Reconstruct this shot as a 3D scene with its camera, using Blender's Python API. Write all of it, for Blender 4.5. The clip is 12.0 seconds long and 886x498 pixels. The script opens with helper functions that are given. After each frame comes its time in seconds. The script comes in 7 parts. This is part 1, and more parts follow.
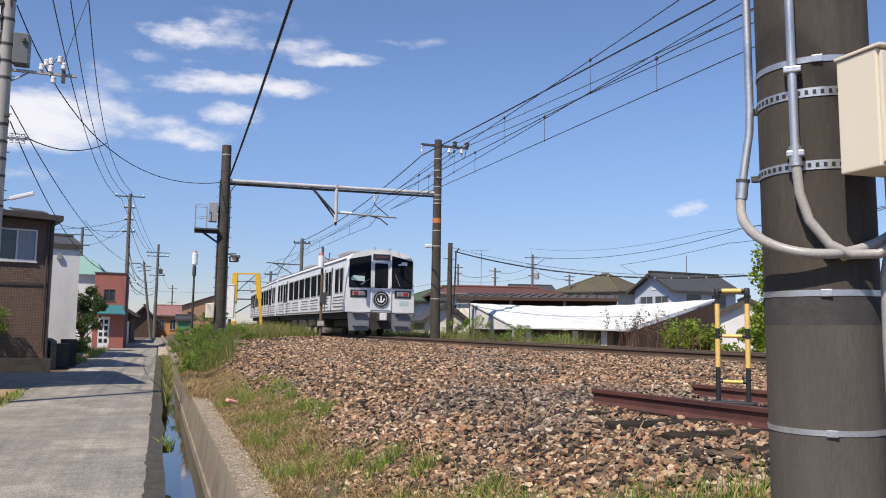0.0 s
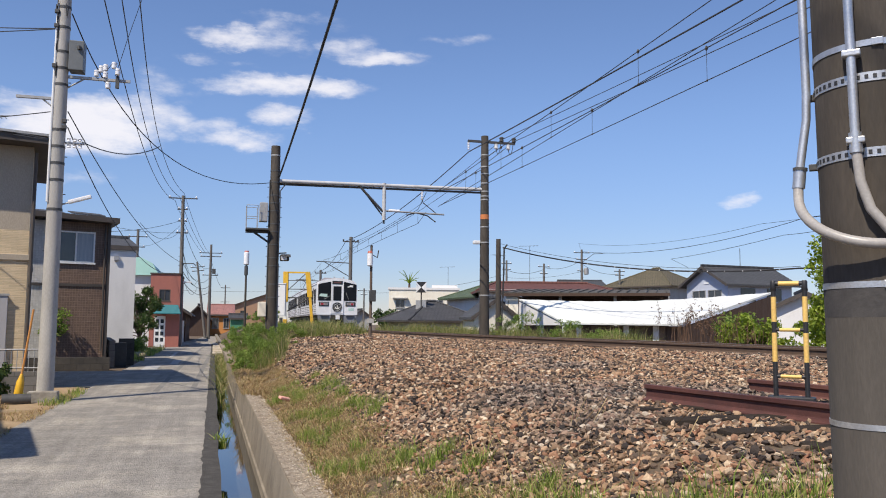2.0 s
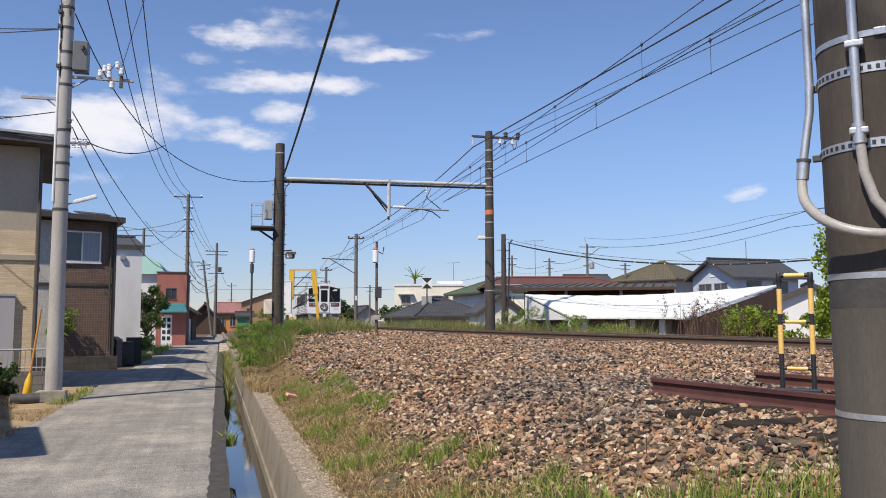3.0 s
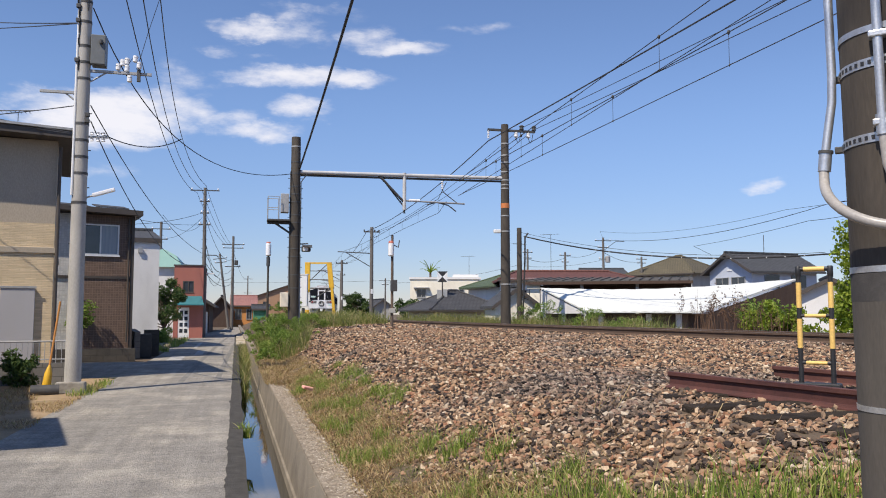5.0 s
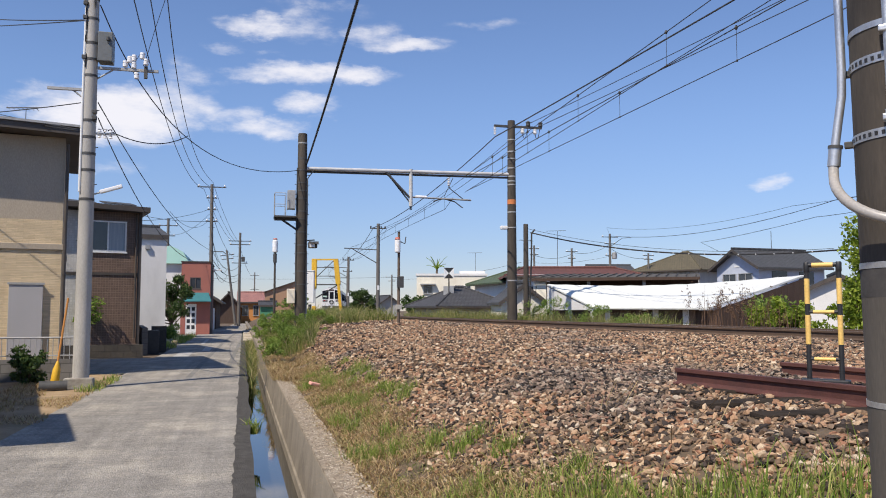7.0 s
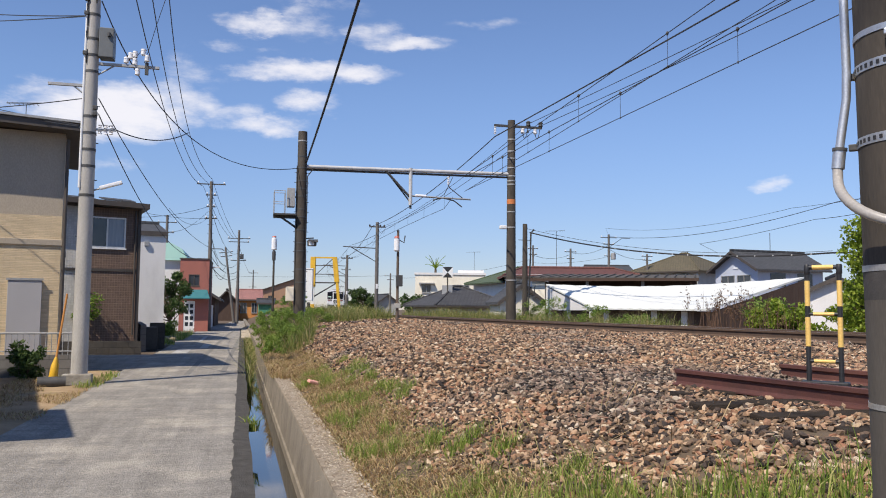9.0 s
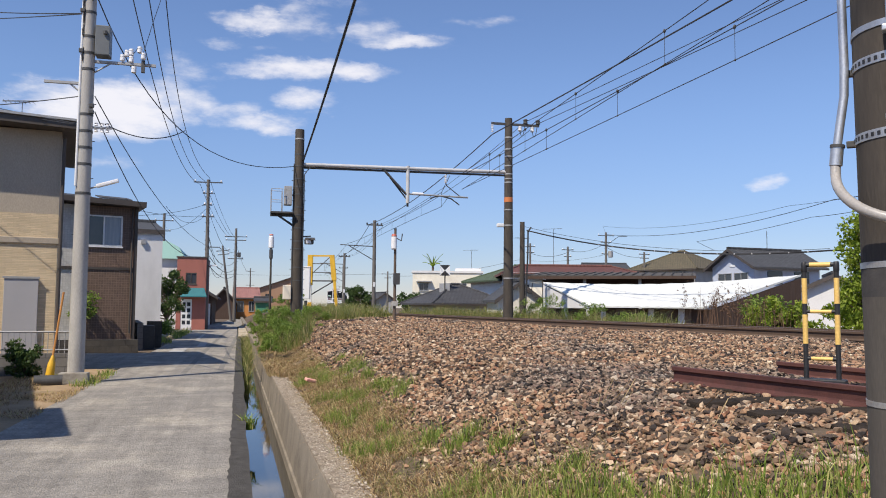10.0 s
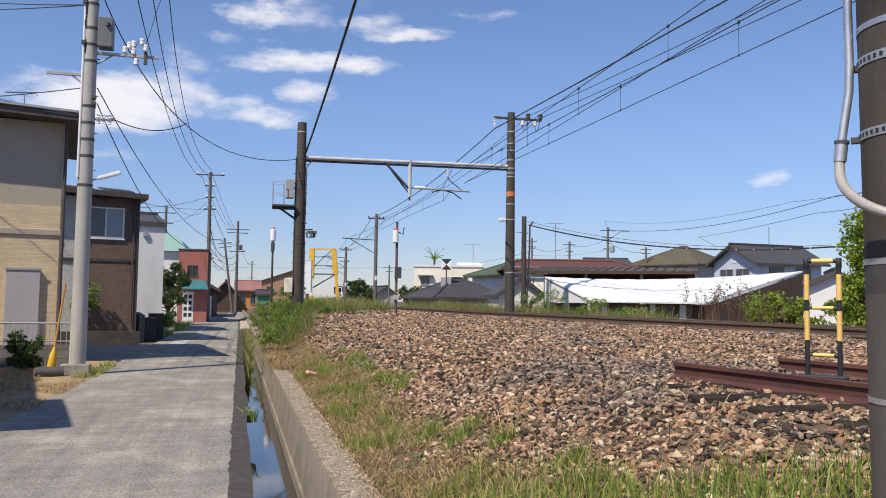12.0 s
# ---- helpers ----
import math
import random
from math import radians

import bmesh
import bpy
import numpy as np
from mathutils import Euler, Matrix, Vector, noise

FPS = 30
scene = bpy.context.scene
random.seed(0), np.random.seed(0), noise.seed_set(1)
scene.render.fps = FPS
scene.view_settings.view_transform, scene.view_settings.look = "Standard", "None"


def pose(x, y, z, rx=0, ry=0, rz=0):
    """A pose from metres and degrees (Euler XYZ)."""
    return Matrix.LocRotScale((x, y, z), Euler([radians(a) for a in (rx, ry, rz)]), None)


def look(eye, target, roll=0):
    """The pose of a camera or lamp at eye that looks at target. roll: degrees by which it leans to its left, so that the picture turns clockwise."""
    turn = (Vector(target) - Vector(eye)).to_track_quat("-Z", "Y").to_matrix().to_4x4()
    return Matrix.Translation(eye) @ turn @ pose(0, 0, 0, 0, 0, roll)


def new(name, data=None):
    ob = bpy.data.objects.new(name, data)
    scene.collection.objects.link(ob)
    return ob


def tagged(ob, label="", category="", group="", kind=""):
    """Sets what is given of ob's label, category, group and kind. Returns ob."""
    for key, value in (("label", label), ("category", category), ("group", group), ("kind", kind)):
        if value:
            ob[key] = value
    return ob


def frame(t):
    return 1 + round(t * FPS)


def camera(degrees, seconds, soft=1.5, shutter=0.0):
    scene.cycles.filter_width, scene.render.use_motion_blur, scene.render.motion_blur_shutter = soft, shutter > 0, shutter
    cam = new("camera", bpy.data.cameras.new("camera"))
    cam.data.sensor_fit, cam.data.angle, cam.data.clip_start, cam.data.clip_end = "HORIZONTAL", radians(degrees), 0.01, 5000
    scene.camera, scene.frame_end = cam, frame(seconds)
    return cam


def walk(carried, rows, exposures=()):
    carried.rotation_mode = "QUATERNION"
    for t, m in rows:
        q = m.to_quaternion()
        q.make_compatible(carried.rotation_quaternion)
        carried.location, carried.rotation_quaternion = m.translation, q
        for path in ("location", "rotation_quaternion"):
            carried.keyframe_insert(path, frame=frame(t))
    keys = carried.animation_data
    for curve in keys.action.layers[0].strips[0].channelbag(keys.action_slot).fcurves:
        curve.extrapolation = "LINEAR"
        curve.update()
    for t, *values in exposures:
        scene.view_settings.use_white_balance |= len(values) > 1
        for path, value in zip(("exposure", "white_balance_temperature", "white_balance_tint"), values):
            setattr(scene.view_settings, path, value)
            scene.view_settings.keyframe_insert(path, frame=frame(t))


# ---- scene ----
cam = camera(56.8, 12.0, soft=1.0)

# seconds, x, y, z, heading from the lane's axis, tilt, roll
PATH = [
    (0.0, 0.001, -0.021, 1.612, 18.94, 5.53, 0.96), (0.5, -0.010, -0.013, 1.611, 17.36, 5.46, 0.98),
    (1.0, -0.009, -0.007, 1.612, 16.31, 5.37, 0.82), (1.5, -0.003, -0.009, 1.611, 15.74, 5.35, 0.61),
    (2.0, 0.004, -0.005, 1.609, 15.57, 5.26, 0.46), (2.5, 0.004, -0.011, 1.604, 15.43, 5.10, 0.23),
    (3.0, 0.006, -0.012, 1.606, 15.20, 4.97, -0.12), (5.0, 0.001, -0.003, 1.602, 14.12, 4.52, 0.04),
    (5.5, 0.007, 0.004, 1.603, 13.89, 4.36, -0.08), (6.0, 0.003, 0.004, 1.602, 13.77, 4.26, -0.01),
    (6.5, 0.000, 0.000, 1.600, 13.72, 4.22, 0.0), (7.0, -0.001, 0.002, 1.600, 13.67, 4.27, 0.04),
    (9.0, -0.019, 0.004, 1.599, 13.76, 4.21, 0.53), (9.5, -0.019, 0.012, 1.600, 13.84, 4.16, 0.59),
    (10.0, -0.015, 0.014, 1.597, 13.95, 4.08, 0.47), (10.5, -0.015, 0.017, 1.596, 13.94, 3.90, 0.46),
    (11.0, -0.014, 0.016, 1.595, 13.84, 3.75, 0.57), (11.5, -0.014, 0.016, 1.596, 13.85, 3.68, 0.66),
    (12.0, -0.015, 0.020, 1.597, 13.84, 3.66, 0.83)]
walk(cam, [(t, pose(x, y, z, 90 + el, 0, -az) @ pose(0, 0, 0, 0, 0, roll)) for t, x, y, z, az, el, roll in PATH])

# ---- light ----
SUN_EL, SUN_AZ = radians(53), radians(230)      # azimuth clockwise from +y
sun_dir = Vector((math.sin(SUN_AZ) * math.cos(SUN_EL), math.cos(SUN_AZ) * math.cos(SUN_EL), math.sin(SUN_EL)))
sun = new("sun", bpy.data.lights.new("sun", "SUN"))
sun.data.energy, sun.data.angle, sun.data.color = 5.0, radians(0.55), (1.0, 0.90, 0.76)
sun.matrix_world = look(sun_dir * 50, (0, 0, 0))
scene.view_settings.exposure = 0.08


def lay(tree, kind, x, y, **values):
    node = tree.nodes.new(kind)
    node.location = (x, y)
    for key, value in values.items():
        if key in node.inputs:
            node.inputs[key].default_value = value
    return node


def sums(tree, op, a, b=None, c=None):
    n = tree.nodes.new("ShaderNodeMath")
    n.operation = op
    for i, v in enumerate((a, b, c)):
        if v is None:
            continue
        if isinstance(v, (int, float)):
            n.inputs[i].default_value = v
        else:
            tree.links.new(v, n.inputs[i])
    return n.outputs[0]


def build_sky():
    """Clear spring sky with small fair-weather clouds: azimuth, elevation, half-width, half-height in degrees, density."""
    world = bpy.data.worlds.new("sky")
    scene.world = world
    world.use_nodes = True
    tr = world.node_tree
    tr.nodes.clear()
    out = tr.nodes.new("ShaderNodeOutputWorld")
    back = tr.nodes.new("ShaderNodeBackground")
    sky = tr.nodes.new("ShaderNodeTexSky")
    sky.sky_type, sky.sun_disc = "NISHITA", False
    sky.sun_elevation, sky.sun_rotation = SUN_EL, SUN_AZ
    sky.air_density, sky.dust_density, sky.ozone_density = 1.0, 0.0, 3.0
    back.inputs["Strength"].default_value = 0.113
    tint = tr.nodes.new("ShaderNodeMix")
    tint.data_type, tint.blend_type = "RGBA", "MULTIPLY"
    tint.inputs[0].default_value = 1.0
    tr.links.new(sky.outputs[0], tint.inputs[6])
    coord = tr.nodes.new("ShaderNodeTexCoord")
    xyz = tr.nodes.new("ShaderNodeSeparateXYZ")
    tr.links.new(coord.outputs["Generated"], xyz.inputs[0])
    az = sums(tr, "MULTIPLY", sums(tr, "ARCTAN2", xyz.outputs[0], xyz.outputs[1]), 180 / math.pi)
    el = sums(tr, "MULTIPLY", sums(tr, "ARCSINE", xyz.outputs[2]), 180 / math.pi)
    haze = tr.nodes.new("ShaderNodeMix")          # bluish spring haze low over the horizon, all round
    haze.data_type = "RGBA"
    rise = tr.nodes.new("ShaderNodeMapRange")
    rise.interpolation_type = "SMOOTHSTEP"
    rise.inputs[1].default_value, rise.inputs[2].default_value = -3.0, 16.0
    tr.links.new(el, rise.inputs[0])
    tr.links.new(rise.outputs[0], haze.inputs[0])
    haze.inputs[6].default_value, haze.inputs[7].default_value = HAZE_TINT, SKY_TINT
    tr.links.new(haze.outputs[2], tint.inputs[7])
    plane = tr.nodes.new("ShaderNodeCombineXYZ")
    tr.links.new(sums(tr, "MULTIPLY", az, 0.4), plane.inputs[0])
    tr.links.new(el, plane.inputs[1])
    rough = tr.nodes.new("ShaderNodeTexNoise")
    rough.inputs["Scale"].default_value, rough.inputs["Detail"].default_value, rough.inputs["Roughness"].default_value = 0.7, 10.0, 0.62
    tr.links.new(plane.outputs[0], rough.inputs["Vector"])
    fold = tr.nodes.new("ShaderNodeTexNoise")
    fold.inputs["Scale"].default_value, fold.inputs["Detail"].default_value, fold.inputs["Roughness"].default_value = 0.42, 6.0, 0.6
    tr.links.new(plane.outputs[0], fold.inputs["Vector"])
    folds = tr.nodes.new("ShaderNodeSeparateColor")
    tr.links.new(fold.outputs["Color"], folds.inputs[0])
    az = sums(tr, "ADD", az, sums(tr, "MULTIPLY_ADD", folds.outputs[0], 5.0, -2.5))
    el = sums(tr, "ADD", el, sums(tr, "MULTIPLY_ADD", folds.outputs[1], 2.6, -1.3))
    total = None
    for a, e, w, h, dens in CLOUDS:
        dx = sums(tr, "DIVIDE", sums(tr, "SUBTRACT", az, a), w)
        dy = sums(tr, "DIVIDE", sums(tr, "SUBTRACT", el, e), h)
        rr = sums(tr, "ADD", sums(tr, "MULTIPLY", dx, dx), sums(tr, "MULTIPLY", dy, dy))
        blob = sums(tr, "MULTIPLY", sums(tr, "MAXIMUM", sums(tr, "SUBTRACT", 1.0, sums(tr, "MULTIPLY", rr, 0.34)), 0.0), dens)
        total = blob if total is None else sums(tr, "MAXIMUM", total, blob)
    dens = sums(tr, "ADD", sums(tr, "MULTIPLY_ADD", total, 1.55, -0.4), sums(tr, "MULTIPLY", sums(tr, "SUBTRACT", rough.outputs[0], 0.5), 2.4))
    dens = sums(tr, "MULTIPLY", dens, sums(tr, "MINIMUM", sums(tr, "MULTIPLY", total, 2.2), 1.0))
    ramp = tr.nodes.new("ShaderNodeMapRange")
    ramp.interpolation_type = "SMOOTHSTEP"
    ramp.inputs[1].default_value, ramp.inputs[2].default_value = -0.05, 1.45
    ramp.inputs[4].default_value = 0.9
    tr.links.new(dens, ramp.inputs[0])
    mix = tr.nodes.new("ShaderNodeMix")
    mix.data_type = "RGBA"
    mix.inputs[7].default_value = CLOUD_LIGHT
    tr.links.new(ramp.outputs[0], mix.inputs[0])
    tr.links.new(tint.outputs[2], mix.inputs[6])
    tr.links.new(mix.outputs[2], back.inputs["Color"])
    tr.links.new(back.outputs[0], out.inputs["Surface"])


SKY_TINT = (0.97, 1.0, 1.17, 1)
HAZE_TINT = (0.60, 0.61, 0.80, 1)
CLOUD_LIGHT = (8.2, 8.0, 8.3, 1)
CLOUDS = [(-8.7, 12.6, 4.3, 1.35, 1.3), (-12.0, 12.8, 1.95, 0.45, 0.6), (-4.3, 13.6, 1.82, 1.24, 0.75), (-1.3, 12.8, 1.87, 0.82, 0.7), (0.4, 12.4, 2.85, 0.57, 0.9), 
          (-3.4, 15.6, 2.02, 0.87, 0.55), (-1.6, 17.5, 1.05, 0.43, 0.55), (1.6, 17.2, 1.39, 0.26, 0.5), (1.0, 19.0, 2.62, 0.58, 0.95), (4.3, 19.4, 1.57, 1.31, 0.6), 
          (4.7, 20.5, 2.77, 0.43, 0.55), (2.8, 15.9, 3.11, 0.63, 0.95), (6.4, 16.2, 2.97, 0.52, 0.95), (4.2, 13.9, 1.8, 0.72, 0.9), (5.9, 13.0, 1.02, 0.34, 0.5), 
          (8.7, 18.8, 2.0, 0.81, 0.8), (10.3, 18.3, 3.22, 0.45, 0.85), (16.6, 19.5, 2.1, 0.44, 0.6), (35.4, 8.3, 1.1, 0.37, 0.75), (-7.9, 9.4, 1.38, 0.44, 0.45), 
          (-9.2, 9.0, 0.68, 0.33, 0.5)]
build_sky()


# ---- materials ----
def surface(name, a, b=None, scale=6.0, rough=0.8, bump=0.2, metal=0.0, fine=60.0, relief=0.01, island=0.0, stain=None, stain_scale=0.7, stretch=(1, 1, 1), spec=0.5):
    """Two-tone noise at two scales with fine relief; island: brightness spread between pieces; stain: third colour in broad patches."""
    m = bpy.data.materials.new(name)
    m.use_nodes = True
    tr = m.node_tree
    bs = tr.nodes["Principled BSDF"]
    b = b or tuple(v * 0.75 for v in a)
    tc = tr.nodes.new("ShaderNodeTexCoord")
    mp = tr.nodes.new("ShaderNodeMapping")
    mp.inputs["Scale"].default_value = stretch
    tr.links.new(tc.outputs["Object"], mp.inputs[0])
    n1 = lay(tr, "ShaderNodeTexNoise", -600, 200, Scale=scale, Detail=6.0, Roughness=0.65)
    n2 = lay(tr, "ShaderNodeTexNoise", -600, -100, Scale=fine, Detail=3.0)
    for n in (n1, n2):
        tr.links.new(mp.outputs[0], n.inputs["Vector"])
    spread = tr.nodes.new("ShaderNodeMapRange")
    spread.inputs[1].default_value, spread.inputs[2].default_value = 0.32, 0.68
    tr.links.new(n1.outputs[0], spread.inputs[0])
    mix = tr.nodes.new("ShaderNodeMix")
    mix.data_type = "RGBA"
    mix.inputs[6].default_value, mix.inputs[7].default_value = (*a, 1), (*b, 1)
    tr.links.new(spread.outputs[0], mix.inputs[0])
    colour = mix.outputs[2]
    if stain:
        n3 = lay(tr, "ShaderNodeTexNoise", -600, 500, Scale=stain_scale, Detail=8.0, Roughness=0.7)
        tr.links.new(mp.outputs[0], n3.inputs["Vector"])
        s3 = tr.nodes.new("ShaderNodeMapRange")
        s3.inputs[1].default_value, s3.inputs[2].default_value, s3.inputs[4].default_value = 0.48, 0.7, 0.85
        tr.links.new(n3.outputs[0], s3.inputs[0])
        mx = tr.nodes.new("ShaderNodeMix")
        mx.data_type = "RGBA"
        mx.inputs[7].default_value = (*stain, 1)
        tr.links.new(s3.outputs[0], mx.inputs[0])
        tr.links.new(colour, mx.inputs[6])
        colour = mx.outputs[2]
    grain = sums(tr, "MULTIPLY_ADD", n2.outputs[0], 0.5, 0.75)
    if island:
        geo = tr.nodes.new("ShaderNodeNewGeometry")
        grain = sums(tr, "MULTIPLY", grain, sums(tr, "MULTIPLY_ADD", geo.outputs["Random Per Island"], 2 * island, 1 - island))
    mul = tr.nodes.new("ShaderNodeVectorMath")
    mul.operation = "SCALE"
    tr.links.new(colour, mul.inputs[0])
    tr.links.new(grain, mul.inputs["Scale"])
    tr.links.new(mul.outputs[0], bs.inputs["Base Color"])
    bs.inputs["Roughness"].default_value, bs.inputs["Metallic"].default_value = rough, metal
    bs.inputs["Specular IOR Level"].default_value = spec
    if bump:
        bp = lay(tr, "ShaderNodeBump", -200, -300, Strength=bump, Distance=relief)
        tr.links.new(n2.outputs[0], bp.inputs["Height"])
        tr.links.new(bp.outputs[0], bs.inputs["Normal"])
    return m


def tiles(name, a, b, joint, w, h, gap=0.01, rough=0.7, offset=0.5, depth=0.006, axis="xz"):
    """Coursed facing: bricks or square tiles with recessed joints, w by h metres."""
    m = surface(name, a, b, 3.0, rough, 0.0)
    tr = m.node_tree
    bs = tr.nodes["Principled BSDF"]
    old = bs.inputs["Base Color"].links[0].from_socket
    tc = tr.nodes.new("ShaderNodeTexCoord")
    sep, comb = tr.nodes.new("ShaderNodeSeparateXYZ"), tr.nodes.new("ShaderNodeCombineXYZ")
    tr.links.new(tc.outputs["Object"], sep.inputs[0])
    tr.links.new(sums(tr, "ADD", sep.outputs[0], sep.outputs[1]) if axis == "xz" else sep.outputs[0], comb.inputs[0])
    tr.links.new(sep.outputs[2] if axis == "xz" else sep.outputs[1], comb.inputs[1])
    br = tr.nodes.new("ShaderNodeTexBrick")
    br.offset = offset
    for key, value in (("Scale", 1.0), ("Brick Width", w), ("Row Height", h), ("Mortar Size", gap), ("Mortar Smooth", 0.3), ("Bias", 0.0)):
        br.inputs[key].default_value = value
    br.inputs["Color1"].default_value, br.inputs["Color2"].default_value = (1.08, 1.08, 1.08, 1), (0.88, 0.88, 0.88, 1)
    br.inputs["Mortar"].default_value = (*joint, 1)
    tr.links.new(comb.outputs[0], br.inputs["Vector"])
    mx = tr.nodes.new("ShaderNodeMix")
    mx.data_type, mx.blend_type = "RGBA", "MULTIPLY"
    mx.inputs[0].default_value = 1.0
    tr.links.new(old, mx.inputs[6])
    tr.links.new(br.outputs["Color"], mx.inputs[7])
    tr.links.new(mx.outputs[2], bs.inputs["Base Color"])
    bp = lay(tr, "ShaderNodeBump", -200, -300, Strength=0.8, Distance=depth)
    bp.invert = True
    tr.links.new(br.outputs["Fac"], bp.inputs["Height"])
    tr.links.new(bp.outputs[0], bs.inputs["Normal"])
    return m


def pieces_material(name, stops, rough=0.85, bump=0.5, fine=90.0, translucent=0.0):
    """Pieces that each take their own colour from a ramp, with fine grain."""
    m = bpy.data.materials.new(name)
    m.use_nodes = True
    tr = m.node_tree
    bs = tr.nodes["Principled BSDF"]
    geo = tr.nodes.new("ShaderNodeNewGeometry")
    ramp = tr.nodes.new("ShaderNodeValToRGB")
    while len(ramp.color_ramp.elements) < len(stops):
        ramp.color_ramp.elements.new(0.5)
    for e, (p, c) in zip(ramp.color_ramp.elements, stops):
        e.position, e.color = p, (*c, 1)
    tr.links.new(geo.outputs["Random Per Island"], ramp.inputs[0])
    tc = tr.nodes.new("ShaderNodeTexCoord")
    n = lay(tr, "ShaderNodeTexNoise", -500, -200, Scale=fine, Detail=4.0)
    tr.links.new(tc.outputs["Object"], n.inputs["Vector"])
    mul = tr.nodes.new("ShaderNodeVectorMath")
    mul.operation = "SCALE"
    tr.links.new(ramp.outputs[0], mul.inputs[0])
    tr.links.new(sums(tr, "MULTIPLY_ADD", n.outputs[0], 0.9, 0.55), mul.inputs["Scale"])
    tr.links.new(mul.outputs[0], bs.inputs["Base Color"])
    bs.inputs["Roughness"].default_value = rough
    bs.inputs["Specular IOR Level"].default_value = 0.3
    if bump:
        bp = lay(tr, "ShaderNodeBump", -200, -300, Strength=bump, Distance=0.004)
        tr.links.new(n.outputs[0], bp.inputs["Height"])
        tr.links.new(bp.outputs[0], bs.inputs["Normal"])
    if translucent:
        tl = tr.nodes.new("ShaderNodeBsdfTranslucent")
        ms = tr.nodes.new("ShaderNodeMixShader")
        ms.inputs[0].default_value = translucent
        tr.links.new(mul.outputs[0], tl.inputs[0])
        tr.links.new(bs.outputs[0], ms.inputs[1])
        tr.links.new(tl.outputs[0], ms.inputs[2])
        tr.links.new(ms.outputs[0], tr.nodes["Material Output"].inputs[0])
    return m


def glow(name, colour, strength):
    m = bpy.data.materials.new(name)
    m.use_nodes = True
    bs = m.node_tree.nodes["Principled BSDF"]
    bs.inputs["Base Color"].default_value = (*colour, 1)
    bs.inputs["Emission Color"].default_value, bs.inputs["Emission Strength"].default_value = (*colour, 1), strength
    return m


ASPHALT = surface("asphalt", (0.30, 0.277, 0.243), (0.225, 0.207, 0.182), 2.2, 0.9, 0.9, fine=70, relief=0.02, stain=(0.48, 0.43, 0.355), stain_scale=0.75, stretch=(0.9, 0.75, 1))
ASPHALT_DARK = surface("old asphalt strip", (0.04, 0.036, 0.031), (0.085, 0.078, 0.068), 7.0, 0.95, 0.9, fine=60, relief=0.02)
DIRT = surface("dry dirt", (0.30, 0.20, 0.11), (0.40, 0.29, 0.17), 2.5, 0.95, 0.6, fine=60, relief=0.02, stain=(0.2, 0.15, 0.08))
SOIL = surface("embankment soil", (0.095, 0.066, 0.042), (0.15, 0.108, 0.068), 2.0, 0.95, 0.6, fine=50, relief=0.03)
CONCRETE = surface("weathered concrete", (0.40, 0.38, 0.34), (0.29, 0.265, 0.23), 2.2, 0.9, 0.4, fine=70, relief=0.008, stain=(0.16, 0.135, 0.105), stain_scale=1.1, stretch=(1, 0.6, 1.6))
PALE_SLAB = surface("pale yellowish concrete", (0.56, 0.48, 0.35), (0.44, 0.37, 0.27), 3.0, 0.9, 0.4, fine=60, relief=0.01, stain=(0.33, 0.27, 0.19))
COPING = surface("pebbly coping", (0.46, 0.385, 0.29), (0.17, 0.132, 0.092), 9.0, 0.95, 0.9, fine=90, relief=0.02, stain=(0.2, 0.155, 0.105), stain_scale=3.2)
WALL_FACE = surface("channel wall concrete", (0.29, 0.25, 0.195), (0.205, 0.172, 0.132), 2.6, 0.9, 0.5, fine=60, relief=0.01, stain=(0.12, 0.1, 0.077), stain_scale=1.4, stretch=(1, 0.9, 0.8))
MAST = surface("dark weathered concrete", (0.075, 0.062, 0.05), (0.042, 0.036, 0.031), 5.0, 0.9, 0.5, fine=70, relief=0.005, stain=(0.105, 0.09, 0.074), stain_scale=2.0, stretch=(1.6, 1.6, 0.35))
MAST_LOW = surface("grey cast concrete", (0.105, 0.092, 0.079), (0.07, 0.062, 0.053), 4.0, 0.9, 0.5, fine=90, relief=0.004, stain=(0.15, 0.132, 0.113), stain_scale=2.0, stretch=(1.6, 1.6, 0.35))
# galvanised beam steel, its sunlit brightness put into the base colour
BEAM_SUNLIT = surface("sunlit galvanised beam", (0.62, 0.62, 0.62), (0.5, 0.5, 0.5), 2.0, 0.5, 0.05, stain=(0.36, 0.34, 0.32), stain_scale=1.5)
# concrete of distant masts and poles, paled to grey for haze
MAST_HAZE = surface("far concrete paled for haze", (0.17, 0.155, 0.14), (0.11, 0.1, 0.092), 4.0, 0.9, 0.3, stretch=(1.6, 1.6, 0.35))
POLE = surface("pale concrete pole", (0.46, 0.44, 0.41), (0.36, 0.345, 0.32), 3.0, 0.85, 0.2, fine=60, stretch=(1, 1, 0.3), stain=(0.3, 0.28, 0.26))
WOOD_POLE = surface("brown pole", (0.16, 0.115, 0.085), (0.1, 0.075, 0.06), 3.0, 0.9, 0.3, stretch=(2, 2, 0.3))
GALV = surface("galvanised steel", (0.62, 0.63, 0.64), (0.5, 0.51, 0.53), 14.0, 0.42, 0.08, metal=0.75, fine=120)
GALV_DULL = surface("dull galvanised steel", (0.42, 0.42, 0.42), (0.32, 0.32, 0.32), 9.0, 0.6, 0.1, metal=0.3, fine=90)
CONDUIT = surface("grey plastic conduit", (0.40, 0.375, 0.35), (0.34, 0.32, 0.3), 6.0, 0.38, 0.03, fine=100)
STEEL_DARK = surface("dark painted steel", (0.05, 0.05, 0.052), (0.08, 0.078, 0.075), 6.0, 0.6, 0.15)
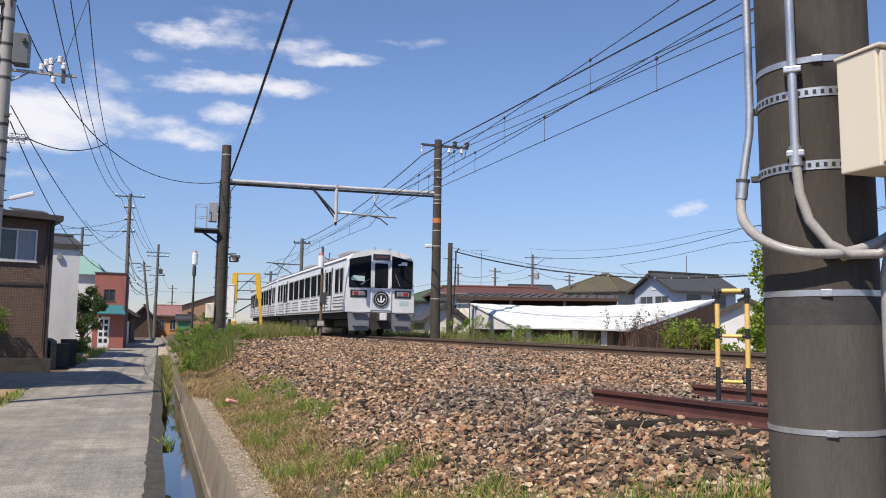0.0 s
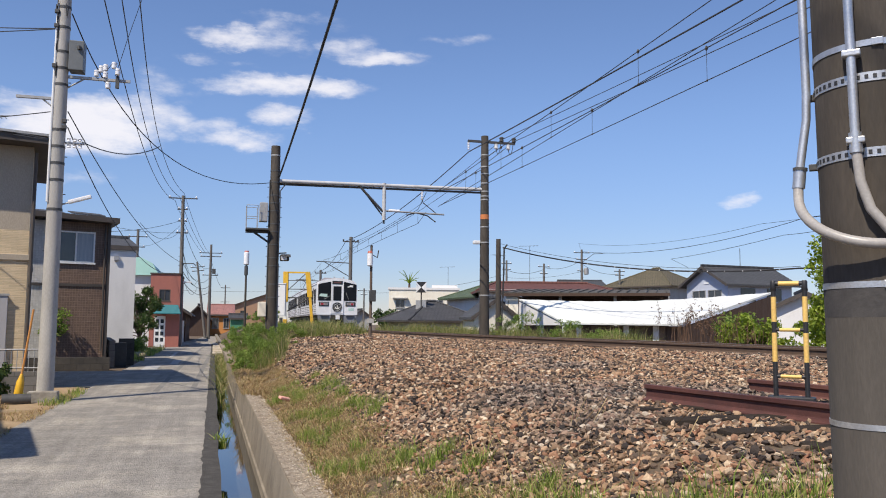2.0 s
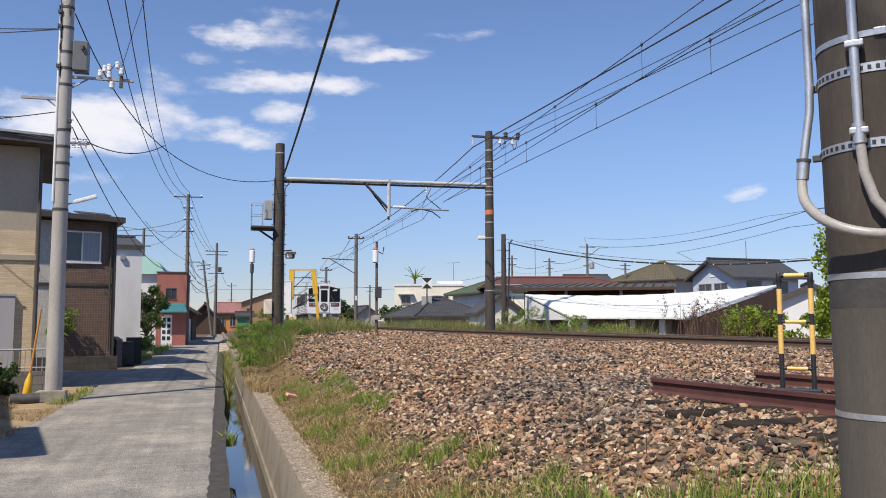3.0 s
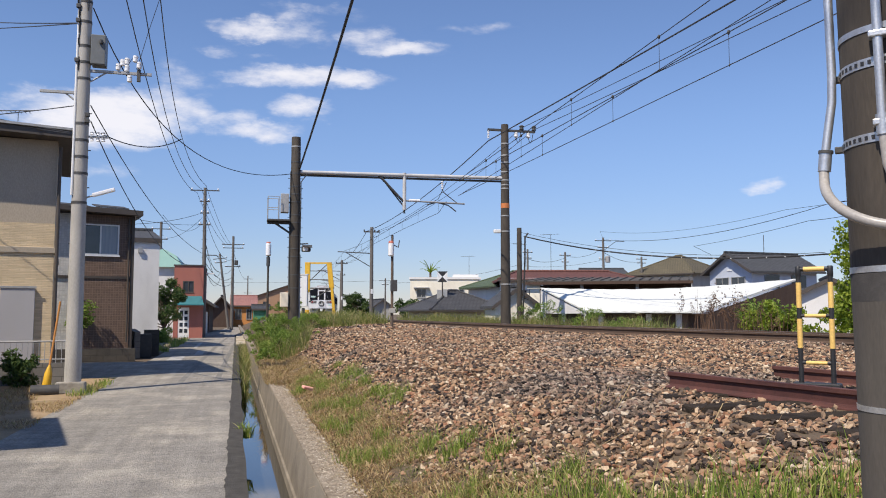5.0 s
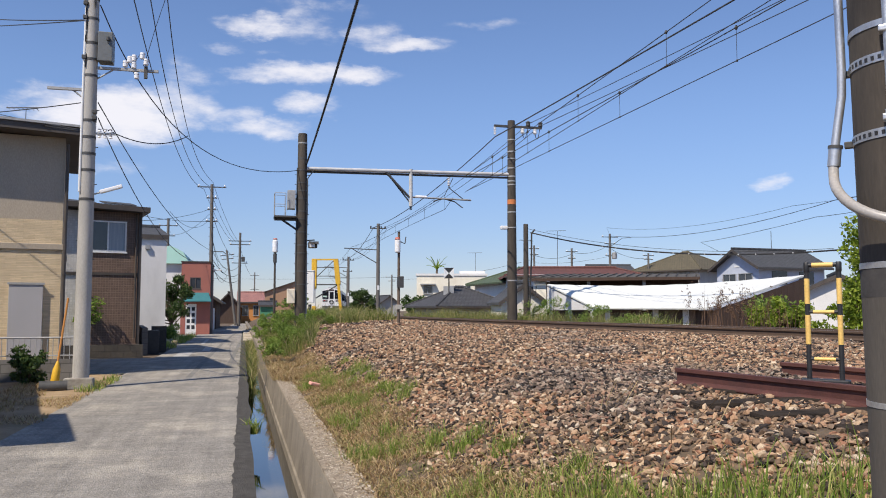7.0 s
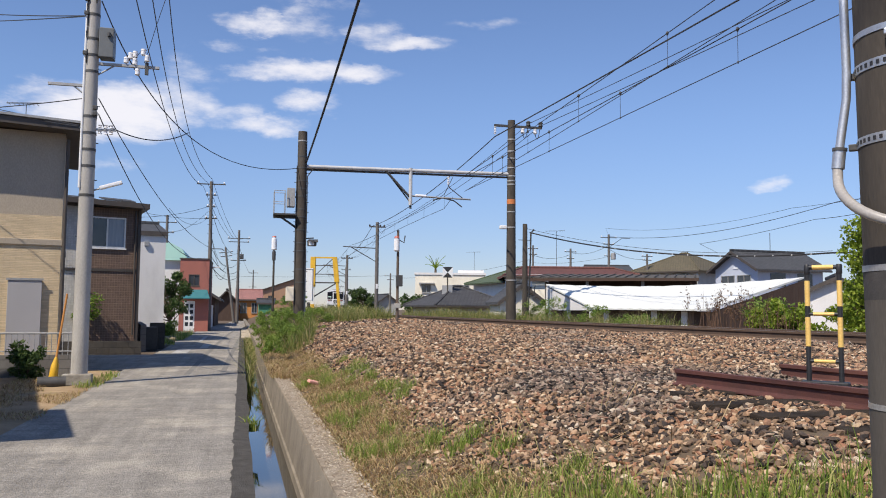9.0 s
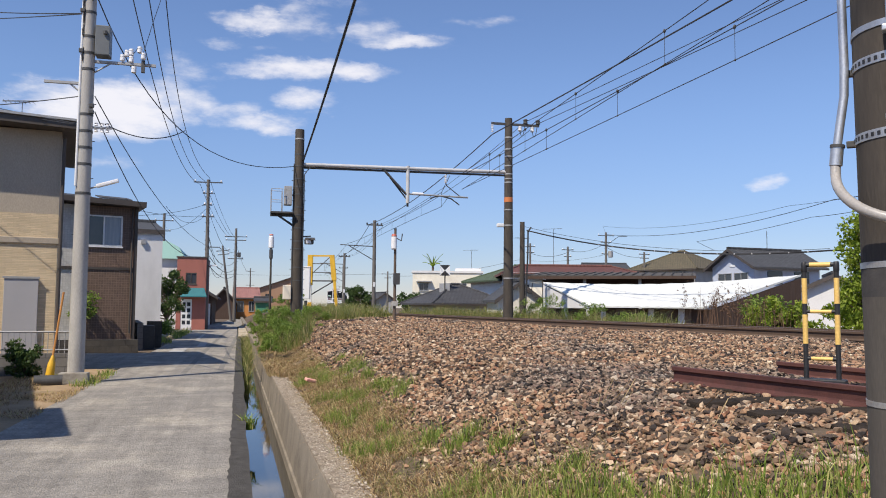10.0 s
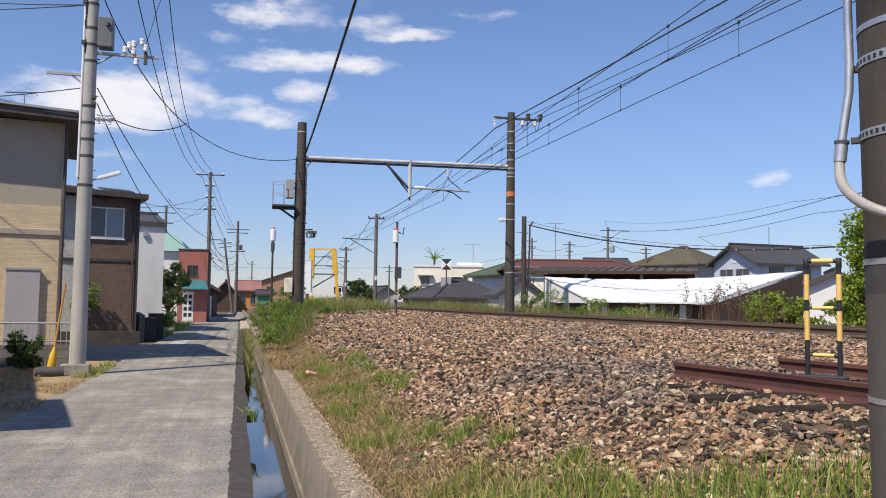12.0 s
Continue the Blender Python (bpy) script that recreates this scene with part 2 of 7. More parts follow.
CABLE = surface("black cable", (0.02, 0.02, 0.022), (0.03, 0.03, 0.032), 8.0, 0.6, 0.0)
WIRE = surface("dark wire", (0.035, 0.035, 0.04), (0.05, 0.05, 0.055), 8.0, 0.6, 0.0)
RUST = surface("maroon rusty rail", (0.11, 0.039, 0.033), (0.065, 0.027, 0.024), 7.0, 0.75, 0.4, fine=80, relief=0.004, stain=(0.15, 0.062, 0.046))
RAIL = surface("brown rail", (0.12, 0.075, 0.05), (0.075, 0.05, 0.036), 6.0, 0.8, 0.3, fine=70)
RAIL_TOP = surface("worn rail head", (0.36, 0.31, 0.27), (0.25, 0.2, 0.17), 3.0, 0.4, 0.05, metal=0.7)
SLEEPER = surface("tarred timber", (0.03, 0.024, 0.02), (0.055, 0.043, 0.034), 5.0, 1.0, 0.6, fine=40, relief=0.01, stretch=(1, 6, 6), spec=0.1)
YELLOW = surface("yellow paint", (0.78, 0.47, 0.03), (0.66, 0.38, 0.03), 8.0, 0.5, 0.1, stain=(0.5, 0.27, 0.04), stain_scale=3.0)
PALE_YELLOW = surface("faded yellow tape", (0.83, 0.56, 0.17), (0.75, 0.48, 0.14), 10.0, 0.5, 0.1)
BLACK = surface("black paint", (0.018, 0.018, 0.02), (0.03, 0.03, 0.032), 9.0, 0.5, 0.1)
WHITE = surface("white paint", (0.80, 0.80, 0.79), (0.74, 0.74, 0.73), 4.0, 0.5, 0.05)
CREAM = surface("cream enclosure paint", (0.80, 0.72, 0.58), (0.78, 0.70, 0.56), 1.5, 0.5, 0.02, fine=400, relief=0.001)
PORCELAIN = surface("white porcelain", (0.85, 0.85, 0.86), (0.8, 0.8, 0.82), 6.0, 0.2, 0.0)
ORANGE = surface("orange band", (0.6, 0.2, 0.06), (0.5, 0.16, 0.05), 6.0, 0.6, 0.0)
GLASS = surface("window glass", (0.035, 0.04, 0.05), (0.05, 0.055, 0.065), 1.0, 0.08, 0.0, spec=0.8)
CURTAIN = surface("net curtain behind glass", (0.34, 0.38, 0.42), (0.24, 0.28, 0.33), 2.0, 0.15, 0.0, stretch=(8, 8, 0.3))


# ---- building helpers ----
def thing(name, at=(0, 0, 0), turn=0, label="", category="", group="", kind=""):
    """A top-level thing: an Empty at its base."""
    ob = new(name)
    ob.matrix_basis = pose(*at, 0, 0, turn)
    return tagged(ob, label, category, group, kind)


def mesh_of(bm, material, smooth=False):
    me = bpy.data.meshes.new("mesh")
    bmesh.ops.recalc_face_normals(bm, faces=bm.faces)
    bm.to_mesh(me)
    bm.free()
    me.materials.append(material)
    if smooth:
        me.shade_smooth()
        me.set_sharp_from_angle(angle=radians(40))
    return me


def part(name, bm, material, parent=None, label="", smooth=False):
    ob = new(name, mesh_of(bm, material, smooth))
    ob.parent = parent
    return tagged(ob, label)


def box(x0, x1, y0, y1, z0, z1, bm=None, bevel=0.0):
    own = bmesh.new() if bm is None or bevel else bm
    vs = [own.verts.new(p) for p in ((x0, y0, z0), (x1, y0, z0), (x1, y1, z0), (x0, y1, z0), (x0, y0, z1), (x1, y0, z1), (x1, y1, z1), (x0, y1, z1))]
    for f in ((0, 3, 2, 1), (4, 5, 6, 7), (0, 1, 5, 4), (1, 2, 6, 5), (2, 3, 7, 6), (3, 0, 4, 7)):
        own.faces.new([vs[i] for i in f])
    if bevel:
        bmesh.ops.bevel(own, geom=own.edges[:], offset=bevel, segments=2, affect="EDGES", profile=0.6)
        if bm is not None:
            me = bpy.data.meshes.new("tmp")
            own.to_mesh(me)
            own.free()
            bm.from_mesh(me)
            bpy.data.meshes.remove(me)
            return bm
    return own


def tube(points, r, bm=None, seg=8, r_end=None, caps=True):
    """A round bar along points; r_end: radius at its far end."""
    bm = bm or bmesh.new()
    pts = [Vector(p) for p in points]
    rings, n = [], len(pts)
    side = None
    for i, p in enumerate(pts):
        d = (pts[min(i + 1, n - 1)] - pts[max(i - 1, 0)]).normalized()
        if side is None:
            side = d.orthogonal().normalized()
        side = (side - d * side.dot(d)).normalized()
        up = d.cross(side)
        rad = r if r_end is None else r + (r_end - r) * i / (n - 1)
        rings.append([bm.verts.new(p + (side * math.cos(a) + up * math.sin(a)) * rad) for a in (2 * math.pi * k / seg for k in range(seg))])
    for a, b in zip(rings, rings[1:]):
        for k in range(seg):
            bm.faces.new((a[k], a[(k + 1) % seg], b[(k + 1) % seg], b[k]))
    if caps:
        bm.faces.new(rings[0][::-1])
        bm.faces.new(rings[-1])
    return bm


def turned(profile, bm=None, seg=16, at=(0, 0, 0)):
    """A turned solid about the vertical from (radius, height) pairs."""
    bm = bm or bmesh.new()
    rings = [[bm.verts.new((at[0] + r * math.cos(2 * math.pi * k / seg), at[1] + r * math.sin(2 * math.pi * k / seg), at[2] + z)) for k in range(seg)] for r, z in profile]
    for a, b in zip(rings, rings[1:]):
        for k in range(seg):
            bm.faces.new((a[k], a[(k + 1) % seg], b[(k + 1) % seg], b[k]))
    bm.faces.new(rings[0][::-1])
    bm.faces.new(rings[-1])
    return bm


def prism(outline, y0, y1, bm=None):
    """A solid from an outline in x and z, drawn out along y."""
    bm = bm or bmesh.new()
    a = [bm.verts.new((x, y0, z)) for x, z in outline]
    b = [bm.verts.new((x, y1, z)) for x, z in outline]
    bm.faces.new(a)
    bm.faces.new(b[::-1])
    for i in range(len(a)):
        j = (i + 1) % len(a)
        bm.faces.new((a[j], a[i], b[i], b[j]))
    return bm


def slab(corners, thick, bm=None):
    """A roof plane: four corners (counter-clockwise from above) thickened downwards."""
    bm = bm or bmesh.new()
    top = [bm.verts.new(c) for c in corners]
    low = [bm.verts.new(Vector(c) - Vector((0, 0, thick))) for c in corners]
    bm.faces.new(top)
    bm.faces.new(low[::-1])
    for i in range(len(top)):
        j = (i + 1) % len(top)
        bm.faces.new((top[j], top[i], low[i], low[j]))
    return bm


def sag(a, b, drop, n=14):
    a, b = Vector(a), Vector(b)
    return [a.lerp(b, k / n) - Vector((0, 0, 4 * drop * (k / n) * (1 - k / n))) for k in range(n + 1)]


def bow(a, b, drop, side, n=18):
    """A hanging line that is also blown or drawn sideways by side metres."""
    a, b = Vector(a), Vector(b)
    return [a.lerp(b, k / n) + Vector((side, 0, -drop)) * (4 * (k / n) * (1 - k / n)) for k in range(n + 1)]


def holed(w0, w1, z0, z1, y0, y1, holes):
    """A wall across x with through openings (x0, x1, z0, z1)."""
    bm = bmesh.new()
    xs = sorted({w0, w1, *(h[0] for h in holes), *(h[1] for h in holes)})
    zs = sorted({z0, z1, *(h[2] for h in holes), *(h[3] for h in holes)})
    for xa, xb in zip(xs, xs[1:]):
        for za, zb in zip(zs, zs[1:]):
            cx, cz = (xa + xb) / 2, (za + zb) / 2
            if not any(h[0] < cx < h[1] and h[2] < cz < h[3] for h in holes):
                box(xa, xb, y0, y1, za, zb, bm)
    bmesh.ops.remove_doubles(bm, verts=bm.verts, dist=0.0005)
    inner = [f for f in bm.faces if any(g is not f and (g.calc_center_median() - f.calc_center_median()).length < 1e-4 for e in f.edges for g in e.link_faces)]
    bmesh.ops.delete(bm, geom=inner, context="FACES")
    return bm


def window(parent, x0, x1, z0, z1, y, frame_mat=None, pane_mat=None, split=2, name="window", depth=0.06):
    """A sliding window in an opening of a wall that faces -y: frame, sill and each pane. y: the wall's face."""
    w = part(name, bmesh.new(), frame_mat or WHITE, parent)
    fr = bmesh.new()
    t = 0.05
    box(x0, x1, y - 0.02, y + depth, z1 - t, z1, fr)
    box(x0, x1, y - 0.02, y + depth, z0, z0 + t, fr)
    box(x0, x0 + t, y - 0.02, y + depth, z0 + t, z1 - t, fr)
    box(x1 - t, x1, y - 0.02, y + depth, z0 + t, z1 - t, fr)
    for k in range(1, split):
        xm = x0 + (x1 - x0) * k / split
        box(xm - 0.025, xm + 0.025, y - 0.01, y + depth, z0 + t, z1 - t, fr)
    part("window_frame", fr, frame_mat or WHITE, w)
    part("window_sill", box(x0 - 0.03, x1 + 0.03, y - 0.05, y - 0.021, z0 - 0.05, z0 - 0.002), frame_mat or WHITE, w)
    for k in range(split):
        xa, xb = x0 + (x1 - x0) * k / split + 0.02, x0 + (x1 - x0) * (k + 1) / split - 0.02
        part("pane", box(xa, xb, y + 0.02 + 0.015 * (k % 2), y + 0.03 + 0.015 * (k % 2), z0 + t * 0.8, z1 - t * 0.8), (pane_mat[k % len(pane_mat)] if isinstance(pane_mat, (list, tuple)) else pane_mat) or GLASS, w)
    return w


def interp(table, y):
    ys, xs = [p[0] for p in table], [p[1] for p in table]
    return float(np.interp(y, ys, xs))


def smooth_line(table):
    """A dense, smoothed version of an (y, x) table."""
    ys = np.arange(table[0][0], table[-1][0] + 0.01, 1.0)
    xs = np.interp(ys, [p[0] for p in table], [p[1] for p in table])
    for _ in range(60):
        xs[1:-1] = (xs[:-2] + 2 * xs[1:-1] + xs[2:]) / 4
    return list(zip(ys.tolist(), xs.tolist()))


TRACK = smooth_line([(-70, 21.5), (-30, 15.8), (5, 11.6), (12, 10.8), (20, 9.9), (28, 9.1), (34, 8.75), (42, 8.55), (50, 8.55), (60, 8.6), (74, 8.95),
                     (104, 10.2), (126, 13.2), (149, 16.55), (168, 19.35), (200, 24.2), (260, 33.3), (400, 55)])
RAIL_Z = 1.24


def track_point(y, side=0.0):
    x = interp(TRACK, y)
    dx = (interp(TRACK, y + 1) - interp(TRACK, y - 1)) / 2
    n = math.hypot(1, dx)
    return x + side / n, y - side * dx / n, math.degrees(math.atan(dx))


# ---- ground, lane, channel, embankment ----
# cross-section (x, z): yard, lane edge, channel bed, behind the wall, weedy toe, ballast slope, track bed, far side
SECTION = [(-900, -0.03), (-60, -0.03), (-3.0, -0.03), (0.10, -0.03), (0.12, -0.62), (0.72, -0.62), (0.74, 0.08), (0.95, 0.19), (1.25, 0.28), (1.5, 0.38), (1.8, 0.56), (2.2, 0.72), (2.6, 0.86), (3.0, 0.92),
           (3.6, 0.95), (4.5, 0.965), (6.0, 1.0), (8.0, 1.05), (10.0, 1.05), (12.5, 1.04), (13.4, 0.7), (14.6, 0.05), (20, 0), (60, 0), (900, 0)]


def ground_height(x, y):
    lift = 0.05 * noise.noise((x * 0.7, y * 0.5, 3.1)) * min(1.0, max(0.0, (x - 1.0) / 1.2)) * (1 if x < 13 else 0)
    return interp(SECTION, x) + lift


def build_ground():
    ys = [-150, -60, -30, -12] + [-8 + 1.0 * k for k in range(60)] + [56, 65, 80, 100, 130, 170, 230, 320, 500, 1500]
    verts, faces = [], []
    for y in ys:
        for x, z in SECTION:
            verts.append((x, y, ground_height(x, y)))
    n = len(SECTION)
    for j in range(len(ys) - 1):
        for i in range(n - 1):
            a = j * n + i
            faces.append((a, a + 1, a + n + 1, a + n))
    me = bpy.data.meshes.new("ground")
    me.from_pydata(verts, [], faces)
    me.materials.append(SOIL)
    tagged(new("ground", me), "dry brown soil of yards and railway embankment", "ground", kind="structure")


build_ground()


LANE_JOINTS = [-12, 3.5, 11.6, 21.6, 30, 40, 52, 64]


BEND = [(64, -2.85, -0.05), (74, -2.2, 0.5), (84, -1.4, 0.7), (100, -0.9, 0.72)]


def build_lane():
    lane = thing("road", label="sun-bleached grey lane with patched asphalt", category="road", kind="structure")
    for ya, yb in zip(LANE_JOINTS, LANE_JOINTS[1:]):
        part("panel", box(-2.85, -0.05, ya + 0.006, yb - 0.006, -0.1, 0.0 + 0.004 * (ya % 2)), ASPHALT, lane)
    for (ya, la, ra), (yb, lb, rb) in zip(BEND, BEND[1:]):
        part("panel", slab([(la, ya + 0.006, 0.002), (ra, ya + 0.006, 0.002), (rb, yb - 0.006, 0.002), (lb, yb - 0.006, 0.002)], 0.1), ASPHALT, lane)
    for off in (0.0, 1.35):
        bm = bmesh.new()
        pts = [(-1.3 + off * 0.6 - 0.9 * math.sin((y - 20.0) / 30.0) + 0.042 * (y - 20.0), y) for y in range(20, 62, 2)]
        for (xa, ya), (xb, yb) in zip(pts, pts[1:]):
            bm.faces.new([bm.verts.new(p) for p in ((xa, ya, 0.0075), (xa + 0.14, ya, 0.0075), (xb + 0.14, yb, 0.0075), (xb, yb, 0.0075))])
        part("tyre_mark", bm, TYRE, lane, "dark curving tyre mark")
    bm = bmesh.new()
    ys = [-4 + 0.15 * k for k in range(280)] + [38 + 1.5 * k for k in range(17)]
    left = [-0.05 - 0.05 * abs(noise.noise((0.2, y * 2.1, 1))) - 0.04 * abs(noise.noise((0.9, y * 6.3, 1))) for y in ys]
    right = [0.13 + 0.025 * noise.noise((4.2, y * 0.7, 1)) for y in ys]
    rows = [[bm.verts.new(p) for p in ((l, y, 0.012), (r, y, 0.0), (r, y, -0.3), (l, y, -0.3))] for y, l, r in zip(ys, left, right)]
    for a, b in zip(rows, rows[1:]):
        for k in range(4):
            bm.faces.new((a[k], a[(k + 1) % 4], b[(k + 1) % 4], b[k]))
    part("verge", bm, ASPHALT_DARK, lane, "dark broken asphalt edge strip")
    apron = part("side_lane", box(-14, -2.86, 22.2, 29.2, -0.1, -0.004), ASPHALT, lane)
    part("forecourt", box(-9, -2.86, 36.5, 56, -0.1, -0.006), ASPHALT, lane)
    for k, (x, y, w, h) in enumerate(((-2.3, 29.6, 0.5, 2.8), (-1.55, 33.0, 0.3, 4.0), (-1.9, 40, 0.15, 7))):
        part("road_marking", box(x, x + w, y, y + h, 0.0065, 0.0105), WORN_WHITE, lane, "worn white road paint")


def worn_lane(m):
    """Lengthwise scuffs and tyre wear, and coarse stones showing in the surface."""
    tr = m.node_tree
    bs = tr.nodes["Principled BSDF"]
    old = bs.inputs["Base Color"].links[0].from_socket
    tc = tr.nodes.new("ShaderNodeTexCoord")
    mp = tr.nodes.new("ShaderNodeMapping")
    mp.inputs["Rotation"].default_value, mp.inputs["Scale"].default_value = (0, 0, 0.06), (5.0, 0.22, 1.0)
    tr.links.new(tc.outputs["Object"], mp.inputs[0])
    streak = lay(tr, "ShaderNodeTexNoise", -900, 0, Scale=1.0, Detail=7.0, Roughness=0.7)
    tr.links.new(mp.outputs[0], streak.inputs["Vector"])
    stones = lay(tr, "ShaderNodeTexNoise", -900, -300, Scale=26.0, Detail=4.0, Roughness=0.75)
    tr.links.new(tc.outputs["Object"], stones.inputs["Vector"])
    f = sums(tr, "ADD", sums(tr, "MULTIPLY_ADD", streak.outputs[0], 0.9, 0.5), sums(tr, "MULTIPLY_ADD", stones.outputs[0], 1.7, -0.85))
    cross = tr.nodes.new("ShaderNodeMapping")
    cross.inputs["Rotation"].default_value, cross.inputs["Scale"].default_value = (0, 0, -0.25), (0.45, 5.5, 1.0)
    tr.links.new(tc.outputs["Object"], cross.inputs[0])
    scuff = lay(tr, "ShaderNodeTexNoise", -900, -600, Scale=1.0, Detail=6.0, Roughness=0.75)
    tr.links.new(cross.outputs[0], scuff.inputs["Vector"])
    f = sums(tr, "ADD", f, sums(tr, "MULTIPLY_ADD", scuff.outputs[0], 0.8, -0.4))
    mul = tr.nodes.new("ShaderNodeVectorMath")
    mul.operation = "SCALE"
    tr.links.new(old, mul.inputs[0])
    tr.links.new(f, mul.inputs["Scale"])
    tr.links.new(mul.outputs[0], bs.inputs["Base Color"])


worn_lane(ASPHALT)
TYRE = surface("rubbed tyre rubber", (0.15, 0.14, 0.128), (0.21, 0.2, 0.18), 3.0, 0.9, 0.5, fine=70, relief=0.01, stain=(0.28, 0.26, 0.235), stain_scale=2.0)
WORN_WHITE = surface("worn road paint", (0.48, 0.47, 0.45), (0.3, 0.29, 0.28), 4.0, 0.9, 0.3)
build_lane()


def build_dirt():
    bm = bmesh.new()
    grid = {}
    nx, ny = 24, 40
    for i in range(nx + 1):
        for j in range(ny + 1):
            x, y = -9.0 + 6.2 * i / nx, 4.0 + 17.6 * j / ny
            edge = 0.18 * noise.noise((0, y * 0.6, 5)) * (i == nx)
            grid[i, j] = bm.verts.new((x + edge, y, (-0.012 if i == nx else 0.015) + 0.035 * noise.noise((x * 1.4, y * 1.4, 0)) * (i < nx)))
    for i in range(nx):
        for j in range(ny):
            bm.faces.new((grid[i, j], grid[i + 1, j], grid[i + 1, j + 1], grid[i, j + 1]))
    tagged(part("dirt_verge", bm, DIRT, None, "dry orange-brown earth beside the lane"), category="verge", kind="structure")


build_dirt()


def build_channel():
    """Concrete drainage channel between lane and embankment, with standing water."""
    ys = [-12 + 1.5 * k for k in range(80)]
    bm = bmesh.new()

    def wall_x(y):
        return 0.70 - 0.0045 * max(0, y - 6)
    rows = []
    for y in ys:
        x = wall_x(y)
        rows.append([bm.verts.new(p) for p in ((x - 0.075, y, -0.6), (x - 0.07, y, -0.3), (x - 0.045, y, -0.29), (x, y, 0.2), (x + 0.27, y, 0.205 + 0.01 * noise.noise((0, y, 2))), (x + 0.27, y, -0.6))])
    for a, b in zip(rows, rows[1:]):
        for k in range(6):
            bm.faces.new((a[k], a[(k + 1) % 6], b[(k + 1) % 6], b[k]))
    channel = tagged(part("channel_wall", bm, WALL_FACE, None, "stained concrete retaining wall of the drainage channel"), category="retaining wall", kind="structure")
    for k in range(34):
        y = -10 + 2.0 * k
        bm = bmesh.new()
        xa, xb = wall_x(y), wall_x(y + 2)
        pts = [(xa + 0.004, y + 0.012), (xa + 0.264, y + 0.012), (xb + 0.264, y + 1.988), (xb + 0.004, y + 1.988)]
        lo, hi = [bm.verts.new((px, py, 0.19)) for px, py in pts], [bm.verts.new((px, py, 0.222)) for px, py in pts]
        bm.faces.new(hi)
        for i in range(4):
            bm.faces.new((lo[i], lo[(i + 1) % 4], hi[(i + 1) % 4], hi[i]))
        part("coping", bm, COPING, channel)
    kerb = thing("kerb", label="pale cracked concrete slabs beside the lane end", category="kerb", kind="structure")
    for k in range(9):
        y = 44.0 + 2.1 * k
        part("slab", box(0.02 + 0.03 * (k % 2), 0.66, y, y + 2.05, -0.3, 0.05 + 0.03 * ((k * 7) % 3), bevel=0.02), PALE_SLAB, kerb)
    water = bpy.data.materials.new("shallow water")
    water.use_nodes = True
    tr = water.node_tree
    bs = tr.nodes["Principled BSDF"]
    bs.inputs["Base Color"].default_value, bs.inputs["Roughness"].default_value = (0.03, 0.028, 0.022, 1), 0.04
    bs.inputs["IOR"].default_value = 1.6
    bs.inputs["Specular IOR Level"].default_value = 1.0
    nz = lay(tr, "ShaderNodeTexNoise", -400, 0, Scale=3.0, Detail=2.0)
    bp = lay(tr, "ShaderNodeBump", -200, 0, Strength=0.06, Distance=0.02)
    tr.links.new(nz.outputs[0], bp.inputs["Height"])
    tr.links.new(bp.outputs[0], bs.inputs["Normal"])
    bm = bmesh.new()
    vs = [bm.verts.new(p) for p in ((0.1, -12, -0.42), (0.74, -12, -0.42), (0.74, 100, -0.42), (0.1, 100, -0.42))]
    bm.faces.new(vs)
    tagged(part("water", bm, water, None, "still shallow water in the drainage channel"), category="water", kind="structure")
    # farther channel side below the lane
    tagged(part("channel_side", box(0.05, 0.118, -12, 100, -0.61, -0.31), CONCRETE, None, "concrete side of the channel below the lane"), category="channel wall", kind="structure")


build_channel()


# ---- railway ----
def rail_profile():
    return [(-0.064, 0.0), (0.064, 0.0), (0.064, 0.011), (0.016, 0.027), (0.009, 0.04), (0.009, 0.105), (0.0325, 0.118), (0.0325, 0.15), (0.026, 0.153), (-0.026, 0.153), (-0.0325, 0.15), (-0.0325, 0.118), (-0.009, 0.105), (-0.009, 0.04), (-0.016, 0.027), (-0.064, 0.011)]


def rail_mesh(points):
    """points: (x, y, z) of the rail's foot."""
    bm = bmesh.new()
    prof = rail_profile()
    rings = []
    for i, p in enumerate(points):
        a, b = Vector(points[max(i - 1, 0)]), Vector(points[min(i + 1, len(points) - 1)])
        d = (b - a).normalized()
        side = d.cross(Vector((0, 0, 1))).normalized()
        rings.append([bm.verts.new(Vector(p) + side * u + Vector((0, 0, v))) for u, v in prof])
    n = len(prof)
    for a, b in zip(rings, rings[1:]):
        for k in range(n):
            bm.faces.new((a[k], a[(k + 1) % n], b[(k + 1) % n], b[k]))
    bm.faces.new(rings[0])
    bm.faces.new(rings[-1][::-1])
    return bm


